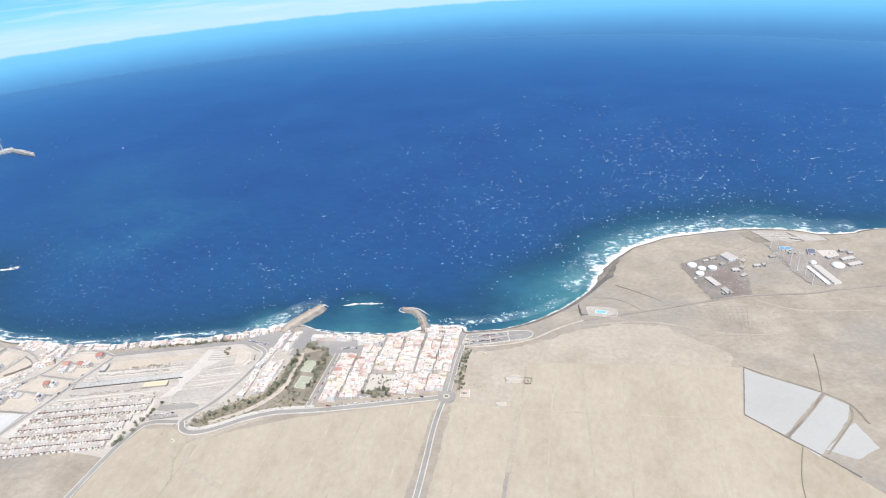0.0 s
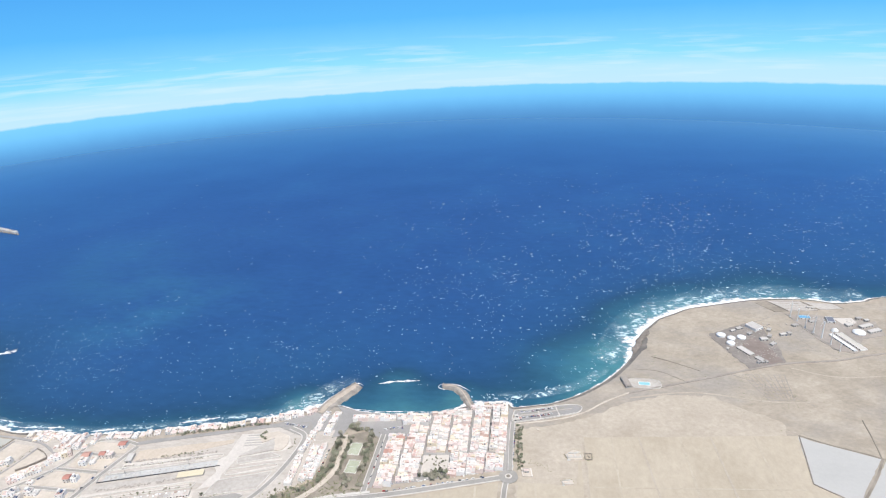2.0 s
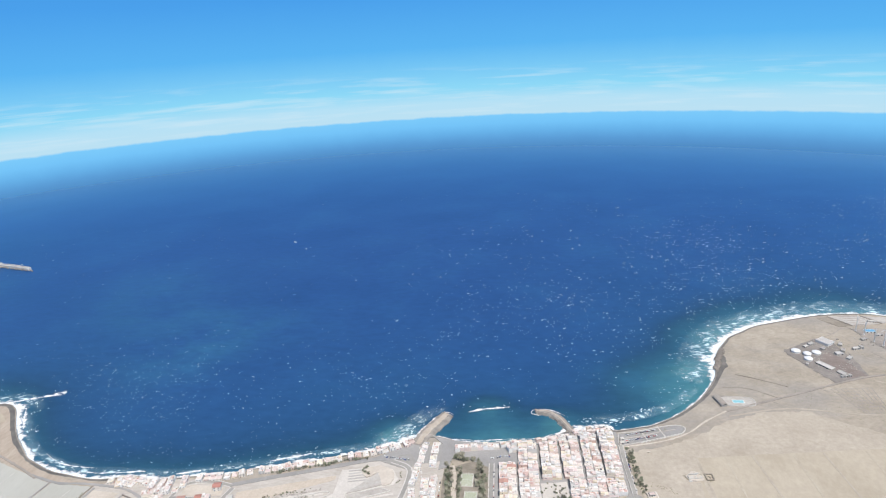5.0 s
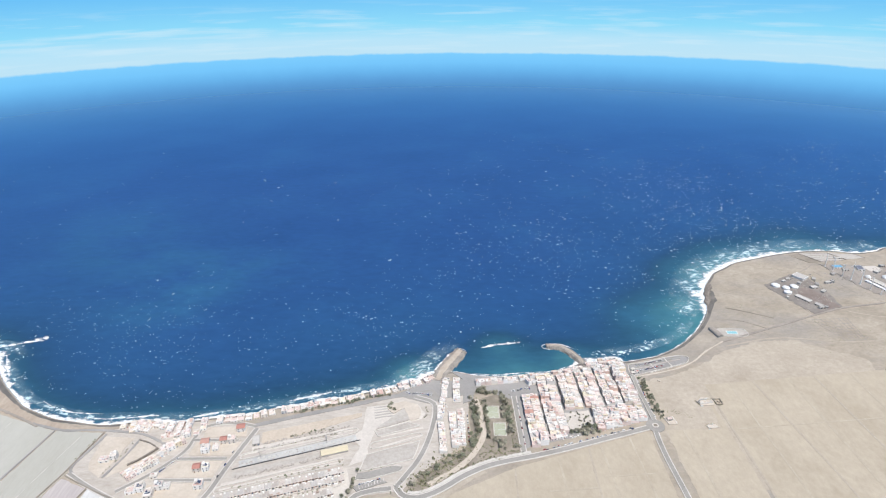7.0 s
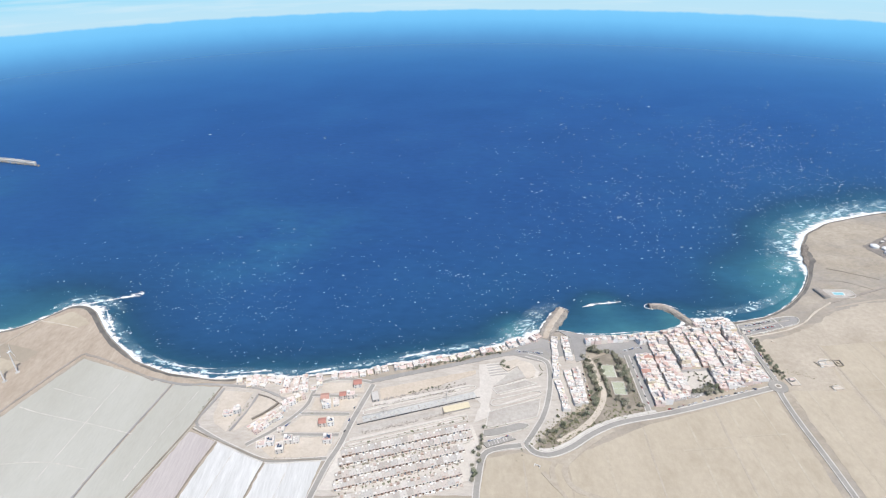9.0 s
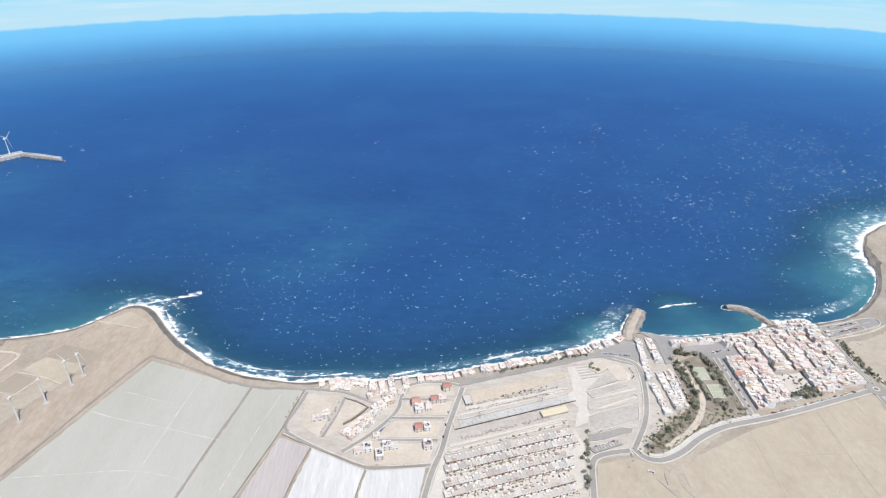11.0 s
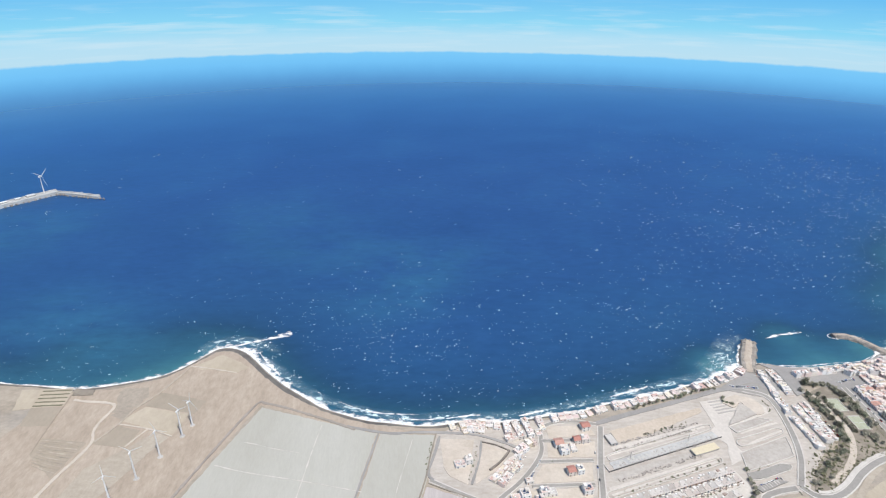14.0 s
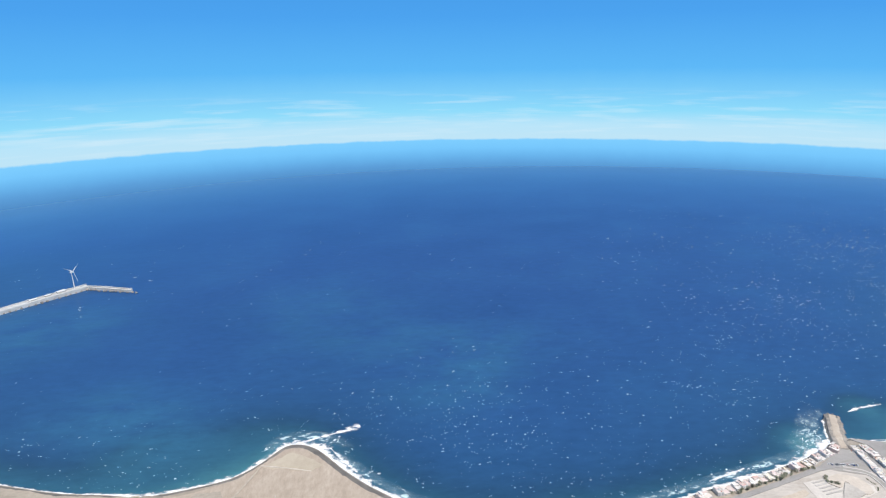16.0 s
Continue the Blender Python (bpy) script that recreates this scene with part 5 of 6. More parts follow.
def block(x0, x1, low, top, lean, mix, wide=3.3):
    """Two rows of houses back to back, doors to the streets on either side."""
    half = (x1 - x0) / 2
    for side, c in ((-1, x0 + half / 2), (1, x0 + half * 1.5)):
        row_of_houses((c + lean, low(c)), (c, top(c)), half - 0.08, side, VILLAGE, rng, mix, wide, shift=0.22)


MIXED = (0, 2, 6, 3, 6, 2, 1, 7, 0, 5)
block(-176, -164.8, lambda x: road_edge(x) + 0.6, lambda x: 334.5, 0.6, (0, 2, 3, 6, 3, 7, 4, 2), 3.6)
block(-163, -150, lambda x: road_edge(x) + 6.5, lambda x: 316.0, 0.8, MIXED, 3.4)
block(-163, -150, lambda x: 317.5, lambda x: 354.0 + (x + 163) * 0.25, 0.0, MIXED, 3.3)
block(-148, -135.6, lambda x: cross_street(x) + 1, lambda x: 357.6 + (x + 148) * 0.25, 0.6, (3, 2, 7, 6, 0, 2, 6), 3.6)
block(-133.8, -121.2, lambda x: cross_street(x) + 1, lambda x: 362.5 + (x + 133) * 0.25, 0.6, MIXED, 3.3)
block(-119.4, -108, lambda x: cross_street(x) + 1, lambda x: 366.5 + (x + 119) * 0.25, 0.6, MIXED, 3.3)
block(-106.4, -95.4, lambda x: cross_street(x) + 1, lambda x: 370.0 + (x + 106) * 0.2, 0.6, MIXED, 3.3)
for x0, x1 in ((-130.6, -119.6), (-119.2, -107.8), (-107.2, -95.6)):
    block(x0, x1, lambda x: road_edge(x) + 1.4, lambda x: cross_street(x) - 1.4, 0.0, (0, 2, 6, 3, 1, 6, 2), 3.0)
row_of_houses((-163, 294), (-151, 297.5), 4.4, 1, VILLAGE, rng, (1, 5, 1), 3.4)
row_of_houses((-170, 348.5), (-164, 351.5), 5.0, -1, VILLAGE, rng, (0, 6), 3.4)
row_of_houses((-175, 354.2), (-152, 358.6), 3.6, -1, VILLAGE, rng, (1, 6, 0, 5), 3.4)
row_of_houses((-150, 359.6), (-126, 366.4), 3.6, -1, VILLAGE, rng, (1, 6, 0, 5), 3.2)
row_of_houses((-96, 375), (-124, 369.8), 4.0, -1, VILLAGE, rng, (1, 5, 6), 3.2)
STRIP = "white strip houses"
row_of_houses((-228, 356), (-233, 312), 4.2, -1, STRIP, rng, (0, 2, 6, 1, 6), 3.0, M_WHITE_WALL, tall=(0.42, 0.72))
row_of_houses((-220.5, 357), (-221.5, 330), 4.8, 1, STRIP, rng, (6, 1, 2, 5), 3.0, M_WHITE_WALL, tall=(0.42, 0.72))
row_of_houses((-232.5, 310), (-231, 282), 4.4, -1, STRIP, rng, (6, 2, 1, 5), 3.0, M_WHITE_WALL, tall=(0.42, 0.72))
row_of_houses((-224.5, 320), (-223.5, 287), 4.8, -1, STRIP, rng, (0, 6, 2, 1), 3.0, M_WHITE_WALL, tall=(0.42, 0.72))
row_of_houses((-219, 322), (-219, 289), 4.6, 1, STRIP, rng, (6, 2, 1, 5), 3.0, M_WHITE_WALL, tall=(0.42, 0.72))
row_of_houses((-207, 350), (-176, 353), 4.6, -1, VILLAGE, rng, (0, 2, 1, 0), 3.8, skip=0.08)
SHORE = "shore houses"
shore = [p for p in coast if -448 < p.x < -240]
for i in range(0, len(shore) - 2, 2):
    p, n = shore[i], sides_of(shore, i)
    turn = math.degrees(math.atan2(n.y, n.x)) - 90
    if rng.random() < 0.95:
        c = p - n * rng.uniform(3.6, 4.4)
        place_house(c.x, c.y, turn, rng.uniform(3.7, 4.3), rng.uniform(4.6, 6.2), rng.choice((0, 1, 6, 2, 5, 6)), SHORE, tall=rng.uniform(0.5, 0.8))
    if -440 < p.x < -385 and rng.random() < 0.85:
        c = p - n * rng.uniform(8.4, 9.4)
        place_house(c.x, c.y, turn, rng.uniform(3.2, 4.1), rng.uniform(4, 5), rng.choice((0, 1, 5, 2)), SHORE, tall=rng.uniform(0.5, 0.8))
for i in range(0, len(shore) - 2, 2):
    p, n = shore[i], sides_of(shore, i)
    if -414 < p.x < -390:
        c = p - n * rng.uniform(12.8, 14.0)
        place_house(c.x, c.y, math.degrees(math.atan2(n.y, n.x)) - 90, rng.uniform(3.2, 4.1), rng.uniform(3.6, 4.4), rng.choice((0, 1, 5, 6)), SHORE, tall=rng.uniform(0.5, 0.8))
row_of_houses((-412, 299), (-399, 304), 4.6, -1, SHORE, rng, (0, 1, 5), 3.8)
row_of_houses((-408, 288), (-396, 297), 4.6, 1, SHORE, rng, (0, 1, 2), 3.8)
row_of_houses((-420, 266), (-406, 281), 3.6, 1, SHORE, rng, (1, 5, 1, 0), 3.4)
row_of_houses((-424, 269), (-410, 285), 3.6, -1, SHORE, rng, (1, 5, 6), 3.4, skip=0.1, tall=(0.5, 0.8))
row_of_houses((-413, 280), (-403, 291), 3.4, -1, SHORE, rng, (1, 5, 6), 3.2, tall=(0.5, 0.8))
VILLA = "detached villas"
for x, y, k, w, d in ((-382, 294, 4, 5, 5), (-380, 288.5, 2, 5, 5), (-374.5, 291, 1, 3.6, 6), (-371, 296, 4, 4, 4), (-366, 296.5, 2, 5, 4), (-363, 307, 4, 5, 4.6), (-380, 273, 4, 4.2, 4.6),
                      (-375, 273.5, 2, 3.8, 4.2), (-408, 258.5, 0, 5, 5), (-413, 257, 1, 5, 4), (-397.5, 259.5, 2, 5, 4.2), (-401, 253.5, 0, 4.6, 6), (-393, 260, 1, 3.6, 4.4),
                      (-374.5, 260, 2, 5, 5), (-440, 282, 1, 6, 4.4), (-435, 284, 0, 4, 4), (-404, 268, 1, 4, 3)):
    villa = place_house(x, y, 8, w, d, k, VILLA, M_WHITE_WALL)
    if k in (0, 2) and x < -372 and y < 275:
        panel = empty("solar_panel", pose(x, y + 0.3, 0.08 + 3.45, 0, 0, 8), "dark blue solar panels on a villa roof", "solar panel", "villa panels")
        part("panel", boxes((-w * 0.3, -d * 0.25, 0, w * 0.3, d * 0.22, 0.1)), M_PANEL, panel)
        part("frame", boxes((-w * 0.32, -d * 0.27, -0.2, w * 0.32, d * 0.24, -0.003)), M_CONCRETE, panel)


def plain_building(x, y, w, d, h, turn, label, wall, roof, group=""):
    root = empty("building", pose(x, y, 0.08, 0, 0, turn), label, "building", group)
    part("wall", shell(w, d, h, 0.25, 0.2), wall, root)
    part("roof", boxes((-w / 2 + 0.2, -d / 2 + 0.2, h - 0.015, w / 2 - 0.2, d / 2 - 0.2, h + 0.05)), roof, root)
    for i in range(max(1, int(w / 3))):
        window(root, -w / 2 + 1.5 + 3 * i, -d / 2, h * 0.55, 1.0, 0.8, 0)
    part("door", boxes((w / 2 - 1.2, -d / 2 - 0.05, 0, w / 2 - 0.5, -d / 2 + 0.04, min(1.3, h * 0.8))), M_WOOD, root)
    return root


def roof_clutter():
    """Tanks, laundry walls, vents and boxes on the flat roofs, too small to tell apart."""
    rg = random.Random(31)
    bm = bmesh.new()
    for x, y, turn, w, d, z in ROOFS:
        m = pose(x, y, z, 0, 0, turn)
        for _ in range(rg.randint(3, 7)):
            a, b = rg.uniform(-0.4, 0.4) * w, rg.uniform(-0.4, 0.4) * d
            p, q, h = rg.uniform(0.15, 0.5), rg.uniform(0.15, 0.55), rg.uniform(0.1, 0.75)
            if rg.random() < 0.3:
                p, h = rg.uniform(0.5, 0.9), 0.12
            k = len(bm.verts)
            box(bm, a - p, b - q, 0.0, a + p, b + q, h)
            bm.verts.ensure_lookup_table()
            for v in bm.verts[k:]:
                v.co = m @ v.co
    me = bpy.data.meshes.new("rooftop_clutter")
    bm.to_mesh(me)
    bm.free()
    me.materials.append(M_CLUTTER)
    return tagged(new("rooftop_clutter", me), "small tanks, vents and boxes on village roofs", "clutter", kind="stuff")


def scattered(name, quads, count, size, tall, label, seed, material=None):
    """Small loose pieces strewn along strips of ground."""
    rg = random.Random(seed)
    vs, fs = [], []
    for (ax, ay), (bx, by), spread in quads:
        for _ in range(count):
            u = rg.random()
            x, y = ax + (bx - ax) * u + rg.gauss(0, 0.3), ay + (by - ay) * u + rg.uniform(-spread, spread)
            s, q, h, a = rg.uniform(*size), rg.uniform(*size), rg.uniform(*tall), rg.uniform(0, 3.1)
            k = len(vs)
            for z in (0.0, h):
                for cx, cy in ((-s, -q), (s, -q), (s, q), (-s, q)):
                    vs.append((x + cx * math.cos(a) - cy * math.sin(a), y + cx * math.sin(a) + cy * math.cos(a), z))
            fs += [tuple(k + i for i in f) for f in ((4, 5, 6, 7), (0, 1, 5, 4), (1, 2, 6, 5), (2, 3, 7, 6), (3, 0, 4, 7))]
    return tagged(mesh_object(name, vs, fs, material or M_CLUTTER), label, "debris", kind="stuff")


def barrier(x, y, turn, w):
    root = empty("barrier", pose(x, y, 0.1, 0, 0, turn), "low white wall block along the beach lot", "barrier", "beach lot barriers")
    part("block", boxes((-w / 2, -0.4, 0, w / 2, 0.4, 0.55, 0.08)), M_WHITE_WALL, root)
    part("coping", boxes((-w / 2 - 0.06, -0.46, 0.553, w / 2 + 0.06, 0.46, 0.65)), M_KERB, root)


for k in range(11):
    barrier(-76 + 2.75 * k, 360.2 + 0.98 * k, 19.6, (2.0, 1.4, 1.7)[k % 3])
for k, (x, y, w, d) in enumerate(((-90, 359.6, 3.4, 2.4), (-86.5, 360.6, 2.4, 2.0), (-89.4, 363.2, 2.6, 1.8))):
    plain_building(x, y, w, d, 1.0 + 0.2 * k, 14, "small brown-roofed hut at the beach lot", M_WHITE_WALL, M_RED if k == 1 else M_PALE_ROOF, "beach huts")

roof_clutter()
scattered("site_debris", [((-345, 294), (-292, 308), 0.9), ((-356, 275), (-286, 297), 2.6), ((-352, 288), (-300, 302), 0.6), ((-355, 266), (-300, 283), 1.2)], 85, (0.15, 0.55), (0.2, 0.7),
          "building debris and materials on cleared land", 5, M_DULL)
scattered("yard_clutter", [((-366, 240.2), (-293, 260.5), 0.8), ((-366, 246.8), (-293, 267), 0.6), ((-367, 231), (-297, 250.5), 0.8), ((-367, 224.5), (-297, 244), 0.8)], 90, (0.12, 0.45), (0.2, 1.0),
          "sheds, tanks and bins in terrace back yards", 6, M_DULL)
scattered("street_clutter", [((-420, 268), (-402, 288), 2.5), ((-442, 310), (-396, 312), 2.0), ((-232, 352), (-222, 285), 1.0), ((-176, 288), (-100, 308), 1.2)], 60, (0.12, 0.5), (0.2, 0.9),
          "bins, walls and small sheds between houses", 7)
scattered("works_clutter", [((80, 478), (122, 492), 12), ((92, 452), (118, 462), 8), ((140, 505), (205, 512), 12), ((84, 460), (112, 500), 8), ((100, 500), (126, 505), 6)], 75, (0.12, 0.6), (0.15, 0.6), "pipes, basins and machinery in the works yard", 8, M_DULL)
scattered("shore_rocks", [((4, 456), (11, 470), 3.0), ((9, 470), (20, 488), 3.0)], 170, (0.4, 1.3), (0.3, 0.8), "dark rocks along the southern point", 12, M_ROCK)


# ---- terraced houses ----
def terrace_unit(at, group, make):
    """make: 0 plain, 1 with a covered roof terrace, 2 with a roof store and a wide porch."""
    label = ("terraced house with brown flat roof and white stair hut", "terraced house with a covered roof terrace", "terraced house with a roof store and wide porch")[make]
    root = empty("terraced_house", at, label, "terraced house", group)
    part("wall", shell(3.74, 4.4, 2.0, 0.1, 0.1), M_PALE_ROOF, root)
    deck = part("roof", boxes((-1.74, -2.09, 1.985, 1.74, 2.09, 2.03)), M_PINK_ROOF, root)
    hut = ((-1.35, 0.9, -0.5, 1.7), (0.3, 0.7, 1.2, 1.6), (-1.5, -0.2, -0.6, 0.8))[make]
    part("stair_hut", boxes((hut[0], hut[1], 2.033, hut[2], hut[3], 2.7)), M_WHITE_WALL, deck)
    part("water_tank", boxes((0.2 - 0.9 * (make == 1), -1.2, 2.033, 0.7 - 0.9 * (make == 1), -0.7, 2.45)), M_ROOF_GREY, deck)
    if make == 1:
        part("pergola", boxes((-1.7, -2.05, 2.55, 0.1, -1.1, 2.63), (-1.7, -2.05, 2.033, -1.6, -1.95, 2.547), (0.0, -2.05, 2.033, 0.1, -1.95, 2.547)), M_FRONT, deck)
    if make == 2:
        part("roof_store", boxes((0.1, 0.6, 2.033, 1.65, 2.0, 2.9)), M_FRONT, deck)
    part("front", boxes((-1.85, -2.42, 0, 1.85, -2.203, 2.08)), M_FRONT, root, "coloured street front")
    part("porch", boxes((0.2 - 0.8 * (make == 2), -3.2, 0, 1.69, -2.423, 1.0)), (M_WHITE_WALL, M_FRONT, M_WHITE_WALL)[make], root)
    part("yard_wall", boxes((-1.84, -3.9, 0, -1.7, -2.423, 0.8)), M_FRONT, root)
    part("yard_wall", boxes((1.71, -3.9, 0, 1.84, -2.423, 0.8)), M_FRONT, root)
    part("door", boxes((-1.5, -2.5, 0, -0.7, -2.38, 1.2)), M_WOOD, root)
    for x in (-1.1, 0.9):
        window(root, x, -2.42, 1.7, 0.8, 0.7, 0)
    return root


firsts = {}
for (ax, ay), (bx, by) in (((-365, 249.5), (-291, 270)), ((-365.5, 243), (-290, 264)), ((-366, 233.5), (-295, 254)), ((-366, 227), (-296, 247.5)), ((-366, 217), (-297, 237)), ((-366, 211), (-297, 231))):
    n = int(math.hypot(bx - ax, by - ay) / 3.75)
    turn = math.degrees(math.atan2(by - ay, bx - ax))
    for k in range(n):
        u = (k + 0.5) / n
        at = pose(ax + (bx - ax) * u, ay + (by - ay) * u, 0.07, 0, 0, turn)
        make = rng.choice((0, 0, 1, 2))
        if make not in firsts:
            firsts[make] = terrace_unit(at @ Matrix.Diagonal((1, 1, 0.78, 1)), "terraced houses", make)
        else:
            copy_thing(firsts[make], at)


# ---- building site between terraces and shore ----
def slab_building():
    ax, ay, bx, by = -359, 272.5, -284, 295.5
    turn = math.degrees(math.atan2(by - ay, bx - ax))
    length = math.hypot(bx - ax, by - ay)
    root = empty("concrete_platform", pose(ax, ay, 0.07, 0, 0, turn), "long raised pale concrete platform with a dark edge wall", "platform")
    part("deck", boxes((4, 0.8, 0, length - 2, 5.6, 0.3)), M_PIER, root)
    part("edge_wall", boxes((0, -0.12, 0, length, 0.12, 0.6)), M_DARK, root, "dark low edge wall")
    part("side_wall", boxes((0, 0.123, 0, 0.3, 5.2, 0.9), (4, 5.603, 0, length - 2, 5.8, 0.5)), M_ROOF_GREY, root)
    return root


slab_building()
shed = empty("yellow_shed", pose(-299, 285.5, 0.07, 0, 0, 16), "long low shed with a dull yellow roof", "shed")
part("wall", boxes((-8.2, -2.2, 0, 8.2, 2.2, 1.5)), M_CONCRETE, shed)
part("roof", boxes((-8.5, -2.5, 1.503, 8.5, 2.5, 1.8, 0.2)), M_YELLOW, shed)
for (ax, ay), (bx, by) in (((-347, 291), (-290, 307)), ((-358, 284), (-296, 301)), ((-362, 257), (-292, 278)), ((-271, 298), (-244, 306)), ((-274, 288), (-244, 299.5)), ((-362, 237), (-294, 257))):
    road([(ax, ay), ((ax + bx) / 2, (ay + by) / 2 + 0.3), (bx, by)], 1.2, "narrow pale walk across cleared land", M_PAVING, z=0.05, name="walk")
for k in range(5):
    y = 326 - 2.6 * k
    tagged(strip("bench_step", [Vector((-278 + 0.4 * k, y)), Vector((-270, y + 1.4)), Vector((-266 + 0.5 * k, y + 2.2))], -0.5, 0.5, 0.45, M_CONCRETE), "low concrete step on the plaza", "step", "plaza steps")
patch("sand_plot", [(-257.6, 325), (-254.5, 318.5), (-253, 313), (-264, 309), (-275, 304.6), (-266, 315)], M_LOT, 0.12, "pinkish triangular court on the plaza", "garden")
patch("sand_plot", [(-269, 325), (-264, 330), (-257, 332), (-248, 327.5), (-245.5, 320), (-247, 314.5), (-253, 312.5), (-257, 325), (-264.6, 320)], M_DIRT, 0.12, "rounded pale sand garden on the plaza", "garden")
patch("parking_lot", [(-283, 267.5), (-276, 268.6), (-262, 273), (-256, 272), (-258, 269), (-275, 263.5), (-283, 263)], M_ASPHALT, 0.10, "narrow asphalt loop beside the gravel lot", "parking lot", 0.3)
patch("parking_lot", [(-284.5, 257.5), (-269, 263), (-264.5, 260.5), (-282, 254)], M_ASPHALT, 0.10, "asphalt car park with white bay lines", "parking lot", 0.3)
for k in range(9):
    x, y = -281 + 1.75 * k, 256.8 + 0.62 * k
    road([(x, y + 1.5), (x + 0.4, y), (x + 0.8, y - 1.4)], 0.22, "white bay line on the car park", M_KERB, name="bay_line")


def site_crane(x, y, tall, turn):
    root = empty("crane", pose(x, y, 0.3, 0, 0, turn), "slim grey crane on the building site", "crane", "site cranes")
    part("base", boxes((-0.5, -0.5, 0, 0.5, 0.5, 0.4, 0.1)), M_CONCRETE, root)
    part("mast", boxes((-0.14, -0.14, 0.403, 0.14, 0.14, tall)), M_ROOF_GREY, root)
    part("jib", boxes((-1.2, -0.1, tall + 0.003, 3.6, 0.1, tall + 0.2)), M_ROOF_GREY, root)
    part("counterweight", boxes((-1.2, -0.25, tall - 0.4, -0.6, 0.25, tall)), M_CONCRETE, root)


site_crane(-344, 281.5, 5.0, 15), site_crane(-305, 294, 5.0, 60)
scattered("site_rubble", [((-354, 277.5), (-288, 297), 1.7)], 420, (0.15, 0.6), (0.3, 0.55), "pale rubble and formwork on the concrete platform", 15, M_PALE_SCRAP)
plain_building(-350.5, 296, 4.5, 8, 1.6, 14, "grey-roofed corner building beside the sand plot", M_CONCRETE, M_ROOF_GREY, "")
culvert = empty("culvert", pose(-254.5, 241, 0.4, 0, 0, -30), "pale concrete culvert head with a dark slab for its opening", "culvert")
part("headwall", boxes((-1.8, 0, 0, 1.6, 0.35, 0.7), (-1.8, -1.2, 0, -1.5, -0.003, 0.5), (1.3, -1.2, 0, 1.6, -0.003, 0.5)), M_WHITE_WALL, culvert)
# no hollow here: a dark slab on the headwall stands for its shade
part("opening", boxes((0.2, -0.06, 0, 1.1, -0.004, 0.55)), M_DARK, culvert, "dark slab painted as the shade in a culvert opening")


# ---- courts, pool, roundabout ----
def court(x, y, turn):
    root = empty("sports_court", pose(x, y, 0.30, 0, 0, turn), "worn green sports court with pale fence", "court", "courts")
    part("surface", boxes((-3.9, -5.8, 0, 3.9, 5.8, 0.08)), M_COURT, root)
    for r in ((-3.9, -0.06, 3.9, 0.06), (-3.7, -5.6, -3.58, 5.6), (3.58, -5.6, 3.7, 5.6), (-3.57, 5.48, 3.57, 5.6), (-3.57, -5.6, 3.57, -5.48)):
        part("line", boxes((r[0], r[1], 0.083, r[2], r[3], 0.1)), M_WHITE, root)
    for sx in (-4.1, 4.1):
        part("kerb", boxes((sx - 0.15, -6.1, 0, sx + 0.15, 6.1, 0.35)), M_PAVING, root)
    for sy in (-6.0, 6.0):
        part("kerb", boxes((-3.94, sy - 0.15, 0, 3.94, sy + 0.15, 0.35)), M_PAVING, root)
        part("goal", boxes((-0.7, sy * 0.93 - 0.04, 0.09, -0.62, sy * 0.93 + 0.04, 1.0), (0.62, sy * 0.93 - 0.04, 0.09, 0.7, sy * 0.93 + 0.04, 1.0),
                           (-0.62, sy * 0.93 - 0.04, 0.92, 0.62, sy * 0.93 + 0.04, 1.0)), M_WHITE, root)


court(-197, 319.5, -2), court(-194, 303, -2)


def water_material():
    m, nt, bsdf, out = start_material("pool_water")
    col = ramp(nt, place_noise(nt, 0.8, 3), [(0.3, (0.21, 0.46, 0.51)), (0.7, (0.28, 0.53, 0.57))])
    nt.links.new(col, bsdf.inputs["Base Color"])
    bsdf.inputs["Roughness"].default_value = 0.08
    return m


pool = empty("swimming_pool", pose(6, 410.5, 0.08, 0, 0, -2), "turquoise rectangular swimming pool with grey deck", "pool")
deck = bmesh.new()
outer = [deck.verts.new((12 * math.copysign(abs(math.cos(a)) ** 0.6, math.cos(a)), 6.0 * math.copysign(abs(math.sin(a)) ** 0.6, math.sin(a)), 0.14)) for a in (2 * math.pi * k / 32 for k in range(32))]
inner = [deck.verts.new((4.3 * math.copysign(min(1, 1.5 * abs(math.cos(a))), math.cos(a)), 2.1 * math.copysign(min(1, 1.5 * abs(math.sin(a))), math.sin(a)), 0.14)) for a in (2 * math.pi * k / 32 for k in range(32))]
for k in range(32):
    deck.faces.new((outer[k], outer[(k + 1) % 32], inner[(k + 1) % 32], inner[k]))
OUTLINE = [v.co.copy() for v in outer]
low = [deck.verts.new((v.co.x * 1.01, v.co.y * 1.01, -0.1)) for v in outer]
for k in range(32):
    deck.faces.new((outer[(k + 1) % 32], outer[k], low[k], low[(k + 1) % 32]))
part("deck", deck, M_LOT, pool)
rim = bmesh.new()
ring = [[rim.verts.new((v.x * f, v.y * f, z)) for v in OUTLINE] for f, z in ((1.0, -0.1), (1.0, 0.5), (1.035, 0.5), (1.035, -0.1))]
for a, b in zip(ring, ring[1:]):
    for k in range(32):
        rim.faces.new((a[k], a[(k + 1) % 32], b[(k + 1) % 32], b[k]))
part("boundary_wall", rim, M_KERB, pool, "low pale boundary wall")
part("rim", boxes((-4.3, -2.1, 0, 4.3, -1.75, 0.25), (-4.3, 1.75, 0, 4.3, 2.1, 0.25), (-4.3, -1.747, 0, -3.95, 1.747, 0.25), (3.95, -1.747, 0, 4.3, 1.747, 0.25)), M_WHITE, pool)
part("water", boxes((-3.95, -1.75, 0, 3.95, 1.75, 0.12)), water_material(), pool, "turquoise pool water")
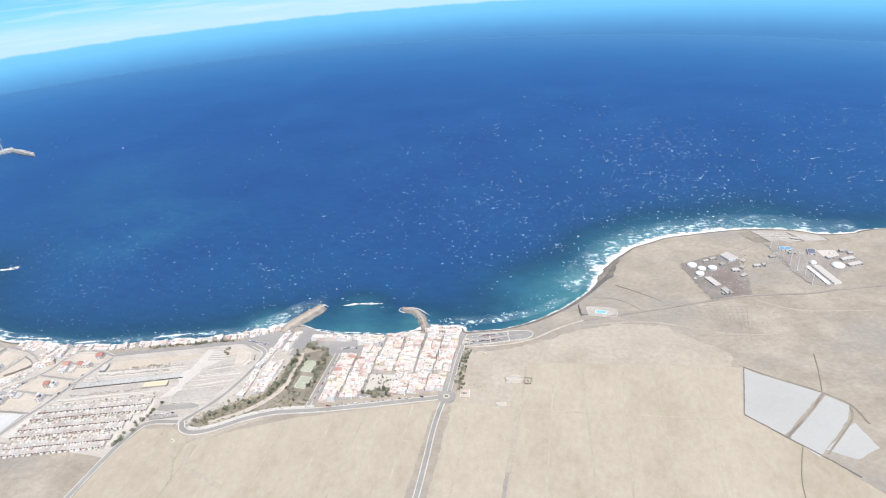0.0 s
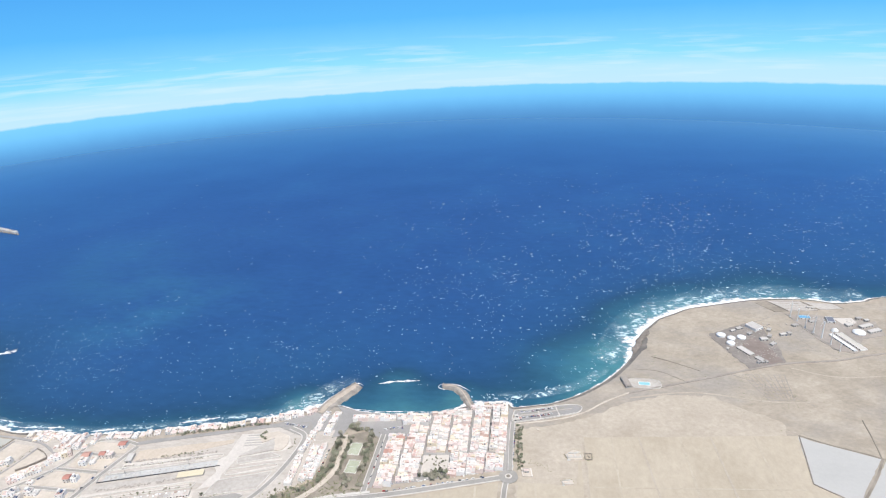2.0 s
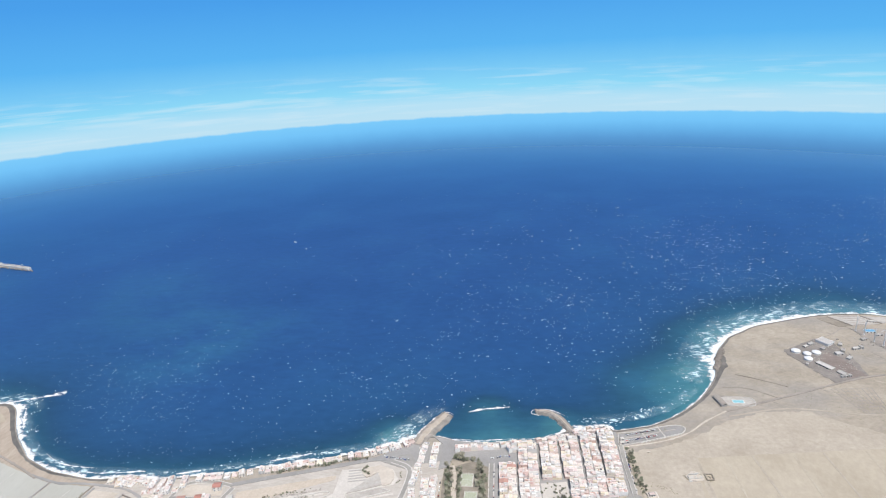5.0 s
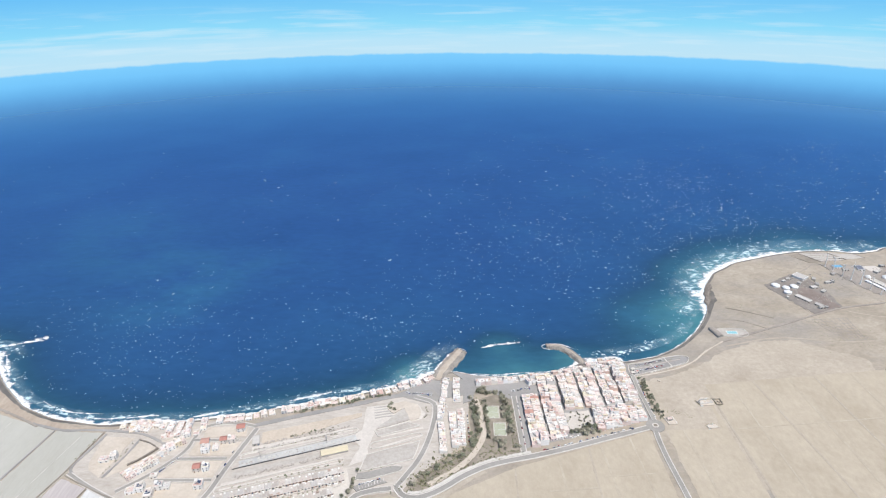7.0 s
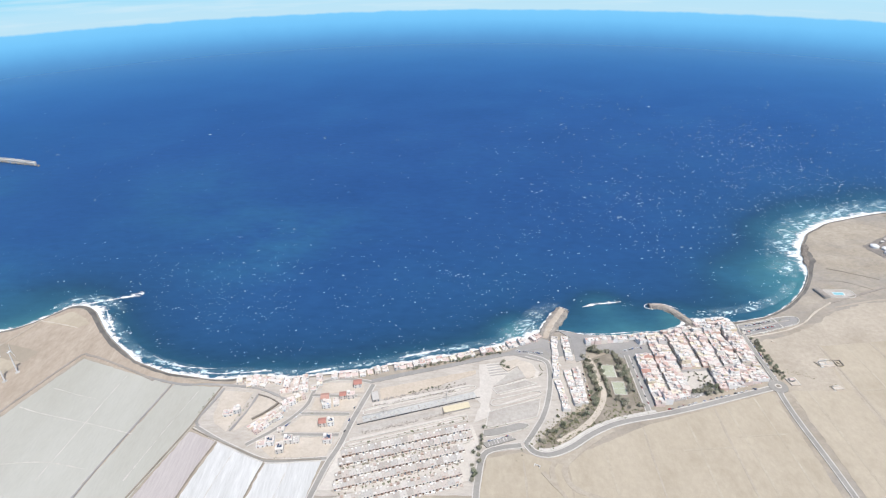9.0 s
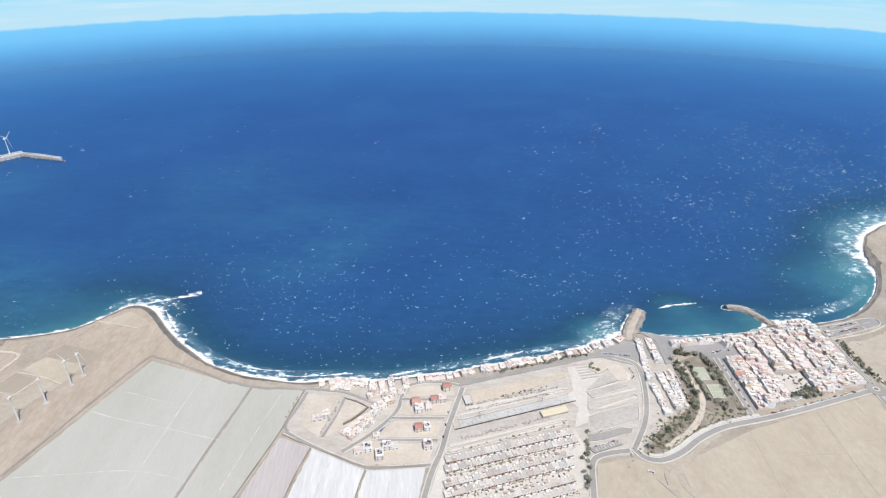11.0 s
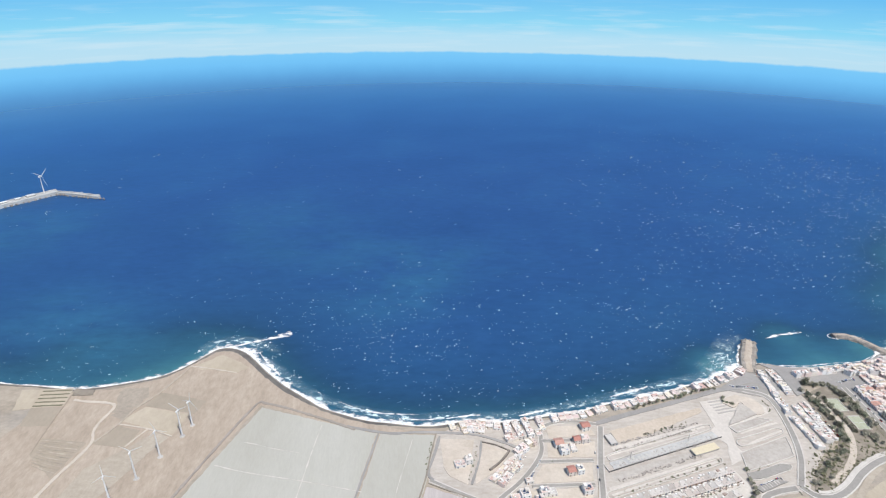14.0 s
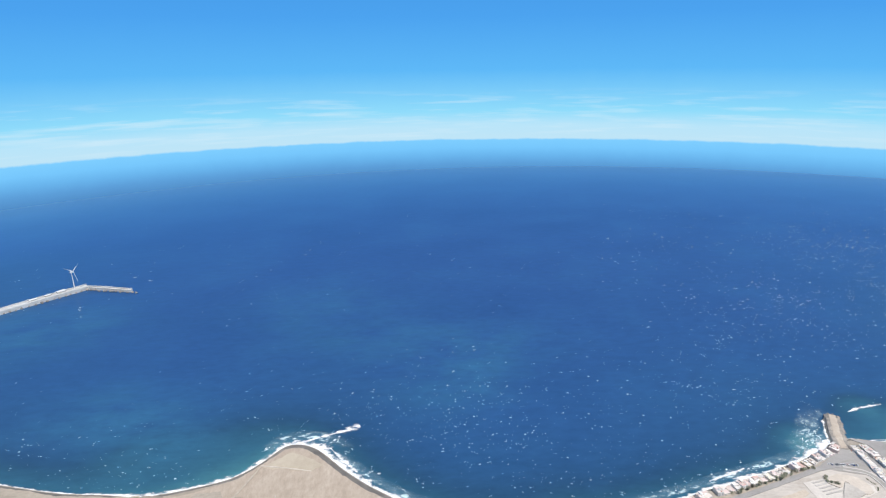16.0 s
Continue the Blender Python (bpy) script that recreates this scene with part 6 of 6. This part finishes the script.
hall = empty("pool_building", pose(-7.5, 410, 0.08, 0, 0, 12) @ Matrix.Diagonal((0.75, 1.25, 0.65, 1)), "low pool building with a curved brown-grey roof", "building")
part("wall", boxes((-3, -5, 0, 3, 5, 2.2)), M_CONCRETE, hall)
bmr = bmesh.new()
for k in range(6):
    a0, a1 = math.pi * k / 6, math.pi * (k + 1) / 6
    q = [bmr.verts.new((-3.4 * math.cos(a), yy, 2.205 + 1.6 * math.sin(a))) for a in (a0, a1) for yy in (-5.4, 5.4)]
    bmr.faces.new((q[0], q[1], q[3], q[2]))
bmesh.ops.remove_doubles(bmr, verts=bmr.verts, dist=0.001)
part("roof", bmr, M_YARD, hall)
isle = empty("roundabout", pose(-92, 304, 0.45), "roundabout with a pale kerbed island", "roundabout", kind="structure")
part("road", lathe([(6.0, -0.4), (6.0, 0.02)], 28), M_ASPHALT, isle)
part("island", lathe([(2.2, 0.02), (2.1, 0.3)], 24), M_PAVING, isle)
part("planting", lathe([(1.3, 0.3), (1.0, 0.45)], 18), M_SCRUB, isle)


# ---- southern plant ----
for k, (x, y, r) in enumerate(((80, 485.5, 3.6), (87, 480.5, 3.2), (95.5, 482.5, 3.5), (84.5, 472.5, 3.3))):
    tank = empty("storage_tank", pose(x, y, 0.1), "round white storage tank with a low domed roof", "tank", "white tanks")
    part("shell", lathe([(r, 0), (r, 1.6)], 24), M_WHITE, tank)
    part("roof", lathe([(r + 0.12, 1.603), (r * 0.8, 2.1), (r * 0.4, 2.5), (0.2, 2.6)], 24), M_WHITE, tank)


WORKS = "works buildings"
for x, y, w, d, h, t in ((113, 481, 6, 4, 1.6, 10), (131, 489.5, 6, 2.6, 1.8, 18), (136, 491, 3, 3, 2.2, 18), (118, 474, 6, 3, 1.4, 40), (104, 489, 4, 3, 1.8, 35), (119, 486, 5, 3, 1.8, 60),
                         (98, 445, 2.2, 2.2, 1.6, 20), (101, 445.6, 2.2, 2.2, 1.6, 20), (104.2, 446.2, 2.2, 2.2, 1.6, 20), (80, 464, 3, 2, 1.4, 60), (122, 497, 5, 3, 1.4, 60), (98, 498, 6, 3, 1.4, 30), (92, 494, 5, 2.5, 1.2, 30)):
    plain_building(x, y, w, d, h, t, "low pale works building in the plant yard", M_CONCRETE, M_ROOF_GREY, WORKS)
plain_building(111, 501, 9, 11, 2.2, 35, "brown-roofed works hall in the plant yard", M_WHITE_WALL, M_PINK_ROOF, WORKS)
plain_building(93, 462, 14, 5.5, 1.0, -59, "long low grey basin block", M_CONCRETE, M_ROOF_GREY, WORKS)
plain_building(100.5, 451, 6, 5, 0.9, -59, "low grey basin block in the yard", M_CONCRETE, M_ROOF_GREY, WORKS)
for x, y, w, d, h, t in ((203, 508, 12, 4, 1.6, 25), (206, 500, 12, 4, 1.6, 25), (190, 509, 6, 4, 1.8, 25), (203, 521, 5, 3, 1.8, 10), (208, 518, 4, 3, 1.6, 10), (146, 506, 5, 3, 1.6, 20), (163, 514, 6, 3, 1.4, 10),
                         (171, 540, 7, 2.4, 1.3, -8)):
    plain_building(x, y, w, d, h, t, "flat-roofed research building near the turbines", M_CONCRETE, M_ROOF_GREY, WORKS)
plain_building(178.5, 517, 6, 9, 1.6, -8, "hall roofed with dark solar panels", M_WHITE_WALL, M_PANEL_ROOF, WORKS)
plain_building(173.5, 480, 27, 3.4, 0.9, -71, "long narrow hall with a pale ribbed roof", M_WHITE, M_WHITE, WORKS)
plain_building(180.5, 482, 27, 6.0, 0.7, -71, "long low hall with a beige roof", M_WHITE_WALL, M_PALE_ROOF, WORKS)
plain_building(159, 521, 9, 5, 1.2, 0, "low blue-roofed tank hall", M_WHITE_WALL, M_BLUE, WORKS)
for x, y, r in ((193, 497, 4.8), (175, 499, 2.6)):
    dome = empty("dome_building", pose(x, y, 0.1), "white domed round building", "building", "domes")
    part("wall", lathe([(r, 0), (r, 1.0)], 24), M_WHITE, dome)
    part("dome", lathe([(r + 0.2, 1.003), (r * 0.8, 1.9), (r * 0.5, 2.5), (0.3, 2.8)], 24), M_WHITE, dome)


# ---- walls and banks ----
def wall_line(points, label, material, width=0.25, height=0.6):
    tagged(strip("wall", smooth(points, 4), -width, width, height, material, None, height), label, "wall")


wall_line([(1, 430), (20, 428), (37, 416)], "low dark stone wall on the plain", M_SCRUB, 0.18, 0.2)
wall_line([(17, 449), (32, 442), (51, 431)], "rough stone bank on the plain", M_SCRUB, 0.4, 0.35)
wall_line([(137.5, 552), (144, 543), (150.5, 533)], "dark low wall beside the planted plot", M_ROCK, 0.35, 0.4)
wall_line([(167, 553), (172, 545), (178, 536.5)], "dark low wall between pans", M_ROCK, 0.2, 0.4)
wall_line([(193.5, 549), (196, 545), (199, 540)], "dark low wall beside the pans", M_ROCK, 0.2, 0.4)
wall_line([(-43.6, 329), (-39, 329.3), (-39.2, 323.8), (-43.2, 323.5), (-43.6, 328.8)], "low overgrown square wall on the field", M_SCRUB, 0.4, 0.8)
wall_line([(-41.8, 327.4), (-40.4, 327.2), (-40.6, 325.6)], "short inner wall of the overgrown square", M_SCRUB, 0.3, 0.6)
wall_line([(-84, 311.3), (-83.4, 308), (-82.8, 304.8)], "white wall of a small compound", M_WHITE_WALL, 0.2, 0.9)
wall_line([(-78.2, 312), (-77.7, 308.6), (-77.1, 305.2)], "white wall of a small compound", M_WHITE_WALL, 0.2, 0.9)
wall_line([(144, 379), (142, 360), (139, 342)], "dark wall above the ponds", M_SCRUB, 0.25, 0.35)
wall_line([(97, 358.5), (93.5, 337), (89.7, 315.5)], "dark earth bank along the first pond", M_ROCK, 0.3, 0.35)
wall_line([(89.7, 315.2), (109, 300.6), (128, 286.8), (140, 277)], "dark earth bank below the ponds", M_ROCK, 0.35, 0.35)
wall_line([(97, 359.5), (110, 353), (126, 347), (138.5, 341.6), (151.5, 333), (157, 318)], "rough stony bank above the ponds", M_SCRUB, 0.5, 0.3)
wall_line([(139, 340.5), (126, 321), (110, 301)], "stony bank between two ponds", M_SCRUB, 0.7, 0.3)
wall_line([(151, 331.5), (148.5, 320), (128, 291)], "stony bank between two ponds", M_SCRUB, 0.5, 0.3)
wall_line([(116, 294), (112, 280), (109, 265), (107, 230)], "dark field wall below the ponds", M_ROCK, 0.2, 0.3)
wall_line([(-452, 307), (-456, 290), (-460, 271), (-471, 235), (-500, 140)], "dark windbreak wall beside netted field", M_SCRUB, 0.4)
wall_line([(-458, 270), (-441, 261), (-424, 253), (-408, 246.4), (-376, 246)], "green windbreak along the white netting", M_SCRUB, 0.3)
wall_line([(-440, 260), (-447, 231), (-461, 140)], "thin dark strip between netted fields", M_SCRUB, 0.3, 0.5)
wall_line([(-407.8, 246), (-411.8, 225), (-424, 140)], "thin dark strip between netted fields", M_SCRUB, 0.25, 0.5)
wall_line([(-411, 291), (-417, 283), (-424, 277)], "brown wall around an excavated plot", M_ROCK, 0.5, 1.4)
wall_line([(-426, 299), (-418, 296), (-411, 291)], "brown wall around an excavated plot", M_ROCK, 0.3, 0.8)
for x, y, f in ((-50.6, 326.2, 1.1), (-55.6, 302.4, 0.75)):
    ruin = empty("ruin", pose(x, y, 0.06, 0, 0, 8) @ Matrix.Scale(f, 4), "roofless pale stone ruin on bare field", "ruin", "field ruins")
    part("wall", boxes((-4, -1.8, 0, 4, -1.4, 1.0), (-3, 1.4, 0, 2, 1.8, 1.5)), M_PALE_SCRAP, ruin)
    part("cross_wall", boxes((-4, -1.397, 0, -3.6, 1.0, 1.3), (0.5, -1.397, 0, 0.9, 1.397, 0.9), (3.6, -1.397, 0, 4, 0.6, 0.8)), M_PALE_SCRAP, ruin)
    part("rubble", boxes((-3, -1, 0, -0.5, 1, 0.6, 0.3), (1.5, 1.6, 0, 3.6, 3.2, 0.9, 0.4), (-4.5, -3.4, 0, -2.5, -2.2, 0.6, 0.3)), M_PALE_SCRAP, ruin)
plain_building(-81, 309.3, 3.6, 2.6, 1.5, 8, "small kiosk beside the roundabout", M_CONCRETE, M_ROOF, "")


# ---- trees and shrubs ----
def leaf_mesh(seed, r, h, n, size):
    rg = random.Random(seed)
    vs, fs = [], []
    lobes = [(rg.uniform(-0.45, 0.45) * r, rg.uniform(-0.45, 0.45) * r, rg.uniform(0.35, 0.75) * h, rg.uniform(0.45, 0.7) * r) for _ in range(6)]
    for _ in range(n):
        cx, cy, cz, cr = rg.choice(lobes)
        d = Vector((rg.gauss(0, 1), rg.gauss(0, 1), rg.gauss(0, 0.8))).normalized() * cr * rg.uniform(0.55, 1.05)
        c = Vector((cx, cy, cz)) + d
        if c.z < 0.15 * h:
            continue
        u = Vector((rg.gauss(0, 1), rg.gauss(0, 1), rg.gauss(0, 1))).normalized()
        v = u.orthogonal().normalized()
        s = size * rg.uniform(0.6, 1.3)
        k = len(vs)
        vs += [c - u * s, c + v * s * 0.6, c + u * s, c - v * s * 0.6]
        fs.append((k, k + 1, k + 2, k + 3))
    me = bpy.data.meshes.new("crown")
    me.from_pydata([tuple(v) for v in vs], [], fs)
    me.materials.append(M_LEAF)
    return me


def trunk_mesh(h, r):
    bm = lathe([(r, 0), (r * 0.7, h * 0.5), (r * 0.35, h)], 6)
    for k in range(4):
        a = math.tau * k / 4 + 0.4
        top = Vector((math.cos(a) * h * 0.55, math.sin(a) * h * 0.55, h * 1.25))
        q = [bm.verts.new(c) for c in ((r * 0.4, 0, h * 0.55), (-r * 0.2, r * 0.35, h * 0.55), (-r * 0.2, -r * 0.35, h * 0.55), tuple(top))]
        for f in ((0, 1, 3), (1, 2, 3), (2, 0, 3)):
            bm.faces.new([q[i] for i in f])
    me = bpy.data.meshes.new("trunk")
    bm.to_mesh(me)
    bm.free()
    me.materials.append(M_BARK)
    return me


CROWNS = [leaf_mesh(k, 1.0, 1.7, 260, 0.20) for k in range(5)]
TRUNK = trunk_mesh(0.9, 0.12)
SHRUBS = [leaf_mesh(40 + k, 0.8, 0.8, 130, 0.17) for k in range(4)]
trg = random.Random(77)


def tree(x, y, s, group):
    s *= 0.98
    root = empty("tree", pose(x, y, 0.05, 0, 0, trg.uniform(0, 360)) @ Matrix.Scale(s, 4), "small dark green tree with an uneven crown", "tree", group)
    for nm, me in (("trunk", TRUNK), ("crown", trg.choice(CROWNS))):
        ob = new(nm, me)
        ob.parent = root
    return root


LOOSE = {"park shrubs": [], "roadside shrubs": [], "plain shrubs": [], "beach lot shrubs": []}


def shrub(x, y, s, group):
    if group in LOOSE:
        LOOSE[group].append((x, y, s))
        return None
    ob = new("shrub", trg.choice(SHRUBS))
    ob.matrix_basis = pose(x, y, -0.05 * s, 0, 0, trg.uniform(0, 360)) @ Matrix.Scale(s, 4)
    return tagged(ob, "low dry green shrub on sandy soil", "shrub", group)


def along(points, count, spread, size, group, make=tree):
    line = smooth(points, 1.0)
    for k in range(count):
        p = line[int((k + trg.random()) / count * (len(line) - 1))]
        make(p.x + trg.gauss(0, spread), p.y + trg.gauss(0, spread), trg.uniform(*size), group)


along([(-211.5, 333), (-210, 322), (-209.5, 308), (-210, 296), (-213, 288)], 34, 1.3, (1.2, 2.1), "park trees")
along([(-203, 332), (-202, 320), (-201.8, 306), (-201, 294)], 24, 0.8, (1.0, 1.7), "park trees")
along([(-204, 338), (-196, 339), (-189, 334), (-188, 322), (-187.5, 310), (-186, 300)], 46, 1.5, (1.2, 2.2), "park trees")
along([(-207, 341), (-203, 343)], 5, 1.2, (1.6, 2.4), "park trees")
along([(-200, 292), (-192, 290), (-186, 289)], 14, 2.6, (1.0, 1.9), "park trees")
along([(-203, 282), (-190, 281), (-184, 283)], 26, 2.2, (0.7, 1.3), "park shrubs", shrub)
along([(-250, 256), (-240, 266), (-232, 276), (-222, 281)], 26, 2.4, (0.9, 1.8), "park shrubs", shrub)
along([(-250, 256), (-238, 268), (-226, 279), (-216, 284)], 22, 2.2, (0.9, 1.7), "park trees")
along([(-244, 254), (-232, 262), (-220, 269.5), (-207, 276), (-196, 280)], 44, 0.6, (0.8, 1.4), "roadside shrubs", shrub)
along([(-240, 262), (-222, 276), (-206, 283), (-190, 287)], 190, 3.6, (0.35, 0.9), "park shrubs", shrub)
along([(-87, 352), (-86.5, 335), (-85.5, 323), (-84.5, 313)], 52, 1.4, (0.7, 1.35), "village edge trees")
along([(-145, 298), (-138, 300), (-133, 303)], 26, 2.4, (1.2, 2.2), "garden trees")
along([(-147, 316), (-140, 312), (-134, 308)], 26, 3.0, (0.5, 0.95), "garden trees")
along([(-331, 322), (-318, 326), (-305, 329), (-288, 334.5), (-268, 340)], 34, 0.6, (0.9, 1.6), "shore road trees")
along([(-283, 268), (-285, 258), (-288, 250), (-289, 241), (-291, 230)], 15, 0.9, (1.2, 2.0), "street trees")
along([(-362, 255), (-340, 262), (-315, 270), (-293, 277)], 34, 0.7, (0.7, 1.2), "terrace planting", shrub)
along([(-363, 239.5), (-340, 246), (-315, 253), (-296, 259)], 34, 0.5, (0.7, 1.2), "terrace planting", shrub)
along([(-364, 222), (-340, 229), (-315, 236), (-297, 242)], 24, 0.5, (0.7, 1.2), "terrace planting", shrub)
along([(-330, 299), (-315, 303.5), (-300, 308)], 18, 0.8, (0.7, 1.3), "site shrubs", shrub)
along([(-352, 287.5), (-325, 294.5), (-298, 302)], 14, 0.5, (0.6, 1.0), "site shrubs", shrub)
along([(-266, 331), (-267, 326), (-263, 323)], 9, 0.6, (0.8, 1.3), "plaza trees")
along([(-242, 327), (-241, 320), (-243, 315)], 10, 0.4, (0.6, 1.0), "plaza shrubs", shrub)
along([(-280, 268), (-268, 272), (-258, 268)], 12, 0.9, (0.7, 1.2), "car park shrubs", shrub)
along([(-455, 300), (-459, 282), (-457, 275)], 12, 0.3, (0.5, 0.9), "street shrubs", shrub)
along([(-429, 296), (-433, 280), (-437, 270)], 10, 0.3, (0.5, 0.9), "street shrubs", shrub)
along([(-387, 298), (-375, 297.6), (-364, 298)], 8, 0.3, (0.4, 0.8), "street shrubs", shrub)
along([(-390, 282), (-378, 282), (-367, 282)], 8, 0.3, (0.4, 0.8), "street shrubs", shrub)
along([(-405, 247.5), (-390, 247), (-376, 248)], 8, 0.3, (0.5, 0.9), "street shrubs", shrub)
along([(-88, 369.4), (-74, 372.4), (-58, 377), (-48, 379)], 60, 0.8, (0.3, 0.7), "beach lot shrubs", shrub)
along([(-88, 365.4), (-74, 369), (-60, 374), (-50, 377)], 50, 0.6, (0.3, 0.6), "beach lot shrubs", shrub)
along([(0, 440), (40, 436), (60, 408), (90, 395), (130, 412)], 170, 9.0, (0.2, 0.55), "plain shrubs", shrub)
along([(82, 426), (95, 412), (108, 400)], 110, 7.0, (0.2, 0.45), "plain shrubs", shrub)
along([(15, 470), (45, 500), (90, 525), (130, 535)], 150, 12.0, (0.15, 0.38), "plain shrubs", shrub)
along([(125, 452), (170, 445), (230, 455)], 170, 13.0, (0.15, 0.38), "plain shrubs", shrub)
along([(20, 440), (60, 458), (80, 440)], 130, 11.0, (0.2, 0.45), "plain shrubs", shrub)
along([(120, 500), (140, 480), (165, 460)], 90, 8.0, (0.2, 0.45), "plain shrubs", shrub)
along([(-49.6, 329.4), (-47.6, 328.8), (-45.6, 328.2)], 14, 0.35, (0.6, 1.1), "plain shrubs", shrub)
along([(-56.4, 327), (-55.6, 324.6), (-54, 323)], 8, 0.3, (0.4, 0.7), "plain shrubs", shrub)
along([(-43.6, 329), (-39, 329.3), (-39.2, 323.8), (-43.2, 323.5), (-43.6, 328.8)], 26, 0.3, (0.3, 0.6), "plain shrubs", shrub)
along([(-79.5, 319), (-74, 317.5), (-66, 312)], 40, 1.3, (0.25, 0.5), "plain shrubs", shrub)
along([(-59.5, 303), (-56, 305.4), (-51, 304)], 12, 0.4, (0.3, 0.6), "plain shrubs", shrub)
along([(-252, 262), (-238, 272), (-224, 284), (-214, 300)], 120, 3.0, (0.35, 0.9), "park shrubs", shrub)
along([(-207, 335), (-206.5, 320), (-207, 300), (-214, 286)], 110, 2.2, (0.35, 0.85), "park shrubs", shrub)
along([(-190, 333), (-186, 315), (-185, 298), (-186, 288)], 120, 2.4, (0.35, 0.85), "park shrubs", shrub)
along([(-89, 350), (-88, 335), (-86.5, 323), (-85.5, 311)], 50, 1.3, (0.5, 0.9), "park shrubs", shrub)
along([(-254, 257), (-243, 262), (-232, 270), (-222, 280), (-214, 288)], 170, 3.4, (0.4, 1.0), "park shrubs", shrub)
along([(-352, 287.5), (-325, 295), (-296, 304)], 16, 0.9, (0.4, 0.8), "site shrubs", shrub)
along([(-258, 262), (-262, 250), (-266, 245)], 6, 1.0, (0.5, 0.9), "street shrubs", shrub)


def joined_scrub(places, label):
    """Many bushes that nobody could count, in one mesh."""
    vs, fs = [], []
    for x, y, s in places:
        me = trg.choice(SHRUBS)
        m = pose(x, y, -0.05 * s, 0, 0, trg.uniform(0, 360)) @ Matrix.Scale(s, 4)
        k = len(vs)
        vs += [tuple(m @ v.co) for v in me.vertices]
        fs += [tuple(k + i for i in f.vertices) for f in me.polygons]
    return tagged(mesh_object("scrub", vs, fs, M_BUSH), label, "scrub", kind="stuff")


joined_scrub(LOOSE["park shrubs"], "low grey-green scrub across the park")
joined_scrub(LOOSE["roadside shrubs"], "line of low shrubs beside the road")
joined_scrub(LOOSE["plain shrubs"], "sparse dry scrub on the plain")
joined_scrub(LOOSE["beach lot shrubs"], "rows of small plants by the beach")


# ---- vehicles ----
def car(at, group):
    root = empty("car", at, "small parked car with dark windows", "car", group)
    part("body", boxes((-0.95, -0.42, 0.14, 0.95, 0.42, 0.48, 0.05)), M_CAR, root)
    cab = part("cabin", boxes((-0.5, -0.38, 0.483, 0.55, 0.38, 0.78, 0.12)), M_GLASS, root)
    part("roof", boxes((-0.36, -0.27, 0.783, 0.42, 0.27, 0.82)), M_CAR, cab)
    for sx in (-0.58, 0.58):
        for sy in (-0.4, 0.4):
            w = part("wheel", lathe([(0.17, -0.06), (0.17, 0.06)], 10), M_TYRE, root)
            w.matrix_basis = pose(sx, sy, 0.17, 90, 0, 0)
    return root


crg = random.Random(15)
spots = []
for (ax, ay), (bx, by), n, side in (((-105, 302.4), (-170, 283.2), 20, 1.9), ((-179.4, 332), (-179.4, 288), 7, 0.0), ((-256, 341), (-238, 338), 12, 1.6), ((-281, 258.5), (-268, 263), 8, 0.4),
                                    ((-182, 341), (-168, 344), 8, 2.4), ((-88, 361), (-64, 368), 14, 0.3), ((-86, 367.8), (-64, 374.2), 13, 0.3), ((-403, 270), (-394, 284), 4, 0.6), ((-362, 290), (-366, 266), 3, 0.8), ((-214.5, 318), (-214.5, 292), 7, 0.3), ((-89.6, 312), (-89.8, 352), 10, 0.2)):
    for k in range(n):
        u = (k + crg.uniform(0.1, 0.9)) / n
        turn = math.degrees(math.atan2(by - ay, bx - ax))
        spots.append(pose(ax + (bx - ax) * u, ay + (by - ay) * u + crg.uniform(-0.2, 0.2) * side, 0.38, 0, 0, turn + (90 if side > 1 and crg.random() < 0.6 and n < 15 else 0)))
first_car = car(spots[0], "parked cars")
for m in spots[1:]:
    copy_thing(first_car, m)
